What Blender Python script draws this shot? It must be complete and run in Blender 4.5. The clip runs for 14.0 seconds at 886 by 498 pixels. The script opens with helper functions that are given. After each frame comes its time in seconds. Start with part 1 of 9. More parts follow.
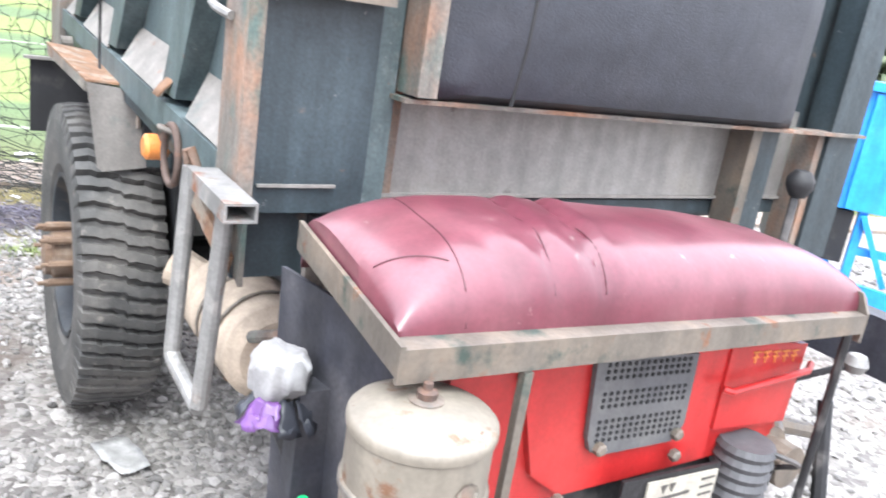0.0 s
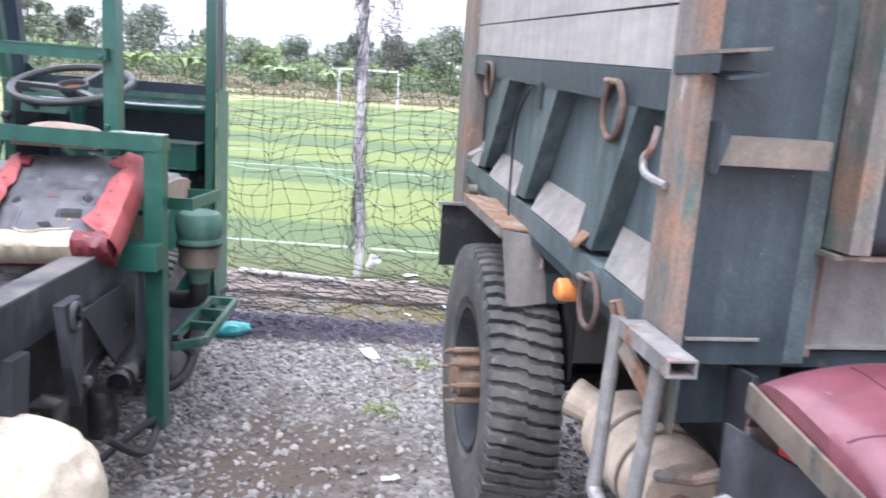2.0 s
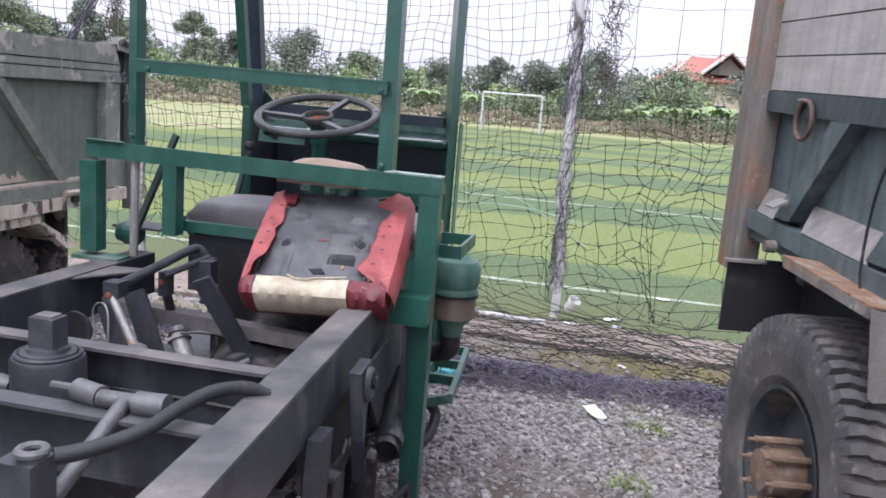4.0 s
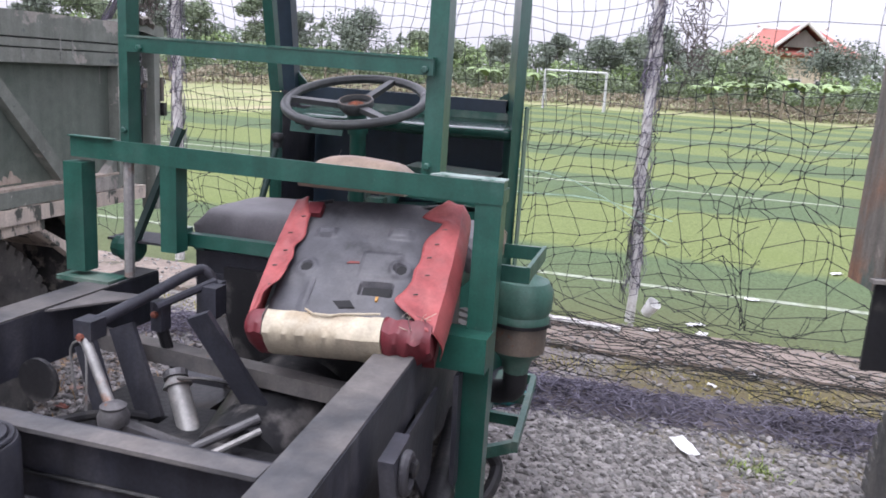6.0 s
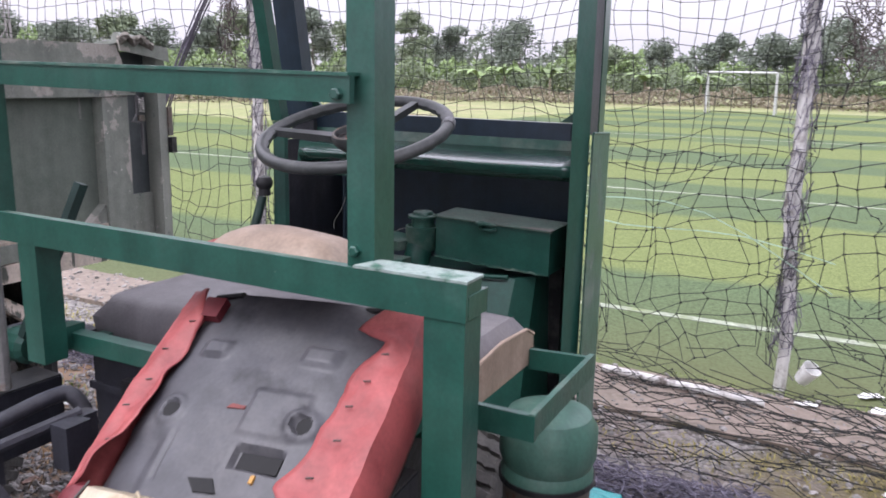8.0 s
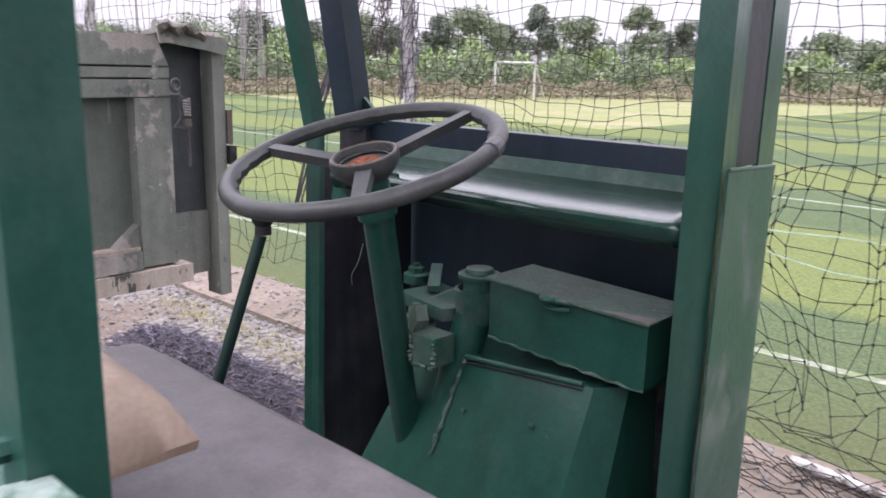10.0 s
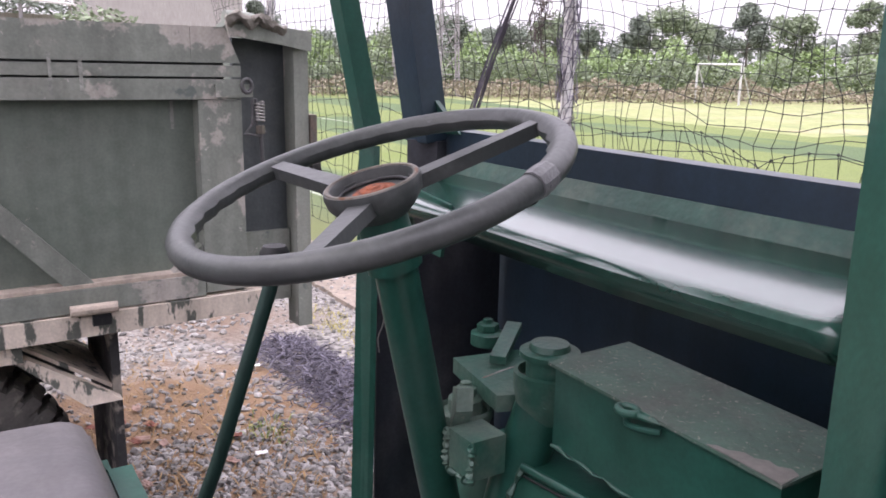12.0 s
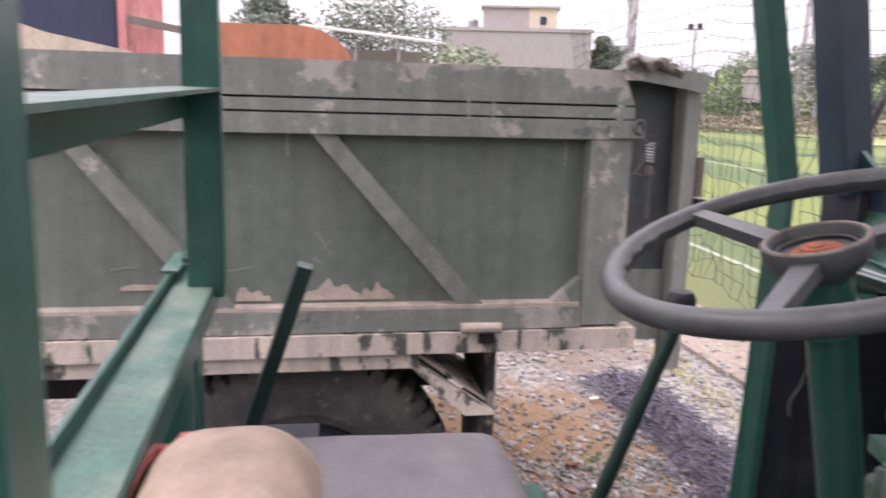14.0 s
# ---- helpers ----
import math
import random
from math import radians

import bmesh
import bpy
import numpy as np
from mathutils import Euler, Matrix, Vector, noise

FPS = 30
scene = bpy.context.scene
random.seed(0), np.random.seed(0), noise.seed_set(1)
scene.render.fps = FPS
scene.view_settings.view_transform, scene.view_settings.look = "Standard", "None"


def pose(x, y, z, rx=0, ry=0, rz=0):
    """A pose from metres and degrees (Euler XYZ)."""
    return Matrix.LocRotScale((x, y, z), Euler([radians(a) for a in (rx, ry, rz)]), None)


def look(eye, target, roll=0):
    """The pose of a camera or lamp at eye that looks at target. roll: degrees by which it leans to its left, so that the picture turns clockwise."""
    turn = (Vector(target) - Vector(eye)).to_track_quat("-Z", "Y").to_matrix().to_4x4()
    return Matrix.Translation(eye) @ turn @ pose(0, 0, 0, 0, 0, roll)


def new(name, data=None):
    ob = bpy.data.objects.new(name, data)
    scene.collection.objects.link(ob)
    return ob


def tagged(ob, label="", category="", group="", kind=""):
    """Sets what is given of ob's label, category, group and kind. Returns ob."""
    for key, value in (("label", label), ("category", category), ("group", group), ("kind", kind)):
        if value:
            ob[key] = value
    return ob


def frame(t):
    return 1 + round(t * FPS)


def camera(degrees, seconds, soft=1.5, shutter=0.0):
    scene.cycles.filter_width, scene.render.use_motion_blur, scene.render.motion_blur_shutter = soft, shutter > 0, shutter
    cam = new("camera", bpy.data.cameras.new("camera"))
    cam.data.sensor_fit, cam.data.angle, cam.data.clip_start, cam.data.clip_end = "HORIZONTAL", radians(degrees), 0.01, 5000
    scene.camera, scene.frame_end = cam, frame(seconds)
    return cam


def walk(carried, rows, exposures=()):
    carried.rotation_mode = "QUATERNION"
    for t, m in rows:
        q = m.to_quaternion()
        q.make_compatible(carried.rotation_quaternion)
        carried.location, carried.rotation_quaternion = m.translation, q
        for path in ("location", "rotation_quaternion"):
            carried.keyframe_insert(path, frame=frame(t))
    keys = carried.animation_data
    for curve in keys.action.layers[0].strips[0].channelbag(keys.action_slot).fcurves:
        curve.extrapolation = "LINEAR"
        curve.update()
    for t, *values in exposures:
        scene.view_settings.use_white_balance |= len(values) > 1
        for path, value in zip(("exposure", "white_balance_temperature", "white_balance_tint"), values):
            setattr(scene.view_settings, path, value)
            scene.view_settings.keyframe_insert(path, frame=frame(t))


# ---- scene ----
cam = camera(58.3, 14.0, soft=1.7, shutter=0.4)
PATH = [
    (0, (0.823, -0.444, 1.364), (1.575, 1.316, 0.786), 9.0),
    (0.5, (0.800, -0.463, 1.353), (1.376, 1.381, 0.838), 7.8),
    (1, (0.747, -0.505, 1.389), (1.109, 1.401, 0.904), 6.1),
    (1.5, (0.694, -0.521, 1.421), (0.830, 1.424, 0.976), 4.7),
    (2, (0.635, -0.514, 1.447), (0.571, 1.444, 1.046), 3.8),
    (2.5, (0.568, -0.453, 1.446), (0.336, 1.500, 1.082), 3.8),
    (3, (0.461, -0.405, 1.448), (0.114, 1.534, 1.096), 4.2),
    (3.5, (0.269, -0.331, 1.463), (-0.105, 1.599, 1.097), 4.6),
    (4, (0.078, -0.231, 1.458), (-0.306, 1.697, 1.088), 4.6),
    (6.5, (-0.044, 0.510, 1.462), (-0.644, 2.367, 1.026), 2.7),
    (7, (0.003, 0.744, 1.462), (-0.697, 2.569, 1.038), 1.6),
    (7.5, (0.063, 0.970, 1.486), (-0.757, 2.744, 1.061), 1.1),
    (8, (0.033, 1.185, 1.493), (-0.866, 2.921, 1.071), 1.1),
    (10.5, (-0.115, 2.132, 1.501), (-1.547, 3.458, 1.062), 1.3),
    (11, (-0.204, 2.254, 1.491), (-1.712, 3.493, 1.055), 1.2),
    (11.5, (-0.242, 2.376, 1.488), (-1.833, 3.504, 1.047), 0.9),
    (12, (-0.240, 2.448, 1.491), (-1.882, 3.502, 1.050), 1.1),
    (12.5, (-0.244, 2.472, 1.498), (-1.934, 3.448, 1.062), 1.5),
    (13, (-0.254, 2.458, 1.497), (-2.030, 3.276, 1.077), 1.6),
    (13.5, (-0.264, 2.404, 1.509), (-2.136, 2.976, 1.098), 1.7),
    (14, (-0.267, 2.320, 1.509), (-2.205, 2.629, 1.127), 1.7),
]
walk(cam, [(t, look(eye, target, roll)) for t, eye, target, roll in PATH],
     exposures=[(0.0, 1.85, 6250, 0), (0.5, 1.74, 6200, 1), (1.0, 1.7, 6100, 3), (1.5, 1.58, 6000, 5), (2.0, 1.34, 5950, 7), (2.5, 0.98, 6000, 9), (3.0, 0.78, 6050, 9), (4.0, 0.64, 6100, 9),
                (8.0, 0.62, 6300, 11), (10.5, 0.78, 6500, 13), (12.0, 0.95, 6550, 13.5), (14.0, 0.95, 6800, 15)])

# ---------------------------------------------------------------- sky and sun
world = bpy.data.worlds.new("overcast_sky")
scene.world = world
world.use_nodes = True
wn = world.node_tree
wn.nodes.clear()
w_out = wn.nodes.new("ShaderNodeOutputWorld")
w_bg = wn.nodes.new("ShaderNodeBackground")
w_sky = wn.nodes.new("ShaderNodeTexSky")
w_sky.sky_type = "NISHITA"
w_sky.sun_disc = False
w_sky.sun_elevation, w_sky.sun_rotation = radians(58), radians(200)
w_sky.air_density, w_sky.dust_density, w_sky.ozone_density = 1.5, 5.0, 1.0
w_gain = wn.nodes.new("ShaderNodeVectorMath")
w_gain.operation = "SCALE"
w_gain.inputs["Scale"].default_value = 0.09
w_geo = wn.nodes.new("ShaderNodeTexCoord")
w_sep = wn.nodes.new("ShaderNodeSeparateXYZ")
wn.links.new(w_geo.outputs["Generated"], w_sep.inputs[0])
# an overcast sky is about three times as bright overhead as at the horizon
w_rise = wn.nodes.new("ShaderNodeMapRange")
w_rise.inputs[1].default_value, w_rise.inputs[2].default_value = 0.0, 1.0
w_rise.inputs[3].default_value, w_rise.inputs[4].default_value = 0.70, 2.68
wn.links.new(w_sep.outputs["Z"], w_rise.inputs[0])
w_noise = wn.nodes.new("ShaderNodeTexNoise")
w_noise.inputs["Scale"].default_value = 2.2
w_noise.inputs["Detail"].default_value = 5
wn.links.new(w_geo.outputs["Generated"], w_noise.inputs["Vector"])
w_ramp = wn.nodes.new("ShaderNodeValToRGB")
w_ramp.color_ramp.elements[0].color = (0.85, 0.81, 0.945, 1)
w_ramp.color_ramp.elements[1].color = (0.97, 0.92, 1.035, 1)
w_lift = wn.nodes.new("ShaderNodeVectorMath")
w_lift.operation = "SCALE"
w_mix = wn.nodes.new("ShaderNodeMix")
w_mix.data_type = "RGBA"
w_mix.inputs[0].default_value = 0.88
wn.links.new(w_sky.outputs[0], w_gain.inputs[0])
wn.links.new(w_noise.outputs[0], w_ramp.inputs[0])
wn.links.new(w_ramp.outputs[0], w_lift.inputs[0])
wn.links.new(w_rise.outputs[0], w_lift.inputs["Scale"])
wn.links.new(w_gain.outputs[0], w_mix.inputs[6])
wn.links.new(w_lift.outputs[0], w_mix.inputs[7])
wn.links.new(w_mix.outputs[2], w_bg.inputs[0])
w_bg.inputs[1].default_value = 1.0
wn.links.new(w_bg.outputs[0], w_out.inputs[0])

sun = new("sun", bpy.data.lights.new("sun", "SUN"))
sun.data.energy, sun.data.angle, sun.data.color = 1.3, radians(30), (1.0, 0.985, 0.985)
sun.matrix_world = look((-3, -8, 14), (0, 0, 0))

# ---------------------------------------------------------------- materials


def link(nt, a, b):
    nt.links.new(a, b)


def surface(name, base, rough=0.6, metal=0.0, spots=(), bump=0.0, bump_scale=60.0, grain=0.12, grain_scale=25.0,
            coat=0.0, per_piece=0.0, spec=0.5, stretch=(1, 1, 1), streak=0.15):
    """A worn surface: base colour, fine grain, blotches (colour, scale, threshold, softness, roughness) and relief."""
    m = bpy.data.materials.new(name)
    m.use_nodes = True
    nt = m.node_tree
    b = nt.nodes["Principled BSDF"]
    co = nt.nodes.new("ShaderNodeTexCoord")
    mp = nt.nodes.new("ShaderNodeMapping")
    mp.inputs["Scale"].default_value = stretch
    link(nt, co.outputs["Object"], mp.inputs["Vector"])
    n1 = nt.nodes.new("ShaderNodeTexNoise")
    n1.inputs["Scale"].default_value = grain_scale
    n1.inputs["Detail"].default_value = 6
    link(nt, mp.outputs[0], n1.inputs["Vector"])
    r1 = nt.nodes.new("ShaderNodeMapRange")
    r1.inputs[1].default_value, r1.inputs[2].default_value = 0.3, 0.7
    r1.inputs[3].default_value, r1.inputs[4].default_value = 1 - grain, 1 + grain
    link(nt, n1.outputs[0], r1.inputs[0])
    mul = nt.nodes.new("ShaderNodeVectorMath")
    mul.operation = "SCALE"
    mul.inputs[0].default_value = base
    link(nt, r1.outputs[0], mul.inputs["Scale"])
    colour = mul.outputs[0]
    if per_piece:
        inf = nt.nodes.new("ShaderNodeObjectInfo")
        geo = nt.nodes.new("ShaderNodeNewGeometry")
        ad = nt.nodes.new("ShaderNodeMath")
        ad.operation = "ADD"
        link(nt, inf.outputs["Random"], ad.inputs[0])
        link(nt, geo.outputs["Random Per Island"], ad.inputs[1])
        fr = nt.nodes.new("ShaderNodeMath")
        fr.operation = "FRACT"
        link(nt, ad.outputs[0], fr.inputs[0])
        rr = nt.nodes.new("ShaderNodeMapRange")
        rr.inputs[3].default_value, rr.inputs[4].default_value = 1 - per_piece, 1 + per_piece
        link(nt, fr.outputs[0], rr.inputs[0])
        m2 = nt.nodes.new("ShaderNodeVectorMath")
        m2.operation = "SCALE"
        link(nt, colour, m2.inputs[0])
        link(nt, rr.outputs[0], m2.inputs["Scale"])
        colour = m2.outputs[0]
    rough_out = None
    for i, (col, scale, low, soft, rgh) in enumerate(spots):
        n = nt.nodes.new("ShaderNodeTexNoise")
        n.inputs["Scale"].default_value = scale
        n.inputs["Detail"].default_value = 8
        n.inputs["Roughness"].default_value = 0.62
        mv = nt.nodes.new("ShaderNodeVectorMath")
        mv.operation = "ADD"
        mv.inputs[1].default_value = (3.7 * i + 1, 1.3 * i, 2.1 * i)
        link(nt, mp.outputs[0], mv.inputs[0])
        link(nt, mv.outputs[0], n.inputs["Vector"])
        r = nt.nodes.new("ShaderNodeMapRange")
        r.inputs[1].default_value, r.inputs[2].default_value = low, low + soft
        link(nt, n.outputs[0], r.inputs[0])
        mx = nt.nodes.new("ShaderNodeMix")
        mx.data_type = "RGBA"
        link(nt, r.outputs[0], mx.inputs[0])
        link(nt, colour, mx.inputs[6])
        mx.inputs[7].default_value = (*col, 1)
        colour = mx.outputs[2]
        rm = nt.nodes.new("ShaderNodeMix")
        link(nt, r.outputs[0], rm.inputs[0])
        if rough_out is None:
            rm.inputs[2].default_value = rough
        else:
            link(nt, rough_out, rm.inputs[2])
        rm.inputs[3].default_value = rgh
        rough_out = rm.outputs[0]
    if streak:
        # runs of rain dirt down the surface, and a fine speckle
        for scl, amount, wide in (((22, 22, 1.6), streak, 1.0), ((150, 150, 150), streak * 0.6, 1.0)):
            mk = nt.nodes.new("ShaderNodeMapping")
            mk.inputs["Scale"].default_value = scl
            link(nt, co.outputs["Object"], mk.inputs["Vector"])
            nk = nt.nodes.new("ShaderNodeTexNoise")
            nk.inputs["Scale"].default_value = wide
            nk.inputs["Detail"].default_value = 5
            link(nt, mk.outputs[0], nk.inputs["Vector"])
            rk = nt.nodes.new("ShaderNodeMapRange")
            rk.inputs[1].default_value, rk.inputs[2].default_value = 0.32, 0.68
            rk.inputs[3].default_value, rk.inputs[4].default_value = 1 - amount, 1 + amount
            link(nt, nk.outputs[0], rk.inputs[0])
            vk = nt.nodes.new("ShaderNodeVectorMath")
            vk.operation = "SCALE"
            link(nt, colour, vk.inputs[0])
            link(nt, rk.outputs[0], vk.inputs["Scale"])
            colour = vk.outputs[0]
    link(nt, colour, b.inputs["Base Color"])
    if rough_out is not None:
        link(nt, rough_out, b.inputs["Roughness"])
    else:
        b.inputs["Roughness"].default_value = rough
    b.inputs["Metallic"].default_value = metal
    b.inputs["Specular IOR Level"].default_value = spec
    b.inputs["Coat Weight"].default_value = coat
    b.inputs["Coat Roughness"].default_value = 0.15
    if bump:
        nb = nt.nodes.new("ShaderNodeTexNoise")
        nb.inputs["Scale"].default_value = bump_scale
        nb.inputs["Detail"].default_value = 5
        link(nt, mp.outputs[0], nb.inputs["Vector"])
        bp = nt.nodes.new("ShaderNodeBump")
        bp.inputs["Strength"].default_value = bump
        bp.inputs["Distance"].default_value = 0.007
        link(nt, nb.outputs[0], bp.inputs["Height"])
        link(nt, bp.outputs[0], b.inputs["Normal"])
    return m


RUST = (0.21, 0.085, 0.04)
GREEN = surface("green_gloss_paint", (0.016, 0.070, 0.052), 0.30, bump=0.12, bump_scale=40,
                spots=(((0.034, 0.088, 0.070), 6, 0.52, 0.2, 0.45), ((0.012, 0.038, 0.032), 3, 0.56, 0.2, 0.35), ((0.14, 0.165, 0.145), 34, 0.69, 0.05, 0.75)))
RING_RUST = surface("dark_rusted_ring", (0.085, 0.058, 0.048), 0.8, bump=0.4, spots=(((0.15, 0.085, 0.06), 40, 0.52, 0.15, 0.9), ((0.19, 0.165, 0.145), 25, 0.64, 0.08, 0.9)))
# dusty green; its paler tone also stands in for light on some faces
GREEN_DUSTY_LIT = surface("green_paint_dusty_lit", (0.022, 0.082, 0.06), 0.4, bump=0.2, bump_scale=90,
                      spots=(((0.16, 0.19, 0.16), 7, 0.48, 0.25, 0.8), ((0.27, 0.24, 0.2), 45, 0.66, 0.08, 0.9)))
# the cab green with shade and bluish sky reflection mixed into the colour
SHADED_GREEN = surface("shaded_navy_green", (0.019, 0.034, 0.052), 0.38, bump=0.1, spots=(((0.022, 0.04, 0.05), 6, 0.52, 0.2, 0.5),))
LEVER_GREEN = surface("dark_green_lever_paint", (0.012, 0.032, 0.027), 0.45, bump=0.15)
WHEEL_TAPE = surface("torn_grey_tape", (0.13, 0.13, 0.135), 0.5, bump=0.4, bump_scale=90, spots=(((0.03, 0.03, 0.033), 40, 0.55, 0.1, 0.7),))
DASH_GREEN = surface("dash_gloss_green", (0.013, 0.052, 0.038), 0.22, bump=0.06, bump_scale=9, grain=0.06,
                     spots=(((0.028, 0.078, 0.06), 4, 0.5, 0.3, 0.26),), coat=0.8)
CAN_GREEN = surface("canister_green", (0.055, 0.13, 0.10), 0.5, bump=0.15,
                    spots=(((0.16, 0.19, 0.16), 5, 0.5, 0.3, 0.8),))
BLACK_STEEL = surface("black_frame_paint", (0.024, 0.025, 0.033), 0.5, streak=0.3, bump=0.2, bump_scale=50,
                      spots=(((0.075, 0.072, 0.078), 5, 0.52, 0.25, 0.8), (RUST, 38, 0.71, 0.05, 0.85)))
FRAME_TOP = surface("frame_paint_dusty", (0.045, 0.046, 0.05), 0.55, bump=0.2, bump_scale=50,
                    spots=(((0.15, 0.135, 0.125), 4, 0.42, 0.3, 0.85), (RUST, 30, 0.70, 0.06, 0.85)))
DARK_STEEL = surface("oily_dark_steel", (0.016, 0.016, 0.018), 0.45, metal=0.2, bump=0.3,
                     spots=(((0.10, 0.092, 0.09), 9, 0.52, 0.15, 0.8), ((0.20, 0.18, 0.17), 40, 0.68, 0.06, 0.85)))
BARE_STEEL = surface("bare_steel", (0.30, 0.29, 0.28), 0.42, metal=0.7, bump=0.2,
                     spots=(((0.22, 0.14, 0.10), 12, 0.56, 0.2, 0.8),))
PIPE_DARK = surface("dull_grey_pipe", (0.095, 0.093, 0.098), 0.5, metal=0.3, bump=0.3, spots=(((0.15, 0.14, 0.14), 12, 0.52, 0.2, 0.7), ((0.045, 0.042, 0.042), 7, 0.56, 0.15, 0.6), (RUST, 30, 0.69, 0.05, 0.85)))
GREY_TUBE = surface("grey_scuffed_tube", (0.22, 0.215, 0.21), 0.5, metal=0.35, bump=0.2,
                    spots=((RUST, 9, 0.56, 0.12, 0.85), ((0.36, 0.34, 0.32), 20, 0.55, 0.15, 0.7)))
BED_GREEN = surface("old_green_bed_paint", (0.064, 0.086, 0.092), 0.5, streak=0.3, bump=0.25, bump_scale=35,
                    spots=(((0.105, 0.135, 0.14), 4, 0.45, 0.3, 0.6), ((0.17, 0.185, 0.185), 11, 0.60, 0.12, 0.8), ((0.26, 0.26, 0.25), 40, 0.66, 0.06, 0.85),
                           (RUST, 22, 0.68, 0.06, 0.9)))
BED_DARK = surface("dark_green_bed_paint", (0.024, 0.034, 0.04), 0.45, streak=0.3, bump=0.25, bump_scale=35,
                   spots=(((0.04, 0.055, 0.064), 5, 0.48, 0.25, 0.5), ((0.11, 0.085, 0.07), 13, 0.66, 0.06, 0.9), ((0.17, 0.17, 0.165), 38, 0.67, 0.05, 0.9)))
BED_RUST = surface("rust_streaked_paint", (0.14, 0.125, 0.11), 0.65, streak=0.3, bump=0.35, bump_scale=60,
                   spots=(((0.24, 0.125, 0.075), 5, 0.47, 0.2, 0.9), ((0.07, 0.10, 0.09), 8, 0.55, 0.12, 0.6),
                          ((0.30, 0.27, 0.24), 18, 0.62, 0.1, 0.85)), stretch=(1, 1, 0.6))
BED_DUSTY = surface("dust_covered_ledge", (0.185, 0.172, 0.16), 0.85, bump=0.2,
                    spots=(((0.10, 0.12, 0.115), 9, 0.58, 0.15, 0.7), (RUST, 17, 0.66, 0.08, 0.9)))
BOARD_GREY = surface("grey_painted_board", (0.30, 0.285, 0.265), 0.6, bump=0.12, bump_scale=30, per_piece=0.05,
                     spots=(((0.24, 0.225, 0.21), 3, 0.5, 0.3, 0.7), ((0.17, 0.16, 0.15), 25, 0.68, 0.06, 0.8)), stretch=(1, 0.25, 1))
LEDGE_STEEL = surface("worn_ledge_steel", (0.135, 0.118, 0.1), 0.45, metal=0.3, bump=0.2,
                      spots=(((0.22, 0.175, 0.135), 7, 0.5, 0.2, 0.7), ((0.05, 0.07, 0.06), 12, 0.6, 0.1, 0.5), (RUST, 16, 0.60, 0.10, 0.9)))
GREYGREEN = surface("weathered_grey_green", (0.2, 0.215, 0.188), 0.6, bump=0.25, bump_scale=40,
                    spots=(((0.25, 0.255, 0.225), 3, 0.48, 0.25, 0.7), ((0.40, 0.37, 0.335), 4.5, 0.575, 0.025, 0.85), ((0.36, 0.29, 0.24), 9, 0.67, 0.06, 0.85),
                           ((0.12, 0.14, 0.13), 12, 0.62, 0.05, 0.7), ((0.5, 0.47, 0.43), 26, 0.66, 0.04, 0.9)))
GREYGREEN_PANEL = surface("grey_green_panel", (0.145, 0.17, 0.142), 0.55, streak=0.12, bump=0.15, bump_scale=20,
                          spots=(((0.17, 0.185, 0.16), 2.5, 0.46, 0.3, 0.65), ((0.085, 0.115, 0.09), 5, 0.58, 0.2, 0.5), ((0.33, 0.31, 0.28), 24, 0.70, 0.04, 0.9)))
MUDDY = surface("mud_spattered_rail", (0.6, 0.52, 0.44), 0.85, bump=0.35, bump_scale=70,
                spots=(((0.46, 0.40, 0.34), 9, 0.55, 0.15, 0.9), ((0.10, 0.105, 0.09), 22, 0.545, 0.04, 0.75)), stretch=(1, 1, 0.4))
MUD_PATCH = surface("dry_mud_edge", (0.44, 0.37, 0.31), 0.9, bump=0.5, bump_scale=50,
                    spots=(((0.30, 0.26, 0.22), 18, 0.55, 0.15, 0.9),))
RUBBER = surface("dusty_tyre_rubber", (0.055, 0.054, 0.053), 0.75, bump=0.35, bump_scale=60,
                 spots=(((0.14, 0.13, 0.12), 6, 0.42, 0.3, 0.9), ((0.22, 0.20, 0.18), 22, 0.6, 0.12, 0.95)))
BLACK_RUBBER = surface("black_rubber", (0.014, 0.014, 0.016), 0.6, bump=0.2, spots=(((0.07, 0.065, 0.06), 9, 0.56, 0.2, 0.8),))
RIM_DARK = surface("dark_rim_paint", (0.03, 0.035, 0.042), 0.6, bump=0.2, spots=(((0.13, 0.11, 0.09), 8, 0.5, 0.2, 0.85),))
HUB_RUST = surface("dusty_rusted_hub", (0.15, 0.098, 0.066), 0.85, bump=0.4, spots=(((0.22, 0.175, 0.14), 12, 0.5, 0.2, 0.9),))
SEAM_RED = surface("deep_red_stitching", (0.06, 0.01, 0.018), 0.5)
RED_VINYL = surface("faded_red_vinyl", (0.098, 0.021, 0.033), 0.30, bump=0.12, bump_scale=14, grain=0.08,
                    spots=(((0.165, 0.062, 0.075), 3.5, 0.44, 0.30, 0.42), ((0.085, 0.014, 0.024), 7, 0.6, 0.15, 0.28), ((0.24, 0.17, 0.16), 26, 0.66, 0.06, 0.6)), coat=0.2)
RED_TORN = surface("torn_red_leatherette", (0.27, 0.058, 0.058), 0.55, bump=0.25, bump_scale=35,
                   spots=(((0.44, 0.12, 0.11), 6, 0.52, 0.2, 0.6), ((0.16, 0.02, 0.025), 14, 0.6, 0.15, 0.5)))
DARK_RED = surface("dark_red_leatherette", (0.12, 0.016, 0.022), 0.5, bump=0.3, bump_scale=45,
                   spots=(((0.22, 0.08, 0.07), 30, 0.64, 0.1, 0.7),))
CREAM = surface("cream_leatherette_grubby", (0.4, 0.35, 0.26), 0.55, bump=0.2, bump_scale=25,
                spots=(((0.30, 0.235, 0.15), 9, 0.52, 0.2, 0.7), ((0.2, 0.13, 0.08), 30, 0.68, 0.06, 0.8)))
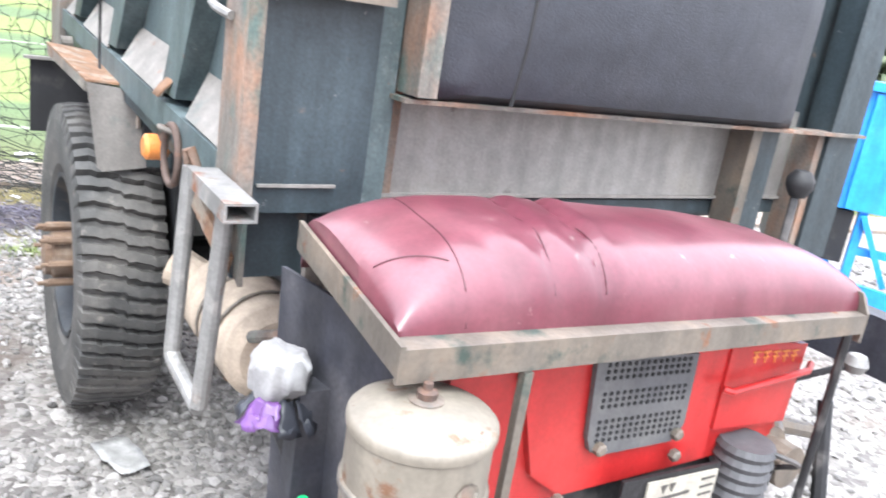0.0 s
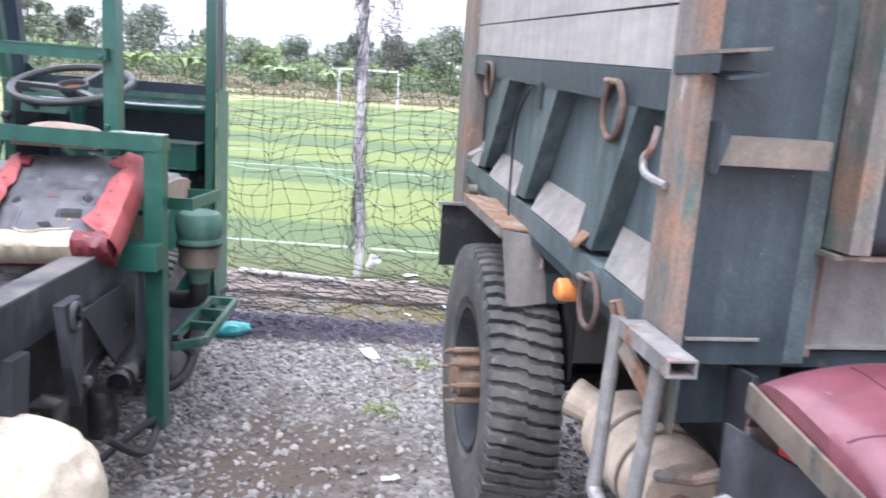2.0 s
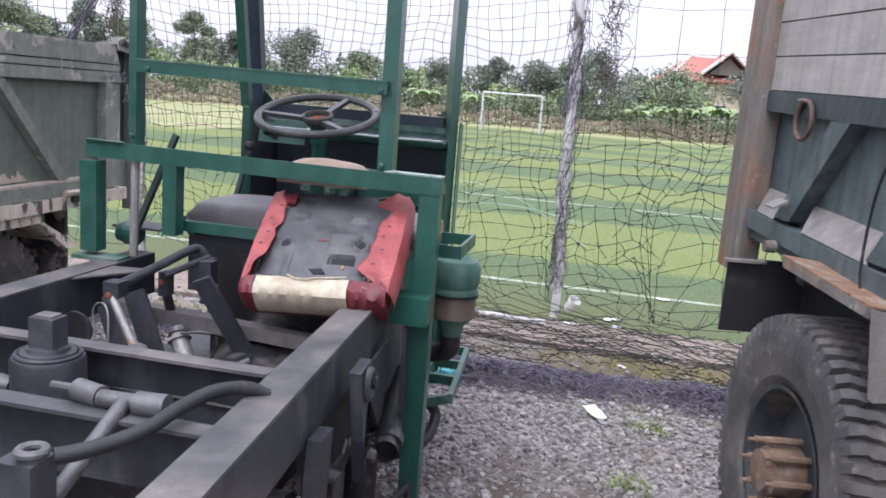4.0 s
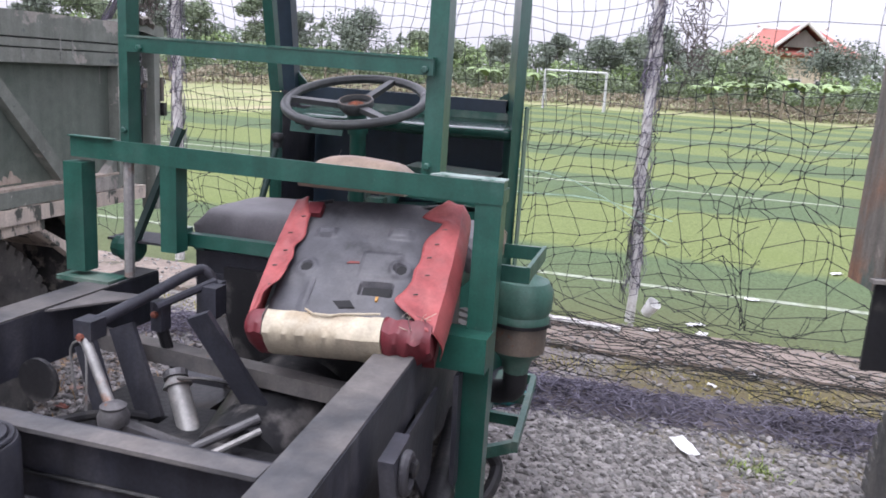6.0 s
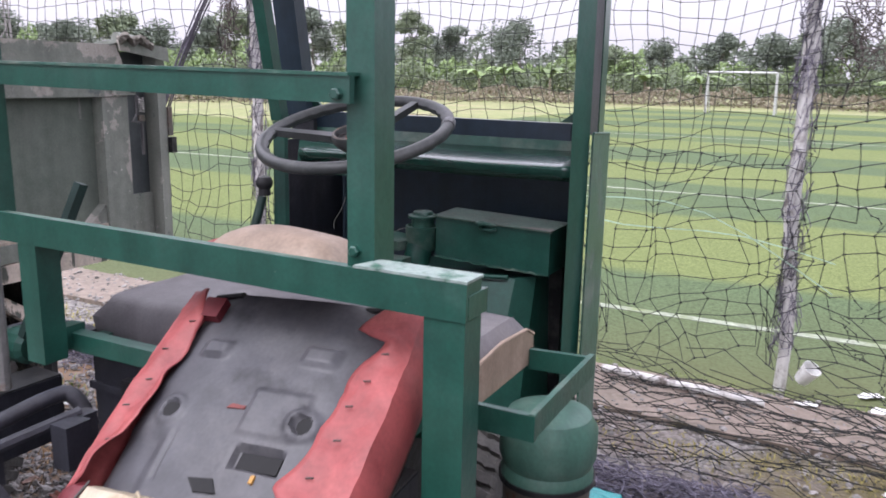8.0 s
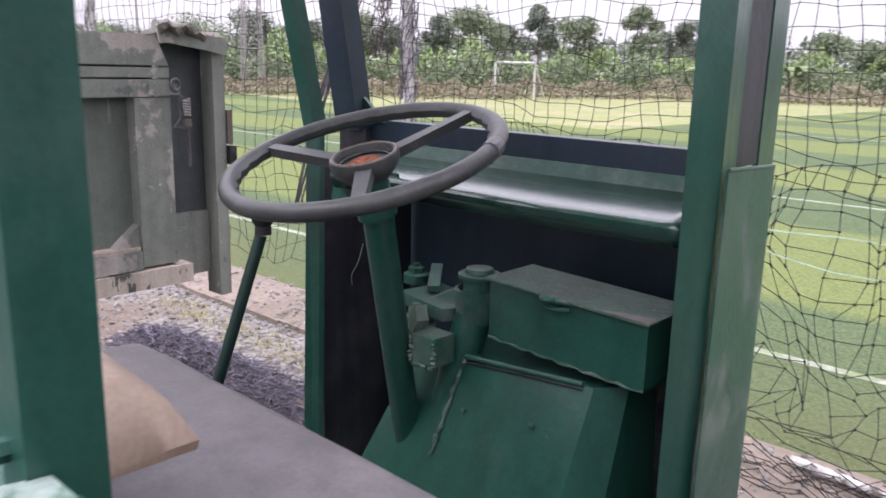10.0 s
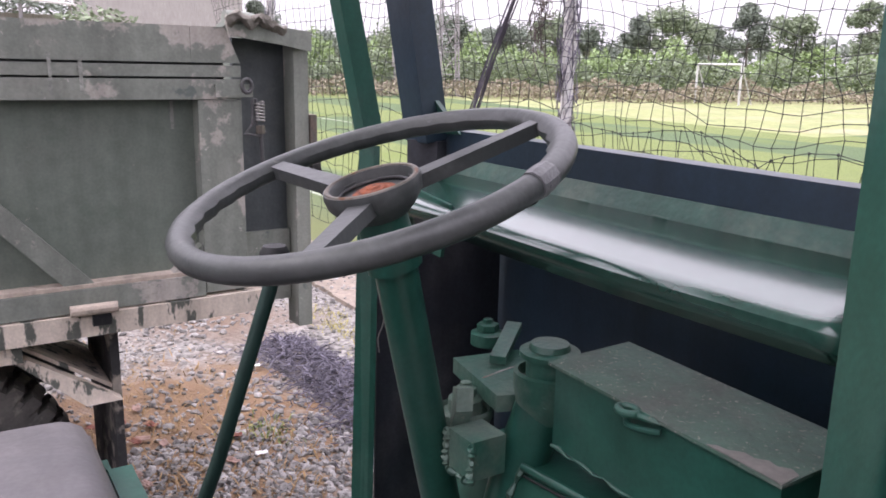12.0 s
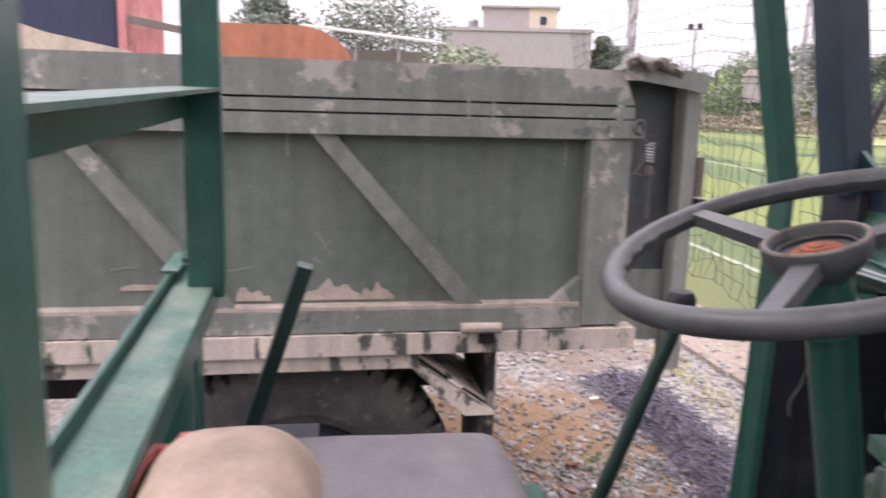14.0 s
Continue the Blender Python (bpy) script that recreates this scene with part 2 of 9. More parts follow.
TAN = surface("tan_leatherette_worn", (0.29, 0.215, 0.165), 0.55, bump=0.2, bump_scale=30,
              spots=(((0.35, 0.28, 0.225), 5, 0.5, 0.25, 0.6), ((0.2, 0.13, 0.1), 20, 0.68, 0.06, 0.8)))
PAN = surface("grey_plastic_seat_shell", (0.058, 0.058, 0.066), 0.5, bump=0.15, bump_scale=30,
              spots=(((0.10, 0.097, 0.102), 5, 0.46, 0.25, 0.6), ((0.02, 0.02, 0.024), 7, 0.58, 0.12, 0.5)))
GREY_VINYL = surface("grey_seat_vinyl", (0.105, 0.098, 0.105), 0.5, bump=0.1, bump_scale=120, grain=0.05,
                     spots=(((0.19, 0.175, 0.175), 3, 0.5, 0.3, 0.6),))
BLACK_VINYL = surface("black_backrest_vinyl", (0.022, 0.024, 0.032), 0.42, bump=0.15, bump_scale=220, grain=0.06,
                      spots=(((0.05, 0.05, 0.06), 3, 0.5, 0.3, 0.5),))
WHEEL_PLASTIC = surface("worn_black_wheel_rim", (0.046, 0.05, 0.05), 0.42, bump=0.12, bump_scale=80,
                        spots=(((0.095, 0.10, 0.098), 7, 0.5, 0.25, 0.55), ((0.16, 0.16, 0.155), 30, 0.66, 0.08, 0.7)))
RUST_ORANGE = surface("orange_rust", (0.15, 0.045, 0.028), 0.85, bump=0.4, spots=(((0.09, 0.04, 0.032), 60, 0.5, 0.2, 0.9),))
ENGINE_RED = surface("engine_red_paint", (0.34, 0.017, 0.018), 0.33, bump=0.12, bump_scale=25, grain=0.06,
                     spots=(((0.36, 0.04, 0.036), 4, 0.52, 0.25, 0.45), ((0.12, 0.02, 0.02), 20, 0.72, 0.04, 0.8)))
GRILLE_GREY = surface("dark_grey_grille", (0.07, 0.07, 0.076), 0.55, bump=0.15, spots=(((0.13, 0.125, 0.12), 7, 0.5, 0.25, 0.7),))
HOLE_BLACK = surface("grille_hole_black", (0.008, 0.008, 0.009), 0.8)
CREAM_PAINT = surface("off_white_tank_paint", (0.17, 0.15, 0.122), 0.5, bump=0.15, bump_scale=25,
                      spots=(((0.145, 0.12, 0.095), 7, 0.5, 0.2, 0.65), ((0.13, 0.065, 0.035), 14, 0.57, 0.08, 0.85), ((0.12, 0.07, 0.05), 45, 0.66, 0.05, 0.9)))
DRUM_TAN = surface("dusty_tan_drum", (0.40, 0.33, 0.26), 0.8, bump=0.2, spots=(((0.12, 0.11, 0.10), 6, 0.55, 0.15, 0.7),))
BROWN_PIPE = surface("brown_heat_stained_pipe", (0.25, 0.16, 0.13), 0.75, bump=0.3, spots=(((0.36, 0.28, 0.23), 7, 0.5, 0.2, 0.85),))
WHITE_PLASTIC = surface("dirty_white_plastic", (0.27, 0.265, 0.27), 0.5, bump=0.2, spots=(((0.19, 0.18, 0.175), 9, 0.52, 0.2, 0.6),))
PURPLE = surface("purple_plastic_film", (0.12, 0.055, 0.18), 0.4, bump=0.2)
AMBER = surface("amber_lamp_lens", (0.6, 0.22, 0.06), 0.3, bump=0.25, bump_scale=120, spots=(((0.55, 0.25, 0.1), 14, 0.6, 0.1, 0.7),))
BLUE = surface("bright_blue_paint", (0.03, 0.26, 0.68), 0.4, bump=0.1, spots=(((0.06, 0.33, 0.72), 5, 0.5, 0.3, 0.5),))
PLATE = surface("engine_name_plate", (0.33, 0.31, 0.265), 0.5, bump=0.1, spots=(((0.24, 0.21, 0.17), 20, 0.55, 0.2, 0.6),))
INK = surface("dark_print", (0.06, 0.055, 0.05), 0.7)
GOLD_PRINT = surface("yellow_worn_print", (0.55, 0.20, 0.05), 0.6)
ROCK = surface("pale_tan_rock", (0.46, 0.40, 0.31), 0.9, bump=0.5, bump_scale=30,
               spots=(((0.30, 0.25, 0.19), 6, 0.52, 0.2, 0.9), ((0.55, 0.49, 0.4), 16, 0.58, 0.12, 0.9)))
STONE = surface("gravel_stone", (0.2, 0.19, 0.182), 0.9, bump=0.3, bump_scale=120, per_piece=0.5, grain=0.2)
NET_DARK = surface("dark_green_net_cord", (0.018, 0.02, 0.019), 0.8)
NET_GREEN = surface("pale_green_cord", (0.30, 0.42, 0.33), 0.8)
NET_PURPLE = surface("faded_purple_net_heap", (0.115, 0.105, 0.135), 0.9, per_piece=0.45, grain=0.2)
POST_WHITE = surface("peeling_white_post", (0.56, 0.545, 0.53), 0.8, bump=0.6, bump_scale=25,
                     spots=(((0.15, 0.13, 0.12), 9, 0.57, 0.06, 0.9), ((0.29, 0.265, 0.255), 24, 0.54, 0.12, 0.9)), stretch=(1, 1, 0.5))
TWIG = surface("dry_twig", (0.085, 0.07, 0.065), 0.9, per_piece=0.4)
LITTER = surface("white_litter", (0.70, 0.70, 0.69), 0.6, bump=0.3, spots=(((0.5, 0.48, 0.45), 30, 0.55, 0.2, 0.7),))
TEAL = surface("turquoise_plastic", (0.03, 0.27, 0.27), 0.45, per_piece=0.2)
STRAW = surface("dry_straw", (0.24, 0.155, 0.075), 0.9, per_piece=0.4)
GRASS = surface("weed_green", (0.16, 0.21, 0.055), 0.8, per_piece=0.4)
CONCRETE = surface("dusty_concrete", (0.215, 0.175, 0.145), 0.9, bump=0.4, bump_scale=20,
                   spots=(((0.15, 0.125, 0.10), 2.0, 0.46, 0.22, 0.9), ((0.075, 0.068, 0.045), 5, 0.56, 0.10, 0.9), ((0.27, 0.23, 0.19), 14, 0.62, 0.1, 0.9)))
# the next two leaf colours are paled and greyed to imitate distance haze
HAZE_LEAF_DARK = surface("hazy_dark_leaf", (0.165, 0.195, 0.155), 0.8, per_piece=0.3)
HAZE_LEAF_MID = surface("hazy_mid_leaf", (0.185, 0.225, 0.145), 0.8, per_piece=0.3)
LEAF_BANANA = surface("banana_leaf", (0.19, 0.265, 0.105), 0.6, per_piece=0.35)
LEAF_DRY = surface("dry_brown_shrub", (0.22, 0.19, 0.14), 0.9, per_piece=0.4)
BARK = surface("grey_bark", (0.15, 0.13, 0.115), 0.9, bump=0.4)
LINE_WHITE = surface("worn_pitch_line", (0.24, 0.27, 0.20), 0.9, grain=0.3, spots=(((0.16, 0.20, 0.09), 5, 0.5, 0.2, 0.9),))
GOAL_WHITE = surface("white_goal_paint", (0.5, 0.5, 0.5), 0.5, spots=(((0.5, 0.5, 0.48), 3, 0.55, 0.2, 0.6),))
ROOF_RED = surface("red_clay_tile", (0.3, 0.095, 0.075), 0.7, per_piece=0.2, spots=(((0.35, 0.16, 0.12), 1.2, 0.52, 0.2, 0.8),))
RIDGE_WHITE = surface("white_ridge_plaster", (0.62, 0.58, 0.56), 0.8, spots=(((0.42, 0.38, 0.36), 2, 0.52, 0.2, 0.8),))
WALL_GREY = surface("grey_render_wall", (0.36, 0.33, 0.32), 0.85, bump=0.1, bump_scale=6, spots=(((0.30, 0.27, 0.26), 0.8, 0.5, 0.3, 0.9),))
WALL_CREAM = surface("cream_render_wall", (0.58, 0.50, 0.38), 0.85, spots=(((0.48, 0.42, 0.33), 0.8, 0.5, 0.3, 0.9),))
ROOF_RUST = surface("rust_orange_sheet", (0.42, 0.165, 0.09), 0.75, bump=0.2, bump_scale=3, spots=(((0.34, 0.14, 0.09), 0.7, 0.5, 0.3, 0.8),))
NAVY = surface("navy_shed_wall", (0.02, 0.026, 0.06), 0.6, spots=(((0.035, 0.04, 0.08), 1.5, 0.5, 0.3, 0.7),))
PINK_SHEET = surface("pink_red_cladding", (0.48, 0.20, 0.19), 0.7, spots=(((0.55, 0.33, 0.31), 2, 0.5, 0.3, 0.8),))
SHEET_PALE = surface("pale_roof_sheet", (0.50, 0.47, 0.45), 0.6, spots=(((0.40, 0.36, 0.34), 1.2, 0.5, 0.3, 0.7),))
MAST = surface("galvanised_lattice", (0.28, 0.26, 0.27), 0.6, metal=0.3)
GLASS_DARK = surface("dark_window_pane", (0.03, 0.034, 0.04), 0.15)


def ground_material():
    m = bpy.data.materials.new("yard_gravel_and_dirt")
    m.use_nodes = True
    nt = m.node_tree
    b = nt.nodes["Principled BSDF"]
    b.inputs["Roughness"].default_value = 0.95
    co = nt.nodes.new("ShaderNodeTexCoord")
    v = nt.nodes.new("ShaderNodeTexVoronoi")
    v.inputs["Scale"].default_value = 42
    v2 = nt.nodes.new("ShaderNodeTexVoronoi")
    v2.feature = "DISTANCE_TO_EDGE"
    v2.inputs["Scale"].default_value = 42
    for n in (v, v2):
        link(nt, co.outputs["Object"], n.inputs["Vector"])
    ramp = nt.nodes.new("ShaderNodeValToRGB")
    ramp.color_ramp.elements[0].color = (0.085, 0.077, 0.072, 1)
    ramp.color_ramp.elements[1].color = (0.27, 0.255, 0.24, 1)
    sep = nt.nodes.new("ShaderNodeSeparateColor")
    link(nt, v.outputs["Color"], sep.inputs[0])
    link(nt, sep.outputs[0], ramp.inputs[0])
    n = nt.nodes.new("ShaderNodeTexNoise")
    n.inputs["Scale"].default_value = 0.9
    n.inputs["Detail"].default_value = 7
    link(nt, co.outputs["Object"], n.inputs["Vector"])
    rr = nt.nodes.new("ShaderNodeMapRange")
    rr.inputs[1].default_value, rr.inputs[2].default_value = 0.52, 0.68
    link(nt, n.outputs[0], rr.inputs[0])
    mx = nt.nodes.new("ShaderNodeMix")
    mx.data_type = "RGBA"
    link(nt, rr.outputs[0], mx.inputs[0])
    link(nt, ramp.outputs[0], mx.inputs[6])
    mx.inputs[7].default_value = (0.135, 0.095, 0.07, 1)
    last = mx.outputs[2]
    for centre, reach, soil in (((-0.05, 2.25, 0), 0.75, (0.075, 0.057, 0.045, 1)), ((0.6, 4.25, 0), 0.9, (0.12, 0.10, 0.05, 1)), ((-3.3, 3.05, 0), 1.1, (0.17, 0.105, 0.06, 1))):
        dv = nt.nodes.new("ShaderNodeVectorMath")
        dv.operation = "DISTANCE"
        dv.inputs[1].default_value = centre
        link(nt, co.outputs["Object"], dv.inputs[0])
        n5 = nt.nodes.new("ShaderNodeTexNoise")
        n5.inputs["Scale"].default_value = 4
        n5.inputs["Detail"].default_value = 8
        link(nt, co.outputs["Object"], n5.inputs["Vector"])
        sm = nt.nodes.new("ShaderNodeMath")
        sm.operation = "MULTIPLY_ADD"
        sm.inputs[1].default_value = 1.6
        link(nt, n5.outputs[0], sm.inputs[0])
        link(nt, dv.outputs["Value"], sm.inputs[2])
        rs5 = nt.nodes.new("ShaderNodeMapRange")
        rs5.inputs[1].default_value, rs5.inputs[2].default_value = reach + 0.8, reach + 0.35
        link(nt, sm.outputs[0], rs5.inputs[0])
        m5 = nt.nodes.new("ShaderNodeMix")
        m5.data_type = "RGBA"
        link(nt, rs5.outputs[0], m5.inputs[0])
        link(nt, last, m5.inputs[6])
        m5.inputs[7].default_value = soil
        last = m5.outputs[2]
    link(nt, last, b.inputs["Base Color"])
    bp = nt.nodes.new("ShaderNodeBump")
    bp.inputs["Strength"].default_value = 0.8
    bp.inputs["Distance"].default_value = 0.012
    link(nt, v2.outputs["Distance"], bp.inputs["Height"])
    link(nt, bp.outputs[0], b.inputs["Normal"])
    return m


def turf_material():
    m = bpy.data.materials.new("striped_artificial_turf")
    m.use_nodes = True
    nt = m.node_tree
    b = nt.nodes["Principled BSDF"]
    b.inputs["Roughness"].default_value = 0.9
    b.inputs["Specular IOR Level"].default_value = 0.12
    co = nt.nodes.new("ShaderNodeTexCoord")
    sx = nt.nodes.new("ShaderNodeSeparateXYZ")
    link(nt, co.outputs["Object"], sx.inputs[0])
    ns = nt.nodes.new("ShaderNodeTexNoise")
    ns.inputs["Scale"].default_value = 0.8
    link(nt, co.outputs["Object"], ns.inputs["Vector"])
    ad = nt.nodes.new("ShaderNodeMath")
    ad.operation = "MULTIPLY_ADD"
    ad.inputs[1].default_value = 0.25
    link(nt, ns.outputs[0], ad.inputs[0])
    link(nt, sx.outputs["Y"], ad.inputs[2])
    md = nt.nodes.new("ShaderNodeMath")
    md.operation = "PINGPONG"
    md.inputs[1].default_value = 3.0
    link(nt, ad.outputs[0], md.inputs[0])
    rr = nt.nodes.new("ShaderNodeMapRange")
    rr.inputs[1].default_value, rr.inputs[2].default_value = 1.38, 1.62
    link(nt, md.outputs[0], rr.inputs[0])
    mx = nt.nodes.new("ShaderNodeMix")
    mx.data_type = "RGBA"
    link(nt, rr.outputs[0], mx.inputs[0])
    mx.inputs[6].default_value = (0.080, 0.113, 0.056, 1)
    mx.inputs[7].default_value = (0.134, 0.162, 0.060, 1)
    n2 = nt.nodes.new("ShaderNodeTexNoise")
    n2.inputs["Scale"].default_value = 55
    n2.inputs["Detail"].default_value = 4
    link(nt, co.outputs["Object"], n2.inputs["Vector"])
    r2 = nt.nodes.new("ShaderNodeMapRange")
    r2.inputs[1].default_value, r2.inputs[2].default_value, r2.inputs[3].default_value, r2.inputs[4].default_value = 0.3, 0.7, 0.6, 1.4
    link(nt, n2.outputs[0], r2.inputs[0])
    n3 = nt.nodes.new("ShaderNodeTexNoise")
    n3.inputs["Scale"].default_value = 0.35
    n3.inputs["Detail"].default_value = 5
    link(nt, co.outputs["Object"], n3.inputs["Vector"])
    r3 = nt.nodes.new("ShaderNodeMapRange")
    r3.inputs[1].default_value, r3.inputs[2].default_value = 0.56, 0.72
    link(nt, n3.outputs[0], r3.inputs[0])
    mc = nt.nodes.new("ShaderNodeVectorMath")
    mc.operation = "SCALE"
    link(nt, mx.outputs[2], mc.inputs[0])
    link(nt, r2.outputs[0], mc.inputs["Scale"])
    m3 = nt.nodes.new("ShaderNodeMix")
    m3.data_type = "RGBA"
    link(nt, r3.outputs[0], m3.inputs[0])
    link(nt, mc.outputs[0], m3.inputs[6])
    m3.inputs[7].default_value = (0.122, 0.154, 0.048, 1)
    re = nt.nodes.new("ShaderNodeMapRange")
    re.inputs[1].default_value, re.inputs[2].default_value, re.inputs[3].default_value, re.inputs[4].default_value = 5.15, 7.2, 0.75, 0.0
    link(nt, sx.outputs["Y"], re.inputs[0])
    ne = nt.nodes.new("ShaderNodeMath")
    ne.operation = "MULTIPLY"
    link(nt, re.outputs[0], ne.inputs[0])
    nf = nt.nodes.new("ShaderNodeMapRange")
    nf.inputs[1].default_value, nf.inputs[2].default_value, nf.inputs[3].default_value = 0.35, 0.6, 0.4
    link(nt, n3.outputs[0], nf.inputs[0])
    link(nt, nf.outputs[0], ne.inputs[1])
    me_ = nt.nodes.new("ShaderNodeMix")
    me_.data_type = "RGBA"
    link(nt, ne.outputs[0], me_.inputs[0])
    link(nt, m3.outputs[2], me_.inputs[6])
    me_.inputs[7].default_value = (0.125, 0.130, 0.062, 1)
    link(nt, me_.outputs[2], b.inputs["Base Color"])
    bp = nt.nodes.new("ShaderNodeBump")
    bp.inputs["Strength"].default_value = 0.5
    bp.inputs["Distance"].default_value = 0.01
    link(nt, n2.outputs[0], bp.inputs["Height"])
    link(nt, bp.outputs[0], b.inputs["Normal"])
    return m


GROUND = ground_material()
TURF = turf_material()

# ---------------------------------------------------------------- mesh helpers


def part(name, bm, material, parent=None, label="", bevel=0.0, smooth=False, turn=None):
    """Links a bmesh as one mesh object under a thing or a part."""
    if bevel:
        sharp = [e for e in bm.edges if len(e.link_faces) == 2 and e.calc_face_angle(0) > 0.7]
        if sharp:
            bmesh.ops.bevel(bm, geom=sharp, offset=bevel, segments=2, affect="EDGES", clamp_overlap=True)
    bmesh.ops.recalc_face_normals(bm, faces=bm.faces)
    me = bpy.data.meshes.new(name)
    bm.to_mesh(me)
    bm.free()
    if smooth:
        me.polygons.foreach_set("use_smooth", [True] * len(me.polygons))
        me.set_sharp_from_angle(angle=radians(38))
    me.materials.append(material)
    ob = new(name, me)
    if parent is not None:
        ob.parent = parent
    if turn is not None:
        ob.matrix_basis = turn
    if label:
        tagged(ob, label)
    return ob


def thing(name, m, label, category, group=""):
    ob = new(name)
    ob.empty_display_size = 0.1
    ob.matrix_basis = m
    return tagged(ob, label, category, group)


def box(bm, x0, x1, y0, y1, z0, z1, shear=0.0):
    """An upright block; shear lifts it with y."""
    vs = [bm.verts.new((x, y, z + shear * y)) for x in (x0, x1) for y in (y0, y1) for z in (z0, z1)]
    for f in ((0, 1, 3, 2), (4, 6, 7, 5), (0, 4, 5, 1), (2, 3, 7, 6), (0, 2, 6, 4), (1, 5, 7, 3)):
        bm.faces.new([vs[i] for i in f])
    return vs


def boxed(*a, **k):
    bm = bmesh.new()
    box(bm, *a, **k)
    return bm


def prism(bm, pts, off):
    """A flat polygon of 3D points, thickened by the vector off."""
    off = Vector(off)
    a = [bm.verts.new(p) for p in pts]
    b = [bm.verts.new(Vector(p) + off) for p in pts]
    bm.faces.new(a)
    bm.faces.new(b[::-1])
    n = len(pts)
    for i in range(n):
        bm.faces.new((a[i], a[(i + 1) % n], b[(i + 1) % n], b[i]))
    return bm


def slab(pts, off):
    return prism(bmesh.new(), pts, off)


def bar(p, q, w, h, up=(0, 0, 1), bm=None):
    """A straight bar of section w (sideways) by h (towards up) from p to q."""
    bm = bm or bmesh.new()
    p, q = Vector(p), Vector(q)
    d = (q - p).normalized()
    s = d.cross(Vector(up))
    s.normalize()
    u = s.cross(d)
    prism(bm, [p + s * (i * w / 2) + u * (j * h / 2) for i, j in ((-1, -1), (1, -1), (1, 1), (-1, 1))], q - p)
    return bm


def hollow(p, q, w, h, wall=0.004, up=(0, 0, 1)):
    """An open box section from p to q."""
    bm = bmesh.new()
    p, q = Vector(p), Vector(q)
    d = (q - p).normalized()
    s = d.cross(Vector(up))
    s.normalize()
    u = s.cross(d)
    rings = []
    for base in (p, q):
        for k in (0, wall):
            rings.append([bm.verts.new(base + s * (i * (w / 2 - k)) + u * (j * (h / 2 - k))) for i, j in ((-1, -1), (1, -1), (1, 1), (-1, 1))])
    for i in range(4):
        j = (i + 1) % 4
        bm.faces.new((rings[0][i], rings[0][j], rings[2][j], rings[2][i]))
        bm.faces.new((rings[1][i], rings[3][i], rings[3][j], rings[1][j]))
        bm.faces.new((rings[0][i], rings[1][i], rings[1][j], rings[0][j]))
        bm.faces.new((rings[2][i], rings[2][j], rings[3][j], rings[3][i]))
    return bm


def tube(pts, r, n=10, bm=None, caps=True, closed=False):
    """A round tube through points; r is one radius or one for each point."""
    bm = bm or bmesh.new()
    pts = [Vector(p) for p in pts]
    rs = r if isinstance(r, (list, tuple)) else [r] * len(pts)
    rings, last = [], None
    m = len(pts)
    for i, p in enumerate(pts):
        if closed:
            d = (pts[(i + 1) % m] - pts[i - 1]).normalized()
        else:
            d = (pts[min(i + 1, m - 1)] - pts[max(i - 1, 0)]).normalized()
        if last is None:
            a = d.orthogonal().normalized()
        else:
            a = last - d * last.dot(d)
            a = a.normalized() if a.length > 1e-6 else d.orthogonal().normalized()
        last = a
        b = d.cross(a)
        rings.append([bm.verts.new(p + (a * math.cos(k * math.tau / n) + b * math.sin(k * math.tau / n)) * rs[i]) for k in range(n)])
    for i in range(m if closed else m - 1):
        r0, r1 = rings[i], rings[(i + 1) % m]
        for k in range(n):
            bm.faces.new((r0[k], r0[(k + 1) % n], r1[(k + 1) % n], r1[k]))
    if caps and not closed:
        bm.faces.new(rings[0][::-1])
        bm.faces.new(rings[-1])
    return bm


def curve(pts, k=6):
    """A smooth line through points."""
    pts = [Vector(p) for p in pts]
    out = []
    for i in range(len(pts) - 1):
        a, b, c, d = pts[max(i - 1, 0)], pts[i], pts[i + 1], pts[min(i + 2, len(pts) - 1)]
        for j in range(k):
            t = j / k
            out.append(0.5 * (2 * b + (c - a) * t + (2 * a - 5 * b + 4 * c - d) * t * t + (3 * b - a - 3 * c + d) * t * t * t))
    return out + [pts[-1]]


def lathe(profile, n=28, axis="z", at=(0, 0, 0), bm=None):
    """A turned body: (radius, height) pairs round an axis."""
    bm = bm or bmesh.new()
    at = Vector(at)

    def put(r, h, a):
        c, s = r * math.cos(a), r * math.sin(a)
        return at + Vector({"z": (c, s, h), "x": (h, c, s), "y": (c, h, s)}[axis])
    rings = [[bm.verts.new(put(r, h, k * math.tau / n)) for k in range(n)] if r > 1e-6 else [bm.verts.new(put(0, h, 0))] for r, h in profile]
    for a, b in zip(rings, rings[1:]):
        for k in range(n):
            j = (k + 1) % n
            if len(a) == 1 and len(b) > 1:
                bm.faces.new((a[0], b[j], b[k]))
            elif len(b) == 1 and len(a) > 1:
                bm.faces.new((a[k], a[j], b[0]))
            elif len(a) > 1:
                bm.faces.new((a[k], a[j], b[j], b[k]))
    return bm


def ring(centre, radius, r, axis="x", n=30, m=10, squash=1.0):
    pts = []
    for k in range(n):
        a = k * math.tau / n
        c, s = radius * math.cos(a), radius * squash * math.sin(a)
        pts.append(Vector(centre) + Vector({"x": (0, c, s), "y": (c, 0, s), "z": (c, s, 0)}[axis]))
    return tube(pts, r, m, closed=True)


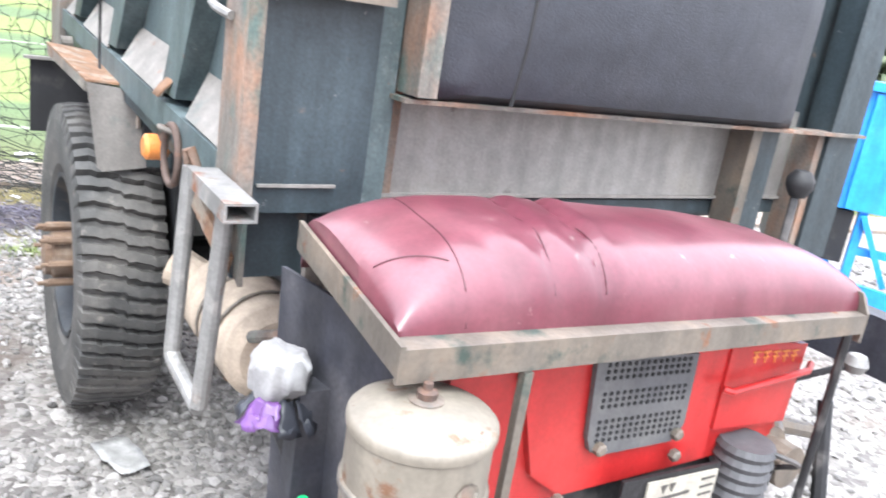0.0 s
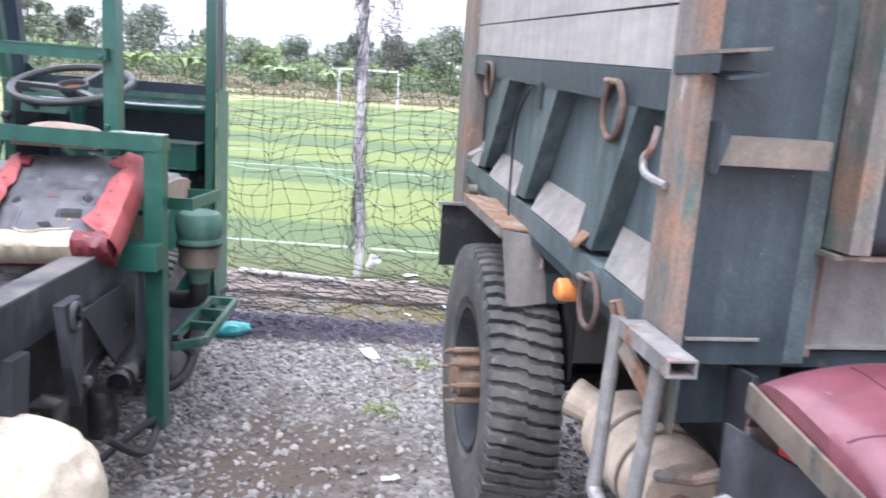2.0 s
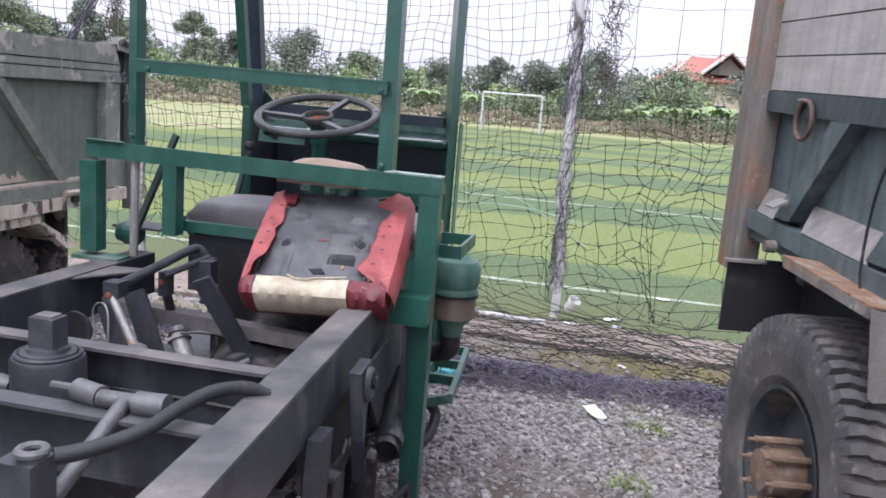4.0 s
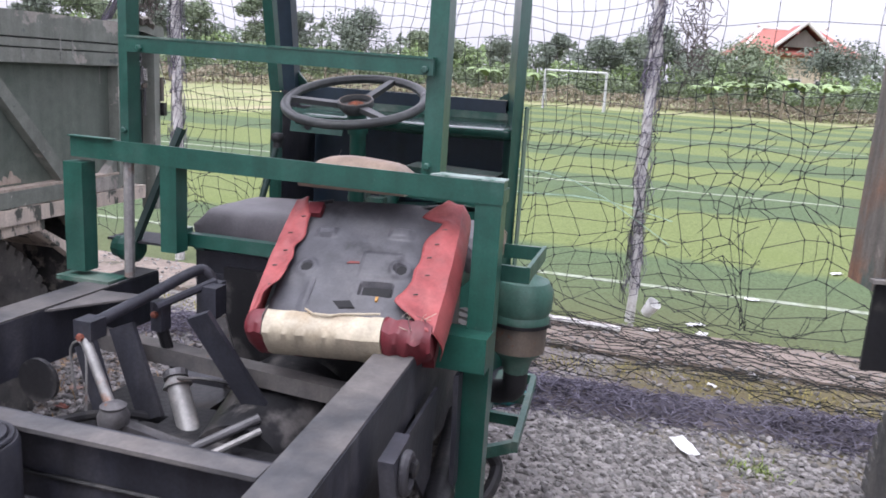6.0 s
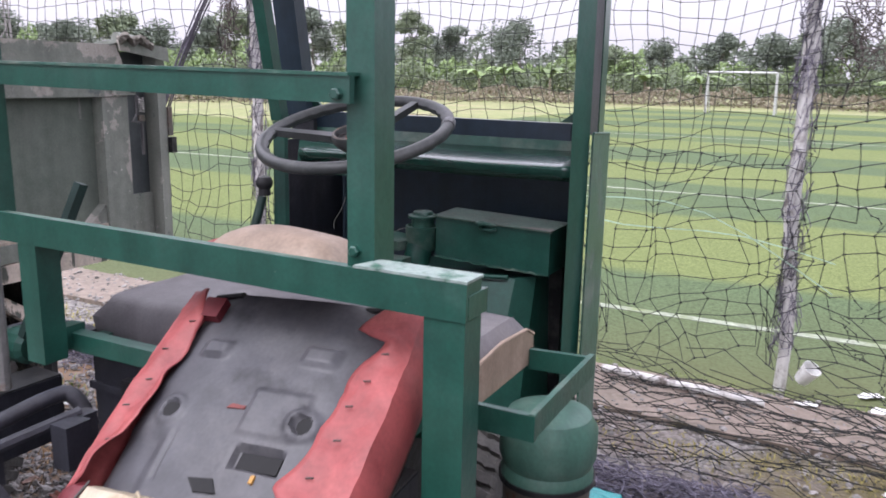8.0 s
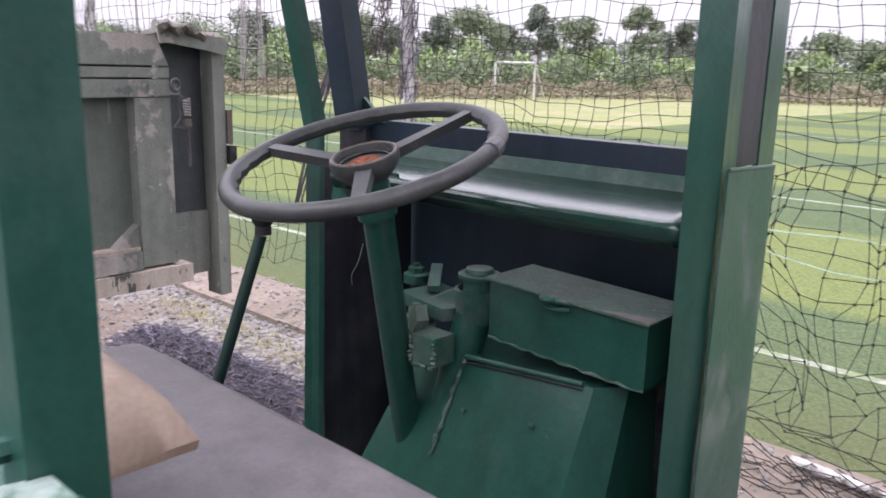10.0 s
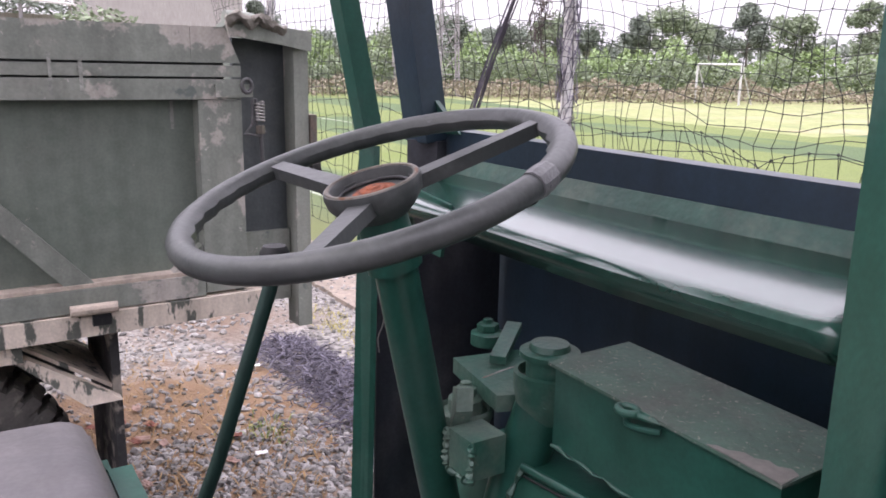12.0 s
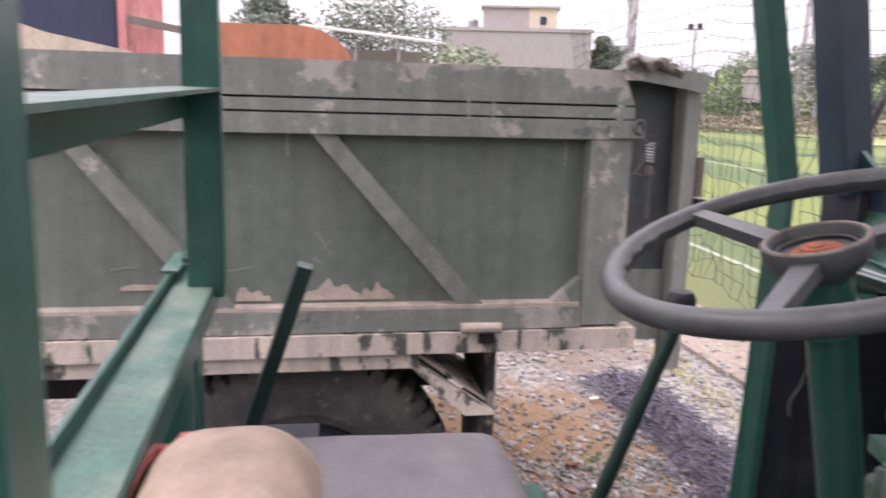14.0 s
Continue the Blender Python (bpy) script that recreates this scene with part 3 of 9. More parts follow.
def cushion(x0, x1, y0, y1, z0, z1, n=16, crown=0.02, lumps=0.004, round_=0.05, seed=0.0):
    """A padded cushion: a rounded block with a crowned, slightly lumpy top."""
    bm = bmesh.new()
    cx, cy, hx, hy = (x0 + x1) / 2, (y0 + y1) / 2, (x1 - x0) / 2, (y1 - y0) / 2

    def inset(d):
        return [(max(-1, min(1, -1 + 2 * i / n)), max(-1, min(1, -1 + 2 * j / n))) for i in range(n + 1) for j in range(n + 1)]
    top, bot = {}, {}
    for i in range(n + 1):
        for j in range(n + 1):
            u, v = -1 + 2 * i / n, -1 + 2 * j / n
            # distance from the border, in metres, rounds the edge
            du, dv = hx * (1 - abs(u)), hy * (1 - abs(v))
            e = 1.0
            for d in (du, dv):
                if d < round_:
                    e *= math.sqrt(max(0.0, 1 - (1 - d / round_) ** 2))
            x, y = cx + u * hx, cy + v * hy
            h = crown * (1 - u * u) * (1 - v * v) + lumps * noise.noise(Vector((x * 9 + seed, y * 9, seed)))
            top[i, j] = bm.verts.new((x, y, z1 - round_ * (1 - e) + h * e))
            if i in (0, n) or j in (0, n):
                bot[i, j] = bm.verts.new((cx + u * hx * 0.985, cy + v * hy * 0.985, z0))
    for i in range(n):
        for j in range(n):
            bm.faces.new((top[i, j], top[i + 1, j], top[i + 1, j + 1], top[i, j + 1]))
    rim = [(i, 0) for i in range(n)] + [(n, j) for j in range(n)] + [(i, n) for i in range(n, 0, -1)] + [(0, j) for j in range(n, 0, -1)]
    for a, b in zip(rim, rim[1:] + rim[:1]):
        bm.faces.new((top[a], bot[a], bot[b], top[b]))
    bm.faces.new([bot[a] for a in rim])
    return bm


def quads(name, verts, faces, material):
    me = bpy.data.meshes.new(name)
    me.from_pydata(verts, [], faces)
    me.materials.append(material)
    return me


def bolt(x, y, z, r=0.008, h=0.008, axis="x"):
    return lathe([(0, 0), (r, 0), (r, h * 0.8), (r * 0.7, h), (0, h)], 6, axis, (x, y, z))

# ---------------------------------------------------------------- the dump truck with the red engine
K = 0.042  # the bed rises a little towards its tail


def build_wheel(parent, x, y, z, radius=0.445, width=0.225, side=-1, lugs=62):
    """A lugged truck wheel on an x axle; side is the way its hub points."""
    w = new("wheel")
    w.parent = parent
    w.matrix_basis = pose(x, y, z)
    R, h = radius, width / 2
    # across the tread: place, radius, radius in the grooves, sideways step of the wavy lugs
    prof_t = [(-0.72, 0.53, 0.53, 0), (-0.9, 0.60, 0.60, 0), (-1.0, 0.76, 0.76, 0), (-0.995, 0.85, 0.85, 0), (-0.985, 0.90, 0.885, 0), (-0.93, 0.985, 0.935, 0), (-0.62, 1.0, 0.955, 0.05),
              (-0.50, 1.0, 0.955, 0.38), (-0.30, 1.0, 0.958, 0.42), (-0.18, 1.0, 0.962, 0.75), (-0.03, 0.998, 0.97, 0.80), (0.03, 0.998, 0.965, 1.30), (0.20, 1.0, 0.955, 1.35), (0.32, 1.0, 0.955, 1.68),
              (0.52, 1.0, 0.953, 1.72), (0.64, 1.0, 0.953, 2.05), (0.93, 0.985, 0.93, 2.1), (0.985, 0.90, 0.88, 2.1), (0.995, 0.85, 0.85, 2.1), (1.0, 0.76, 0.76, 2.1), (0.9, 0.60, 0.60, 2.1), (0.72, 0.53, 0.53, 2.1)]
    bm = bmesh.new()
    rnd = random.Random(5)
    step_a = math.tau / lugs
    cols_t = []
    for i in range(lugs):
        wear = rnd.uniform(-0.004, 0.003)
        for fr, high in ((0.0, 0), (0.10, 1), (0.38, 1), (0.66, 1), (0.76, 0)):
            col_t = []
            for u, rh, rl, sh in prof_t:
                a = (i + fr + sh * 0.42 + 0.05 * math.sin(u * 9 + i * 1.7) * (rh > 0.95)) * step_a
                rr = R * ((rh + (wear if rh > 0.95 else 0)) if high else rl)
                col_t.append(bm.verts.new((u * h, rr * math.cos(a), rr * math.sin(a))))
            cols_t.append(col_t)
    for a, b in zip(cols_t, cols_t[1:] + cols_t[:1]):
        for k in range(len(prof_t)):
            j = (k + 1) % len(prof_t)
            bm.faces.new((a[k], a[j], b[j], b[k]))
    part("tyre", bm, RUBBER, w, "dusty lugged rubber tyre", bevel=0)
    s = side
    part("rim", lathe([(R * 0.53, -h * 0.75), (R * 0.545, -h * 0.86), (R * 0.515, -h * 0.84), (R * 0.49, -h * 0.5), (R * 0.46, s * h * 0.05),
                       (R * 0.30, s * h * 0.30), (R * 0.18, s * h * 0.34), (0, s * h * 0.34)], 40, "x"), RIM_DARK, w, smooth=True)
    part("hub", lathe([(R * 0.16, s * h * 0.3), (R * 0.155, s * h * 1.10), (R * 0.13, s * h * 1.16), (R * 0.13, s * h * 1.30), (R * 0.05, s * h * 1.34), (0, s * h * 1.34)], 20, "x"),
         HUB_RUST, w, "rusty dust-caked hub")
    for i in range(8):
        a = i * math.tau / 8
        part("stud", lathe([(0, 0), (0.012, 0), (0.012, s * h * 0.92), (0.007, s * h * 0.95), (0.007, s * h * 1.12), (0, s * h * 1.12)], 8, "x",
                           (s * h * 0.32, R * 0.2 * math.cos(a), R * 0.2 * math.sin(a))), HUB_RUST, w)
    return w


truck = thing("dump_truck", pose(0.996, 0.907, 0, 0, 0, 11.07),
              "old dark green dump truck with red diesel engine", "truck")
# bed side towards the open yard
part("side_panel", boxed(0.055, 0.062, 0.0, 2.05, 1.06, 1.48, K), BED_GREEN, truck, "faded green dented side panel")
part("top_rail", boxed(-0.004, 0.06, 0.04, 2.0, 1.425, 1.497, K), BED_DARK, truck, bevel=0.004)
part("bottom_rail", boxed(-0.012, 0.06, 0.04, 2.05, 1.0, 1.064, K), BED_GREEN, truck, bevel=0.004)
for f0, f1 in ((0.06, 0.34), (0.50, 0.98), (1.14, 1.60), (1.78, 1.98)):
    part("dust_ledge", slab([(0.054, f0 + 0.05, 1.15 + K * f0), (0.054, f1 + 0.02, 1.15 + K * f1), (-0.008, f1 - 0.05, 1.068 + K * f1), (-0.008, f0, 1.068 + K * f0)], (0.004, 0, -0.004)),
         BED_DUSTY, truck, "sloping ledge under grey dust")
for ft, fb in ((0.215, 0.43), (0.782, 1.065), (1.36, 1.70)):
    rib = slab([(-0.002, ft, 1.43 + K * ft), (-0.002, ft + 0.12, 1.43 + K * ft), (-0.002, fb + 0.09, 1.08 + K * fb), (-0.002, fb - 0.03, 1.08 + K * fb)], (0.056, 0, 0))
    part("rib", rib, BED_GREEN, truck, bevel=0.004)
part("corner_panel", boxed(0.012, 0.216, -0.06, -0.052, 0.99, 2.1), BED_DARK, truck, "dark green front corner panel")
part("corner_seam", boxed(0.02, 0.160, -0.066, -0.0605, 1.036, 1.041), BED_DUSTY, truck)
part("corner_fold", slab([(0.012, -0.061, 1.335), (0.03, -0.061, 1.398), (0.012, -0.061, 1.42)], (0, -0.05, 0)), BED_DARK, truck)
RUST_PLATE = surface("flaking_rust_plate", (0.20, 0.115, 0.07), 0.85, bump=0.5, bump_scale=90, spots=(((0.24, 0.21, 0.17), 14, 0.5, 0.12, 0.8), ((0.10, 0.05, 0.03), 40, 0.55, 0.12, 0.8)))
part("corner_post", boxed(-0.016, 0.010, -0.072, 0.046, 0.985, 2.12), BED_RUST, truck, "corner post streaked with rust", bevel=0.004)
part("tail_post", boxed(-0.022, 0.05, 2.0, 2.225, 0.90, 2.16, 0.0), BED_RUST, truck, "broad rusty tail post", bevel=0.004)
for i in range(5):
    z0 = 1.501 + 0.118 * i
    part("board", boxed(0.002, 0.03, 0.05, 1.996, z0, z0 + 0.113, K), BOARD_GREY, truck, "grey painted side board" if i == 0 else "", bevel=0.004)
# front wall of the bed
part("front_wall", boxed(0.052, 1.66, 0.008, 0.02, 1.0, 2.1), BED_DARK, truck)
part("front_wall_plate", boxed(0.28, 1.5, -0.006, 0.005, 1.012, 1.24), surface("bare_grey_wall_steel", (0.22, 0.21, 0.20), 0.45, metal=0.3, bump=0.15,
     spots=(((0.30, 0.28, 0.25), 4, 0.5, 0.3, 0.55), ((0.10, 0.08, 0.07), 16, 0.66, 0.08, 0.8))), truck, "scuffed bare steel lower wall")
part("wall_seam", boxed(0.06, 1.5, -0.014, 0.006, 1.006, 1.013), BED_DUSTY, truck)
part("wall_post", boxed(0.215, 0.262, -0.05, 0.007, 0.99, 2.1), BED_GREEN, truck, bevel=0.003)
part("wall_flange", boxed(0.263, 0.30, -0.012, 0.007, 0.99, 2.1), BED_RUST, truck)
part("wall_post", boxed(1.24, 1.275, -0.075, -0.007, 0.93, 1.215), LEDGE_STEEL, truck, bevel=0.003)
part("wall_post", boxed(1.279, 1.36, -0.062, -0.052, 0.93, 1.215), BED_DARK, truck)
part("wall_post", boxed(1.53, 1.66, -0.09, -0.015, 0.86, 2.1), BED_DARK, truck, "dark end post", bevel=0.004)
part("wall_angle", boxed(1.50, 1.526, -0.08, 0.0, 0.86, 1.2), BED_RUST, truck)
part("backrest_shelf", boxed(0.25, 1.66, -0.11, -0.055, 1.198, 1.206), BED_RUST, truck, "rusty shelf under the backrest")
part("cross_tube", hollow((0.014, -0.085, 1.374), (0.214, -0.085, 1.374), 0.045, 0.048), LEDGE_STEEL, truck)
part("channel_stub", slab([(-0.02, 0.03, 1.525), (-0.02, -0.13, 1.525), (0.07, -0.13, 1.535), (0.07, 0.0, 1.535)], (0, 0, 0.006)), LEDGE_STEEL, truck)
part("channel_stub", slab([(0.002, -0.06, 1.500), (0.002, -0.13, 1.49), (0.07, -0.13, 1.5), (0.07, -0.06, 1.505)], (0, 0, -0.005)), BED_DARK, truck)
part("channel_stub", slab([(-0.02, 0.03, 1.524), (-0.02, -0.13, 1.524), (-0.02, -0.13, 1.495), (-0.02, 0.03, 1.495)], (0.005, 0, 0)), BED_DARK, truck)
back = part("backrest", cushion(0.27, 1.35, -0.42, 0.0, 0.0, 0.075, 18, 0.02, 0.004, 0.04, 2.0), BLACK_VINYL, truck, "black padded vinyl backrest", smooth=True,
            turn=Matrix.Translation((0, -0.056, 1.62)) @ Matrix.Rotation(radians(90), 4, "X"))
part("seam", tube([(0.46, -0.41, 0.072), (0.465, -0.3, 0.086), (0.47, -0.1, 0.090), (0.47, -0.01, 0.07)], 0.004, 6), BLACK_RUBBER, back)
part("backrest_side", boxed(0.262, 0.30, -0.13, -0.056, 1.212, 1.9), BED_RUST, truck)
# lashing rings, hooks and lamp
for f, z, s in ((0.33, 1.42, 1.0), (1.652, 1.482, 1.0)):
    part("lashing_ring", ring((-0.012, f, z), 0.058, 0.008, "x", squash=1.05), RING_RUST, truck, "rusty lashing ring")
    part("ring_staple", tube([(-0.002, f - 0.02, z + 0.055), (-0.03, f - 0.012, z + 0.062), (-0.03, f + 0.012, z + 0.062), (-0.002, f + 0.02, z + 0.055)], 0.006, 8), BED_RUST, truck)
part("lashing_ring", ring((-0.02, 0.335, 0.995), 0.058, 0.0075, "x", squash=1.05), RING_RUST, truck, "rusty lashing ring")
part("ring_staple", tube([(-0.012, 0.33, 1.04), (-0.04, 0.34, 1.048), (-0.04, 0.36, 1.048), (-0.012, 0.37, 1.04)], 0.006, 8), BED_RUST, truck)
part("hanger", boxed(-0.012, 0.0, 0.92, 0.945, 1.40, 1.475), BED_DARK, truck)
part("hook", tube(curve([(-0.016, 0.07, 1.40), (-0.024, 0.072, 1.36), (-0.03, 0.09, 1.34), (-0.032, 0.075, 1.315), (-0.03, 0.03, 1.305), (-0.022, 0.0, 1.30)]), 0.008, 8), GREY_TUBE, truck, "bent steel latch hook")
lug = bmesh.new()
arc = [(0.052, 1.140), (0.040, 1.152), (0.022, 1.152), (0.002, 1.138), (-0.016, 1.118), (-0.030, 1.096)]
rows_l = [[lug.verts.new((x, y0 + 0.35 * (0.05 - x), z + 0.004 * noise.noise(Vector((x * 40, y0 * 30, 0))))) for x, z in arc] for y0 in (0.405, 0.422, 0.440, 0.455)]
for ra, rb in zip(rows_l, rows_l[1:]):
    for k in range(len(arc) - 1):
        lug.faces.new((ra[k], ra[k + 1], rb[k + 1], rb[k]))
so_lug = part("lug_plate", lug, RUST_PLATE, truck, "bent rusty flap plate", smooth=True).modifiers.new("thickness", "SOLIDIFY")
so_lug.thickness = 0.004
part("lug_plate", slab([(-0.016, 1.66, 1.215), (-0.016, 1.74, 1.215), (-0.06, 1.74, 1.19), (-0.06, 1.66, 1.19)], (0, 0, 0.006)), BED_DUSTY, truck)
part("drop_cord", tube(curve([(-0.02, 1.00, 1.46), (-0.035, 1.08, 1.36), (-0.03, 1.12, 1.18), (-0.03, 1.10, 1.05), (-0.02, 1.02, 0.98)]), 0.004, 6), DARK_STEEL, truck)
part("marker_lamp", lathe([(0, -0.03), (0.022, -0.03), (0.03, -0.022), (0.03, 0.02), (0.02, 0.026), (0, 0.026)], 16, "x", (0.0, 0.545, 0.965)), AMBER, truck, "amber marker lamp", smooth=True)
part("lamp_bracket", boxed(0.0, 0.03, 0.53, 0.56, 0.985, 1.005), DARK_STEEL, truck)
part("marker_lamp", lathe([(0, -0.02), (0.02, -0.02), (0.022, 0.015), (0, 0.02)], 12, "x", (-0.035, 1.70, 1.06)), BED_RUST, truck)
# mudguard and flap
part("mudguard_top", slab([(-0.135, 1.36, 1.085), (-0.093, 0.925, 1.046), (0.035, 0.92, 1.04), (0.05, 1.40, 1.06)], (0, 0, 0.006)), RUST_PLATE, truck, "dusty rusty mudguard")
part("mudguard_lip", slab([(-0.135, 1.36, 1.085), (-0.093, 0.925, 1.046), (-0.094, 0.925, 1.02), (-0.133, 1.35, 1.055)], (0.005, 0, 0)), BED_RUST, truck)
part("mudguard_front", slab([(-0.091, 0.92, 1.045), (-0.062, 0.915, 0.822), (-0.05, 0.914, 0.812), (0.062, 0.912, 0.826), (0.034, 0.915, 1.03)], (0.0, 0.006, 0)), BED_DUSTY, truck, "dusty front mudguard plate", bevel=0.002)
part("mudguard_side", slab([(0.037, 0.918, 1.02), (0.064, 0.918, 0.828), (0.165, 0.918, 0.822), (0.15, 0.918, 0.87), (0.08, 0.918, 1.0)], (0, 0.006, 0)), BED_GREEN, truck)
part("mud_clod", lathe([(0, -0.004), (0.018, -0.003), (0.012, 0.005), (0, 0.006)], 7, "x", (0.035, 0.911, 0.95)), MUD_PATCH, truck)
part("mud_flap", boxed(-0.14, 0.16, 1.77, 1.78, 0.74, 1.0), BLACK_RUBBER, truck, "black rubber mud flap")
part("inner_guard", boxed(0.13, 0.14, 0.85, 1.78, 0.60, 1.02), BLACK_RUBBER, truck)
part("flap_edge", boxed(-0.16, -0.02, 1.74, 1.765, 0.99, 1.0), BED_DUSTY, truck)
build_wheel(truck, 0.0, 1.25, 0.465, 0.465, 0.235, side=-1)
build_wheel(truck, 1.65, 1.25, 0.465, 0.465, 0.235, side=1)
part("axle", tube([(0.1, 1.25, 0.465), (1.55, 1.25, 0.465)], 0.05, 14), DARK_STEEL, truck)
for x in (0.34, 1.28):
    part("chassis_rail", boxed(x, x + 0.06, -0.55, 2.1, 0.74, 0.87), BLACK_STEEL, truck, bevel=0.004)
part("inner_shield", boxed(0.405, 0.42, -0.10, 1.90, 0.30, 0.96), DARK_STEEL, truck, "oily black shield under the bed")
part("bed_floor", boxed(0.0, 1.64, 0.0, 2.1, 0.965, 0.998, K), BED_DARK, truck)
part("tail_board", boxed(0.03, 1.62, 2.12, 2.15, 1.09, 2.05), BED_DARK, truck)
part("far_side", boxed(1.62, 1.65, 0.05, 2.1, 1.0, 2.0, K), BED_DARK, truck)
for f in (0.2, 0.9, 1.6):
    part("cross_member", boxed(0.05, 1.6, f, f + 0.06, 0.885, 0.95, K), BLACK_STEEL, truck)
# side step with box tube and pipe frame
part("step_tube", hollow((-0.045, 0.02, 1.032), (-0.055, -0.215, 1.036), 0.050, 0.030, 0.004), GREY_TUBE, truck, "open rusty box tube")
for a, b in (((-0.05, 0.075, 1.035), (-0.069, 0.060, 0.69)), ((-0.045, -0.115, 1.018), (-0.058, -0.088, 0.655))):
    part("step_pipe", tube([a, b], 0.0150, 12), GREY_TUBE, truck, "scuffed grey pipe")
part("step_pipe", tube([(-0.069, 0.060, 0.69), (-0.068, 0.045, 0.677), (-0.058, -0.088, 0.650)], 0.0150, 12), GREY_TUBE, truck)
part("step_eye", tube([(-0.04, 0.11, 1.0), (-0.05, 0.11, 1.055), (-0.046, 0.095, 1.062), (-0.035, 0.09, 1.03)], 0.008, 8), BED_RUST, truck)
part("step_brace", bar((-0.045, 0.05, 0.985), (-0.03, -0.10, 0.915), 0.010, 0.035), RUST_PLATE, truck, "rusty cut brace plate")
part("step_plate", slab([(-0.03, -0.085, 1.015), (-0.03, -0.150, 1.015), (-0.02, -0.125, 0.885), (-0.02, -0.095, 0.895)], (0.008, 0, 0)), BED_RUST, truck)
part("front_apron", boxed(0.0, 0.24, -0.02, -0.008, 0.86, 0.995), BED_DARK, truck)
# exhaust drum below the bed
part("silencer_drum", lathe([(0, -0.19), (0.085, -0.19), (0.115, -0.165), (0.118, 0.0), (0.118, 0.16), (0.09, 0.19), (0, 0.19)], 30, "y", (0.20, 0.40, 0.575)), DRUM_TAN, truck, "dusty tan silencer drum", smooth=True)
part("drum_strap", lathe([(0.120, -0.008), (0.122, -0.008), (0.122, 0.008), (0.120, 0.008)], 30, "y", (0.20, 0.42, 0.575)), LEDGE_STEEL, truck)
part("drum_strap", lathe([(0.120, -0.006), (0.122, -0.006), (0.122, 0.006), (0.120, 0.006)], 30, "y", (0.20, 0.30, 0.575)), LEDGE_STEEL, truck)
part("tail_pipe", tube([(0.17, 0.57, 0.60), (0.13, 0.63, 0.615), (0.09, 0.67, 0.63)], [0.045, 0.05, 0.055], 14, caps=False), DRUM_TAN, truck, "flared exhaust outlet")
part("exhaust_pipe", tube(curve([(0.20, 0.22, 0.55), (0.15, 0.05, 0.56), (0.09, -0.18, 0.60), (0.03, -0.36, 0.66)]), 0.033, 14), BROWN_PIPE, truck, "heat-stained exhaust pipe", smooth=True)
part("drum_clamp", tube([(0.13, 0.19, 0.64), (0.15, 0.06, 0.70), (0.22, 0.02, 0.74)], 0.014, 8), BED_RUST, truck)
for x, y in ((0.14, -0.06), (0.20, -0.14)):
    part("hanger_plate", bar((x, y, 0.98), (x + 0.02, y - 0.06, 0.30), 0.012, 0.09, (0, 1, 0)), BLACK_STEEL, truck)
# seat box and seat
part("seat_ledge_side", slab([(-0.046, -0.684, 1.040), (-0.02, -0.345, 1.066), (-0.02, -0.345, 1.026), (-0.046, -0.684, 1.004)], (0.006, 0, 0)), LEDGE_STEEL, truck, "worn steel seat ledge", bevel=0.001)
part("seat_ledge_front", slab([(-0.046, -0.684, 1.034), (0.82, -0.674, 0.996), (0.82, -0.674, 0.966), (-0.046, -0.684, 0.998)], (0, 0.006, 0)), LEDGE_STEEL, truck, bevel=0.001)
part("seat_ledge_top", slab([(-0.04, -0.684, 1.036), (0.82, -0.674, 0.998), (0.82, -0.60, 1.002), (-0.04, -0.60, 1.04)], (0, 0, -0.005)), LEDGE_STEEL, truck, "dusty worn ledge top")
part("seat_ledge_side", slab([(0.82, -0.674, 1.0), (0.822, -0.655, 1.03), (0.86, -0.35, 1.02), (0.86, -0.35, 0.96), (0.82, -0.674, 0.95)], (0.006, 0, 0)), LEDGE_STEEL, truck)
part("seat_tray", slab([(-0.03, -0.60, 1.024), (0.82, -0.60, 0.986), (0.85, -0.33, 0.986), (-0.01, -0.33, 1.024)], (0, 0, -0.01)), BLACK_STEEL, truck)
def seat_top(x, y, lift=0.0):
    """Height of the padded bench: a tall crown that leans down to its right end, with two pulled creases."""
    k = (x + 0.034) / 0.90
    u, v = max(-1.0, min(1.0, 2 * k - 1)), max(-1.0, min(1.0, (y + 0.4975) / 0.1575))
    edge = (1 - abs(u) ** 5) ** 0.5 * (1 - abs(v) ** 3.2) ** 0.5
    z = 1.043 - 0.036 * k + (0.095 - 0.018 * k * k) * edge
    for x0, dep in ((0.205, 0.006), (0.285, 0.010)):
        xc = x0 + 0.28 * (y + 0.505) + 0.35 * (y + 0.505) ** 2
        z -= dep * math.exp(-((x - xc) / 0.009) ** 2) * edge
        z += 0.004 * math.exp(-((x - xc - 0.025) / 0.016) ** 2) * edge
    pull = max(0.0, (-0.50 - y) / 0.17)
    z += 0.006 * pull * math.sin(x * 95 + y * 30) * math.exp(-((x - 0.17) / 0.10) ** 2)
    z += 0.004 * noise.noise(Vector((x * 5, y * 7, 1.0))) * edge
    return z + lift


def on_seat(a, b, n, r):
    """A stitched line lying in the cover from a to b."""
    pts = [(a[0] + (b[0] - a[0]) * k / n, a[1] + (b[1] - a[1]) * k / n) for k in range(n + 1)]
    return tube([(x, y, seat_top(x, y, 0.0)) for x, y in pts], r, 6)


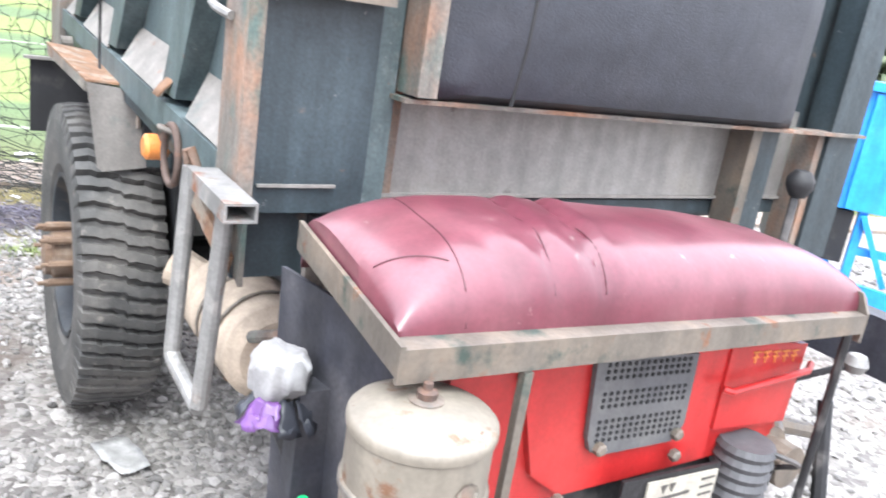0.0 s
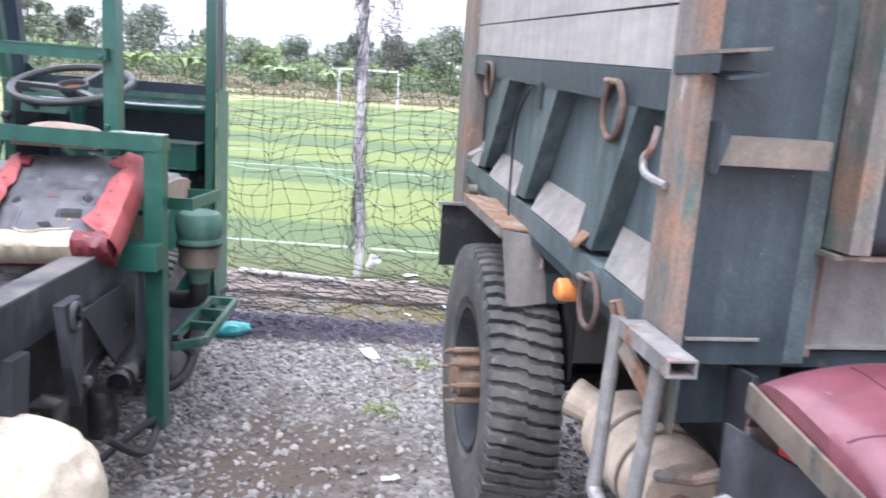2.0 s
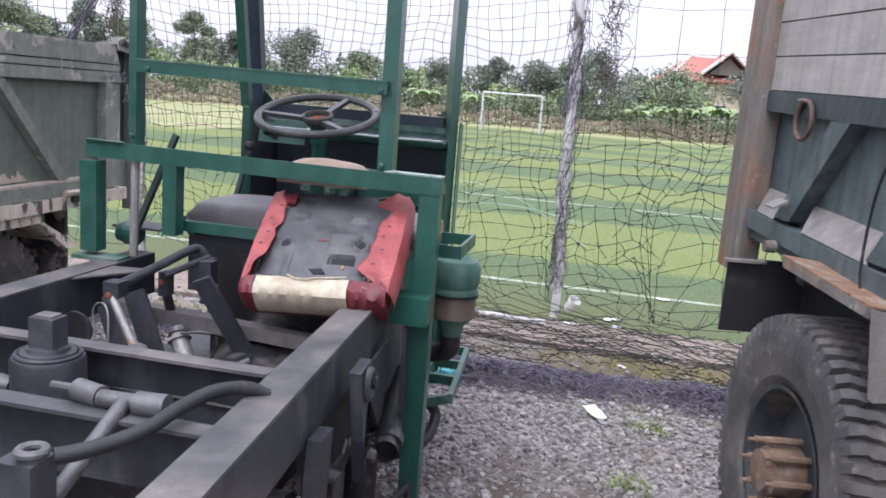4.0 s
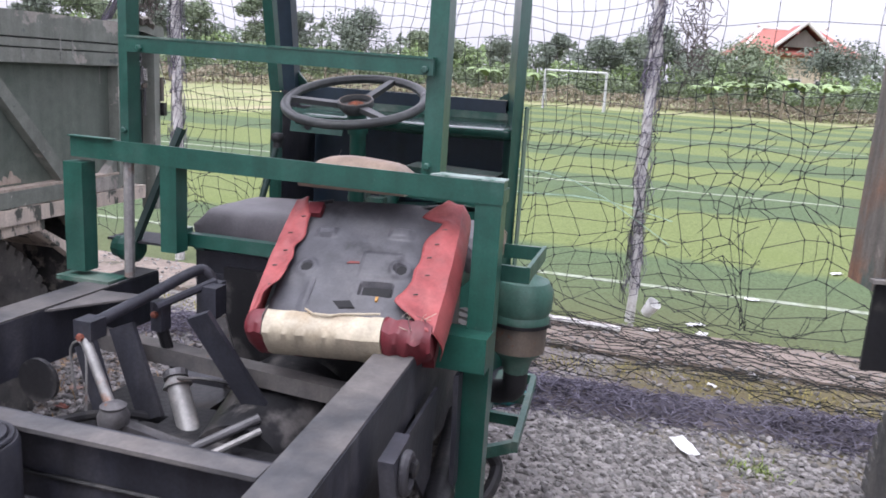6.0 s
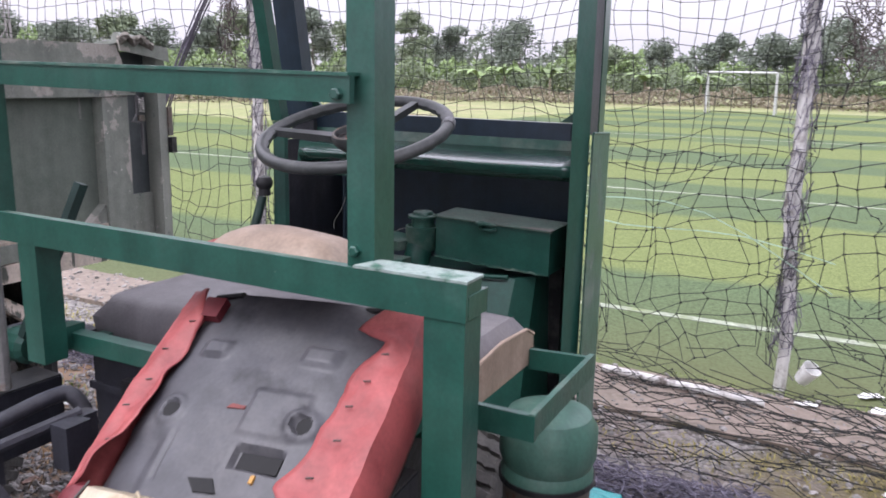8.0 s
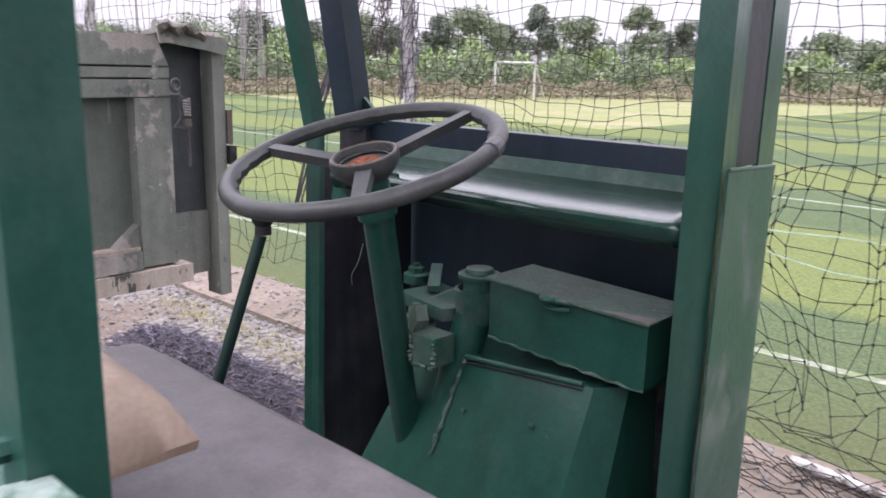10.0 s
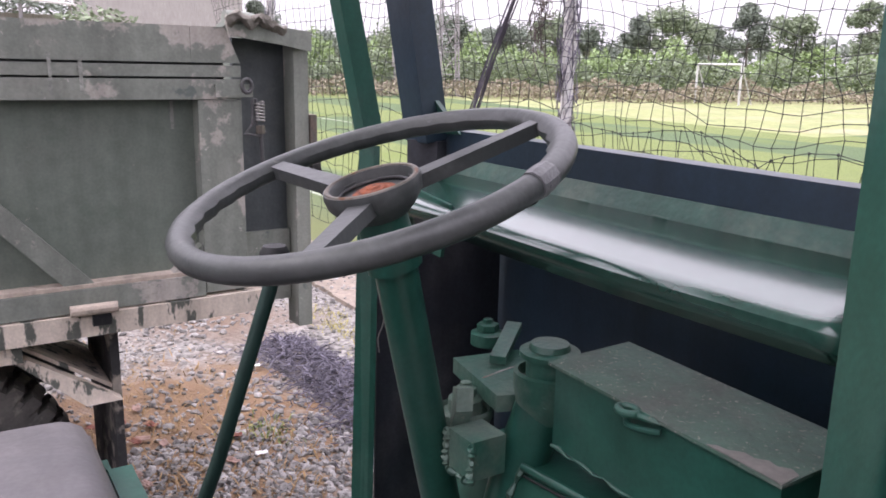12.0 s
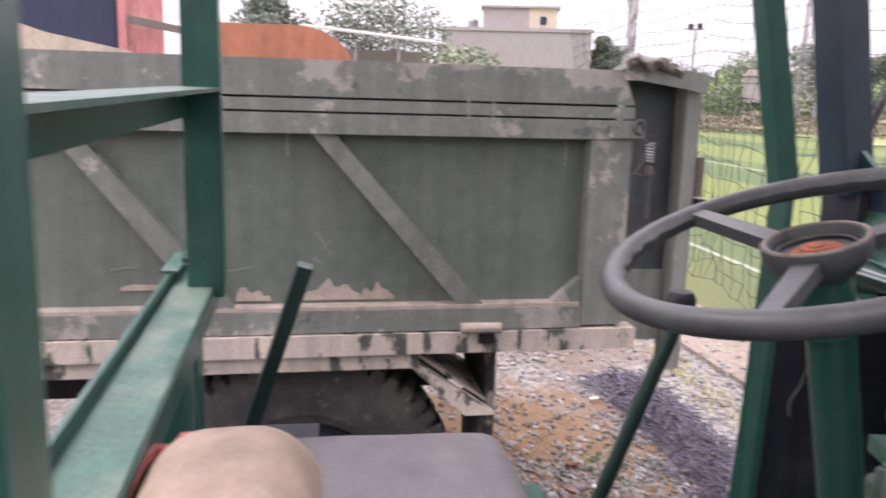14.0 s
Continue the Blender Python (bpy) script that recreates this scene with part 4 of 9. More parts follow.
seat_bm = bmesh.new()
g_s = {}
for i in range(73):
    for j in range(29):
        # finer towards the borders, so that the rolled edge is round
        u, v = -math.cos(math.pi * i / 72), -math.cos(math.pi * j / 28)
        u, v = 0.5 * u + 0.5 * (i / 36 - 1), 0.7 * v + 0.3 * (j / 14 - 1)
        x, y = 0.416 + 0.45 * u, -0.4975 + 0.1575 * v
        x += 0.012 * (v + 1) * max(0.0, -u) ** 2
        x += 0.02 * (x + 0.034) * (y + 0.505) / 0.165
        g_s[i, j] = seat_bm.verts.new((x, y, seat_top(x, y)))
for i in range(72):
    for j in range(28):
        seat_bm.faces.new((g_s[i, j], g_s[i + 1, j], g_s[i + 1, j + 1], g_s[i, j + 1]))
rim_s = [(i, 0) for i in range(72)] + [(72, j) for j in range(28)] + [(i, 28) for i in range(72, 0, -1)] + [(0, j) for j in range(28, 0, -1)]
low_s = [seat_bm.verts.new((g_s[k].co.x, g_s[k].co.y, g_s[k].co.z - 0.045)) for k in rim_s]
for q in range(len(rim_s)):
    w_ = (q + 1) % len(rim_s)
    seat_bm.faces.new((g_s[rim_s[q]], low_s[q], low_s[w_], g_s[rim_s[w_]]))
seat_bm.faces.new(low_s)
seat = part("seat", seat_bm, RED_VINYL, truck, "faded red vinyl bench cushion with stitched creases", smooth=True)
part("seam", on_seat((0.175, -0.648), (0.238, -0.36), 40, 0.0013), SEAM_RED, seat)
part("seam", on_seat((0.258, -0.648), (0.318, -0.36), 40, 0.0013), SEAM_RED, seat)
part("seam", on_seat((-0.02, -0.56), (0.045, -0.61), 12, 0.0014), SEAM_RED, seat)
part("seam", on_seat((0.05, -0.655), (0.075, -0.42), 16, 0.0012), SEAM_RED, seat)
part("seam", on_seat((0.80, -0.40), (0.845, -0.64), 14, 0.0016), SEAM_RED, seat)
part("seat_bracket", boxed(0.0, 0.05, -0.335, -0.322, 0.93, 1.0), BED_RUST, truck)
part("seat_leg", boxed(0.121, 0.133, -0.684, -0.672, 0.30, 0.99), LEDGE_STEEL, truck)
part("seat_leg", tube([(0.785, -0.672, 0.968), (0.80, -0.67, 0.30)], 0.0075, 8), DARK_STEEL, truck)
part("seat_panel", slab([(-0.02, -0.30, 0.985), (0.03, -0.60, 0.99), (0.05, -0.60, 0.30), (0.0, -0.30, 0.30)], (0.006, 0, 0)), BLACK_STEEL, truck)
# engine
part("engine_hood", boxed(0.09, 0.80, -0.59, -0.26, 0.725, 0.955), ENGINE_RED, truck, "glossy red engine cowl", bevel=0.03, smooth=True)
part("engine_hood_front", slab([(0.19, -0.602, 0.95), (0.60, -0.602, 0.94), (0.605, -0.602, 0.735), (0.30, -0.602, 0.735), (0.24, -0.602, 0.78)], (0, 0.012, 0)), ENGINE_RED, truck, bevel=0.003)
grille = part("grille", slab([(0.308, -0.612, 0.952), (0.515, -0.612, 0.937), (0.522, -0.612, 0.822), (0.516, -0.612, 0.802), (0.500, -0.612, 0.792), (0.352, -0.612, 0.796), (0.332, -0.612, 0.806), (0.322, -0.612, 0.828)], (0, 0.009, 0)), GRILLE_GREY, truck, "dark grey perforated grille", bevel=0.002)
for z in (0.940, 0.930, 0.920, 0.896, 0.886, 0.876, 0.852, 0.842, 0.832, 0.822):
    for i in range(14):
        part("hole", lathe([(0, 0), (0.0036, 0), (0.0036, 0.001), (0, 0.001)], 6, "y", (0.332 + i * 0.0127 + (0.940 - z) * 0.06, -0.6135, z - 0.009 * i / 13)), HOLE_BLACK, grille)
for x, z in ((0.345, 0.810), (0.505, 0.806), (0.512, 0.768), (0.285, 0.74)):
    part("cowl_bolt", bolt(x, -0.612, z, 0.010, -0.012, "y"), LEDGE_STEEL, truck)
part("fuel_tank_front", slab([(0.60, -0.606, 0.945), (0.80, -0.606, 0.92), (0.795, -0.606, 0.775), (0.605, -0.606, 0.79)], (0, 0.02, 0)), ENGINE_RED, truck, bevel=0.004)
part("tank_lip", tube([(0.585, -0.618, 0.872), (0.60, -0.625, 0.868), (0.79, -0.625, 0.88), (0.81, -0.615, 0.886)], 0.006, 8), ENGINE_RED, truck)
for i in range(5):
    bm = bmesh.new()
    x0, z0 = 0.655 + i * 0.026, 0.918 - i * 0.002
    box(bm, x0, x0 + 0.019, -0.6075, -0.6062, z0, z0 + 0.003)
    box(bm, x0 + 0.002, x0 + 0.017, -0.6075, -0.6062, z0 - 0.009, z0 - 0.006)
    box(bm, x0 + 0.008, x0 + 0.011, -0.6075, -0.6062, z0 - 0.018, z0 - 0.001)
    part("worn_lettering", bm, GOLD_PRINT, truck)
part("name_plate_holder", slab([(0.385, -0.64, 0.762), (0.60, -0.64, 0.752), (0.60, -0.64, 0.60), (0.385, -0.64, 0.60)], (0, 0.006, 0)), DARK_STEEL, truck)
plate = part("name_plate", slab([(0.435, -0.644, 0.752), (0.592, -0.644, 0.744), (0.592, -0.644, 0.63), (0.435, -0.644, 0.63)], (0, 0.003, 0)), PLATE, truck, "cream engine data plate with worn print")
for i in range(5):
    part("print_bar", boxed(0.445 + 0.012 * (i % 2), 0.53 - 0.01 * (i % 3), -0.6455, -0.6445, 0.716 - i * 0.015, 0.7215 - i * 0.015), INK, plate)
for x0 in (0.463, 0.481):
    part("plate_mark", slab([(x0, -0.6455, 0.742), (x0 + 0.014, -0.6455, 0.742), (x0 + 0.007, -0.6455, 0.728)], (0, 0.001, 0)), INK, plate)
for i in range(3):
    part("print_bar", boxed(0.555, 0.585, -0.6455, -0.6445, 0.732 - i * 0.014, 0.736 - i * 0.014), INK, plate)
part("engine_block", boxed(0.12, 0.78, -0.58, -0.20, 0.40, 0.725), DARK_STEEL, truck, "oily dark engine block", bevel=0.02)
part("air_hose", lathe([(0.045, -0.01), (0.05, 0.0), (0.045, 0.01), (0.05, 0.02), (0.045, 0.03), (0.05, 0.04), (0.045, 0.05), (0.05, 0.06), (0.045, 0.07), (0.05, 0.08), (0.045, 0.09), (0, 0.09)], 20, "z", (0.685, -0.62, 0.675)), GRILLE_GREY, truck)
part("pump", lathe([(0, -0.03), (0.04, -0.03), (0.04, 0.02), (0.02, 0.03), (0.02, 0.05), (0, 0.05)], 14, "y", (0.80, -0.61, 0.70)), LEDGE_STEEL, truck)
part("fuel_line", tube(curve([(0.70, -0.66, 0.76), (0.73, -0.69, 0.75), (0.75, -0.64, 0.71), (0.74, -0.64, 0.68)]), 0.005, 6), DARK_STEEL, truck)
# oil bath air cleaner in front of the engine
AC = (-0.0108, -0.690, 0.750)


def pot(profile, n):
    """One turned piece of the air cleaner, standing on its base."""
    return lathe([(1.06 * r_, 1.06 * z_) for r_, z_ in profile], n, "z", AC)


can = part("air_cleaner", pot([(0, 0.0), (0.070, 0.0), (0.0725, 0.010), (0.0725, 0.122), (0.0755, 0.125), (0.0755, 0.131), (0.0728, 0.134), (0.0728, 0.188), (0.0752, 0.190), (0.0757, 0.195), (0.0752, 0.200), (0.072, 0.2035), (0.05, 0.212), (0.025, 0.217), (0, 0.218)], 48),
           CREAM_PAINT, truck, "off-white rust-spotted air cleaner pot", smooth=True)
part("rim_rust", pot([(0.0752, 0.1235), (0.0762, 0.125), (0.0762, 0.131), (0.0752, 0.1325)], 48), BED_RUST, can, "rust along the rolled rim")
part("washer", pot([(0, 0.216), (0.018, 0.2155), (0.018, 0.219), (0, 0.221)], 16), BED_RUST, can)
part("wing_nut", pot([(0, 0.220), (0.010, 0.220), (0.011, 0.227), (0.005, 0.229), (0.005, 0.236), (0, 0.237)], 8), RING_RUST, can)
part("dent_patch", lathe([(0, 0.0), (0.010, 0.0), (0.014, -0.002)], 9, "y", (AC[0] + 0.012, AC[1] - 0.0768, AC[2] + 0.165)), BED_RUST, can)
part("air_pipe", tube(curve([(0.02, -0.66, 0.80), (0.0, -0.55, 0.72), (-0.02, -0.45, 0.55)]), 0.03, 12), BROWN_PIPE, truck)
# wrapped exhaust mouth
cloth = bmesh.new()
lathe([(0.0, 0.040), (0.018, 0.040), (0.034, 0.036), (0.044, 0.026), (0.047, 0.012), (0.047, 0.0), (0.044, -0.012), (0.040, -0.024), (0.036, -0.034)], 40, "z", (0, 0, 0), cloth)
for v in cloth.verts:
    a = math.atan2(v.co.y, v.co.x)
    v.co *= 1 + 0.05 * math.sin(a * 11 + v.co.z * 60) * (1 if v.co.z < 0.03 else 0.3)
    v.co += Vector((noise.noise(v.co * 40), noise.noise(v.co * 40 + Vector((5, 0, 0))), noise.noise(v.co * 30 + Vector((0, 7, 0))))) * 0.008
part("cloth_wrap", cloth, WHITE_PLASTIC, truck, "white plastic bag tied over a pipe", smooth=True, turn=pose(-0.055, -0.41, 0.878, 20, 15, 0) @ Matrix.Diagonal((0.88, 0.88, 0.85, 1)))
for k, (a0, ln, mat_) in enumerate(((2.9, 0.030, BLACK_VINYL), (3.5, 0.036, PURPLE), (4.1, 0.030, PURPLE), (4.7, 0.042, BLACK_VINYL), (5.5, 0.046, BLACK_VINYL))):
    # crumpled ends of the film hanging below the knot
    film_bm = bmesh.new()
    g_f = [[film_bm.verts.new((-0.055 + math.cos(a0 + 0.16 * (j - 2)) * (0.030 + 0.005 * i) + 0.006 * noise.noise(Vector((i * 0.9, j * 0.9, k * 3.0))),
                               -0.415 + math.sin(a0 + 0.16 * (j - 2)) * (0.030 + 0.005 * i) + 0.006 * noise.noise(Vector((i * 0.9, j * 0.9, k * 3.0 + 9))),
                               0.853 - ln * i / 5 + 0.012 * noise.noise(Vector((i * 0.8, j * 1.3, k * 5.0))))) for j in range(5)] for i in range(6)]
    for i in range(5):
        for j in range(4):
            film_bm.faces.new((g_f[i][j], g_f[i][j + 1], g_f[i + 1][j + 1], g_f[i + 1][j]))
    so_f = part("film_strip", film_bm, mat_, truck, "purple plastic film" if mat_ is PURPLE else "", smooth=True).modifiers.new("thickness", "SOLIDIFY")
    so_f.thickness = 0.001
part("wrapped_pipe", tube(curve([(-0.05, -0.40, 0.86), (-0.02, -0.38, 0.80), (0.06, -0.36, 0.62)]), 0.035, 12), BLACK_RUBBER, truck)
part("green_strap", tube([(-0.03, -0.47, 0.72), (-0.025, -0.48, 0.66), (-0.04, -0.47, 0.58)], 0.008, 6), surface("bright_green_strap", (0.02, 0.38, 0.12), 0.6), truck)
part("front_leg", boxed(-0.035, 0.02, -0.44, -0.40, 0.12, 0.86), BLACK_STEEL, truck)
# levers beside the seat
lever = part("gear_lever", tube([(1.30, -0.20, 0.70), (1.33, -0.17, 0.95), (1.36, -0.15, 1.05)], 0.011, 8), DARK_STEEL, truck)
part("knob", lathe([(0, -0.03), (0.02, -0.025), (0.034, 0.0), (0.034, 0.02), (0.02, 0.04), (0, 0.043)], 16, "z", (1.365, -0.15, 1.075)), BLACK_RUBBER, lever, "black ball knob", smooth=True)
lever = part("brake_lever", tube([(0.86, -0.45, 0.62), (0.93, -0.53, 0.80), (0.975, -0.59, 0.85)], 0.007, 8), DARK_STEEL, truck)
part("knob", lathe([(0, -0.022), (0.016, -0.016), (0.023, 0), (0.016, 0.016), (0, 0.022)], 16, "z", (0.985, -0.6, 0.858)), GREY_TUBE, lever, smooth=True)
part("side_pipe", tube([(0.80, -0.60, 0.74), (0.92, -0.52, 0.70), (1.10, -0.50, 0.64)], 0.016, 8), LEDGE_STEEL, truck)
part("side_pipe", tube([(0.95, -0.70, 0.30), (1.02, -0.55, 0.75)], 0.015, 8), DARK_STEEL, truck)
part("front_axle_beam", boxed(0.1, 1.0, -0.55, -0.45, 0.25, 0.36), BLACK_STEEL, truck)
for x, s in ((0.34, -1), (0.66, 1)):
    part("front_stand", boxed(x, x + 0.07, -0.50, -0.42, 0.0, 0.75), BLACK_STEEL, truck)

# ---------------------------------------------------------------- the green cab-forward truck
cabt = thing("farm_truck", pose(0, 0, 0), "bare-chassis farm truck with freshly painted dark green open cab", "truck")
# pale only to bounce light back into the cab; true colour unknown
BOUNCE_LINING = surface("light_bounce_lining", (0.52, 0.54, 0.52), 0.6, bump=0.2, grain=0.1)
RZ = 0.845  # top of the chassis rails

# right-hand and left-hand chassis rails: box beams with dusty tops
for (xa, xb), w in (((-0.454, -0.606), 0.094), ((-1.53, -1.49), 0.09)):
    a, b = Vector((xa, 0.1, RZ - 0.07)), Vector((xb, 2.25, RZ - 0.07))
    part("chassis_rail", bar(a, b, w, 0.14), BLACK_STEEL, cabt, "black box-section chassis rail", bevel=0.006)
    part("rail_top", bar(a + Vector((0, 0, 0.0725)), b + Vector((0, 0, 0.0725)), w - 0.004, 0.004), FRAME_TOP, cabt)
for y, h in ((1.345, 0.16), (1.02, 0.15), (0.40, 0.12)):
    x0, x1 = -1.475, -0.589 - 0.0744 * (y - 1.3)
    part("cross_member", boxed(x0, x1, y, y + 0.01, RZ - h, RZ - 0.005), BLACK_STEEL, cabt, "black chassis cross member")
    part("cross_flange", boxed(x0, x1, y - 0.045, y, RZ - 0.010, RZ - 0.002), FRAME_TOP, cabt)
part("cross_member", bar((-1.43, 1.95, 0.742), (-0.64, 1.95, 0.700), 0.05, 0.042), FRAME_TOP, cabt, "thin scraped cross member", bevel=0.004)
part("rail_gusset", slab([(-1.44, 2.0, RZ), (-1.44, 1.80, RZ), (-1.30, 2.02, RZ)], (0, 0, 0.005)), FRAME_TOP, cabt)
part("cab_mount", boxed(-1.63, -1.46, 2.05, 2.13, RZ + 0.0, RZ + 0.012), GREEN_DUSTY_LIT, cabt, bevel=0.002)
part("cab_mount", boxed(-0.56, -0.41, 2.05, 2.14, RZ - 0.075, RZ + 0.012), GREEN, cabt, bevel=0.003)
# rear hoop: lower crossbar, legs, uprights, upper bar
part("lower_crossbar", bar((-1.605, 2.133, 1.202), (-0.41, 2.150, 1.187), 0.064, 0.034), GREEN, cabt, "green angle-iron crossbar with upstand", bevel=0.003)
part("crossbar_web", bar((-1.605, 2.0975, 1.2095), (-0.41, 2.1145, 1.195), 0.006, 0.054), GREEN, cabt)
# thin paler strip: the light on the crossbar's top is in its colour
part("crossbar_top", bar((-1.60, 2.1345, 1.2206), (-0.60, 2.1490, 1.2081), 0.056, 0.003), GREEN_DUSTY_LIT, cabt)
part("weld_top", slab([(-0.59, 2.108, 1.2245), (-0.410, 2.112, 1.2225), (-0.410, 2.166, 1.2225), (-0.575, 2.160, 1.2245)], (0, 0, 0.004)), surface("pale_weld_scuff", (0.24, 0.30, 0.275), 0.6, bump=0.4, spots=(((0.03, 0.11, 0.07), 20, 0.52, 0.1, 0.4),)), cabt, "pale scuffed weld")
part("weld_top", slab([(-1.605, 2.085, 1.2375), (-1.47, 2.087, 1.236), (-1.47, 2.112, 1.236), (-1.605, 2.112, 1.2375)], (0, 0, 0.003)), GREEN_DUSTY_LIT, cabt)
part("corner_block", slab([(-0.575, 2.1195, 1.188), (-0.412, 2.1215, 1.186), (-0.412, 2.1215, 1.2225), (-0.575, 2.1195, 1.2243)], (0, 0.042, 0)), GREEN, cabt, bevel=0.003)
part("rear_leg", boxed(-0.476, -0.412, 2.1135, 2.165, 0.17, 1.168), GREEN, cabt, "green square-tube leg", bevel=0.004)
part("rear_leg", boxed(-1.612, -1.552, 2.072, 2.125, 0.87, 1.170), GREEN, cabt, bevel=0.004)
part("inner_leg", boxed(-1.330, -1.281, 2.10, 2.15, 0.948, 1.182), GREEN, cabt, bevel=0.004)
part("upright", boxed(-0.624, -0.577, 2.145, 2.200, 1.194, 2.35), GREEN, cabt, "green square-tube upright", bevel=0.004)
part("upright", boxed(-1.472, -1.446, 2.130, 2.182, 1.204, 2.35), GREEN, cabt, bevel=0.004)
part("upper_bar", bar((-1.446, 2.128, 1.486), (-0.600, 2.123, 1.474), 0.012, 0.038), GREEN, cabt, "green angle-iron upper crossbar", bevel=0.002)
part("upper_flange", bar((-1.445, 2.152, 1.507), (-0.601, 2.147, 1.495), 0.066, 0.005), GREEN_DUSTY_LIT, cabt)
for x, y, z in ((-1.40, 2.122, 1.478), (-0.62, 2.117, 1.468), (-0.61, 2.146, 1.240), (-1.459, 2.131, 1.262)):
    part("hinge_bolt", bolt(x, y, z, 0.009, -0.01, "y"), GREEN, cabt)
part("roof_bar", boxed(-1.46, -0.52, 2.08, 2.15, 2.352, 2.40), GREEN, cabt)
# assumed roof, out of view: keeps the overhead sky off the cab interior
part("roof", boxed(-1.66, -0.46, 2.06, 3.40, 2.404, 2.41), BOUNCE_LINING, cabt, "unseen cab roof added to shade the cab")
# side frame of the cab on the far side
part("seat_rail", bar((-1.305, 2.150, 0.982), (-1.318, 2.205, 0.978), 0.03, 0.046), GREEN, cabt, bevel=0.003)
for a, b in (((-1.30, 2.185, 0.972), (-0.52, 2.185, 0.972)), ((-1.285, 2.21, 0.955), (-1.285, 2.60, 0.955)), ((-1.27, 2.61, 0.955), (-0.52, 2.61, 0.955)), ((-0.535, 2.21, 0.95), (-0.535, 2.59, 0.95))):
    part("seat_rail", bar(a, b, 0.03, 0.036), GREEN, cabt, bevel=0.003)
part("engine_cover", boxed(-1.20, -0.62, 2.20, 2.60, 0.40, 0.90), DARK_STEEL, cabt)
for x in (-1.14, -1.06):
    part("support_bar", tube([(x - 0.10, 2.3, 0.60), (x - 0.03, 2.28, 0.95)], 0.014, 8), DARK_STEEL, cabt)
part("battery_box", boxed(-1.30, -1.06, 2.22, 2.50, 0.74, 0.935), BLACK_STEEL, cabt, "black battery box", bevel=0.006)
part("battery_lip", boxed(-1.305, -1.055, 2.21, 2.218, 0.86, 0.875), BLACK_STEEL, cabt)
# bench cushion and seat shell
part("bench_cushion", cushion(-1.325, -0.49, 2.245, 2.585, 0.962, 1.046, 26, 0.010, 0.003, 0.045, 7.0), GREY_VINYL, cabt, "grey vinyl bench cushion", smooth=True)
part("bench_end", slab([(-0.489, 2.255, 0.955), (-0.489, 2.575, 0.955), (-0.489, 2.575, 1.008), (-0.489, 2.54, 1.026), (-0.489, 2.42, 1.034), (-0.489, 2.30, 1.022), (-0.489, 2.26, 1.0)], (0.004, 0, 0)), TAN, cabt, "worn tan cushion end")
part("piping", tube([(-0.487, 2.257, 1.0), (-0.487, 2.30, 1.024), (-0.487, 2.42, 1.036), (-0.487, 2.54, 1.028), (-0.487, 2.577, 1.01)], 0.004, 6), TAN, cabt, "worn piping")
SEAT = Matrix.Translation((-0.740, 1.885, 0.880)) @ Matrix.Rotation(radians(6.5), 4, "Z") @ Matrix.Rotation(radians(35), 4, "X") @ Matrix.Rotation(radians(-3), 4, "Y")


def bump_(v, lo, hi, soft):
    """1 between lo and hi, falling to 0 over soft."""
    return max(0.0, min(1.0, (v - lo) / soft + 0.5)) * max(0.0, min(1.0, (hi - v) / soft + 0.5))


shell = bmesh.new()
nx, ny = 84, 84
grid = {}
for i in range(nx + 1):
    for j in range(ny + 1):
        x, y = -0.175 + 0.375 * i / nx, 0.015 + 0.395 * j / ny
        z = 0.012 - 0.035 * abs((x - 0.0125) / 0.19) ** 5 + 0.010 * math.sin((y - 0.015) / 0.395 * math.pi)
        z -= 0.014 * bump_(x, 0.046, 0.124, 0.006) * bump_(y, 0.098, 0.132, 0.006)
        z -= 0.006 * bump_(x, -0.20, -0.085, 0.02) * bump_(y, 0.0, 0.13, 0.02)
        z += 0.009 * bump_(x, -0.105, -0.057, 0.012) * bump_(y, 0.274, 0.303, 0.008)
        z += 0.009 * bump_(x, 0.082, 0.137, 0.012) * bump_(y, 0.280, 0.312, 0.008)
        z += 0.005 * bump_(x, 0.035, 0.130, 0.006) * bump_(y, 0.15, 0.225, 0.008)
        z -= 0.004 * bump_(x, -0.072, -0.066, 0.004) * bump_(y, 0.06, 0.14, 0.01)
        for hx_, hy_ in ((-0.099, 0.171), (0.132, 0.178)):
            d = math.hypot(x - hx_, y - hy_)
            z += 0.005 * bump_(d, 0.0, 0.026, 0.006) - 0.012 * bump_(d, -1, 0.0135, 0.003)
        z += 0.0015 * noise.noise(Vector((x * 22, y * 22, 0)))
        grid[i, j] = shell.verts.new((x, y, z))
for i in range(nx):
    for j in range(ny):
        shell.faces.new((grid[i, j], grid[i + 1, j], grid[i + 1, j + 1], grid[i, j + 1]))
seat_shell = part("seat_shell", shell, PAN, cabt, "tipped-up seat with bare grey shell and torn red cover", smooth=True, turn=SEAT)
for x, y in ((-0.099, 0.171), (0.132, 0.178)):
    part("shell_hole", lathe([(0, 0), (0.0150, 0), (0.0150, 0.002), (0, 0.002)], 18, "z", (x, y, 0.0165)), HOLE_BLACK, seat_shell)
part("shell_slot", slab([(-0.006, 0.072, 0.014), (0.034, 0.077, 0.014), (0.049, 0.057, 0.014), (0.014, 0.053, 0.014)], (0, 0, 0.005)), HOLE_BLACK, seat_shell)
part("shell_slot", slab([(-0.003, 0.186, 0.018), (0.028, 0.188, 0.018), (0.028, 0.193, 0.018), (0.004, 0.194, 0.018)], (0, 0, 0.006)), surface("rust_slot", (0.16, 0.04, 0.035), 0.7), seat_shell)
# black plate on the recess floor that deepens its shade
part("shell_recess_shade", boxed(0.052, 0.120, 0.103, 0.128, 0.004, 0.0075), HOLE_BLACK, seat_shell)
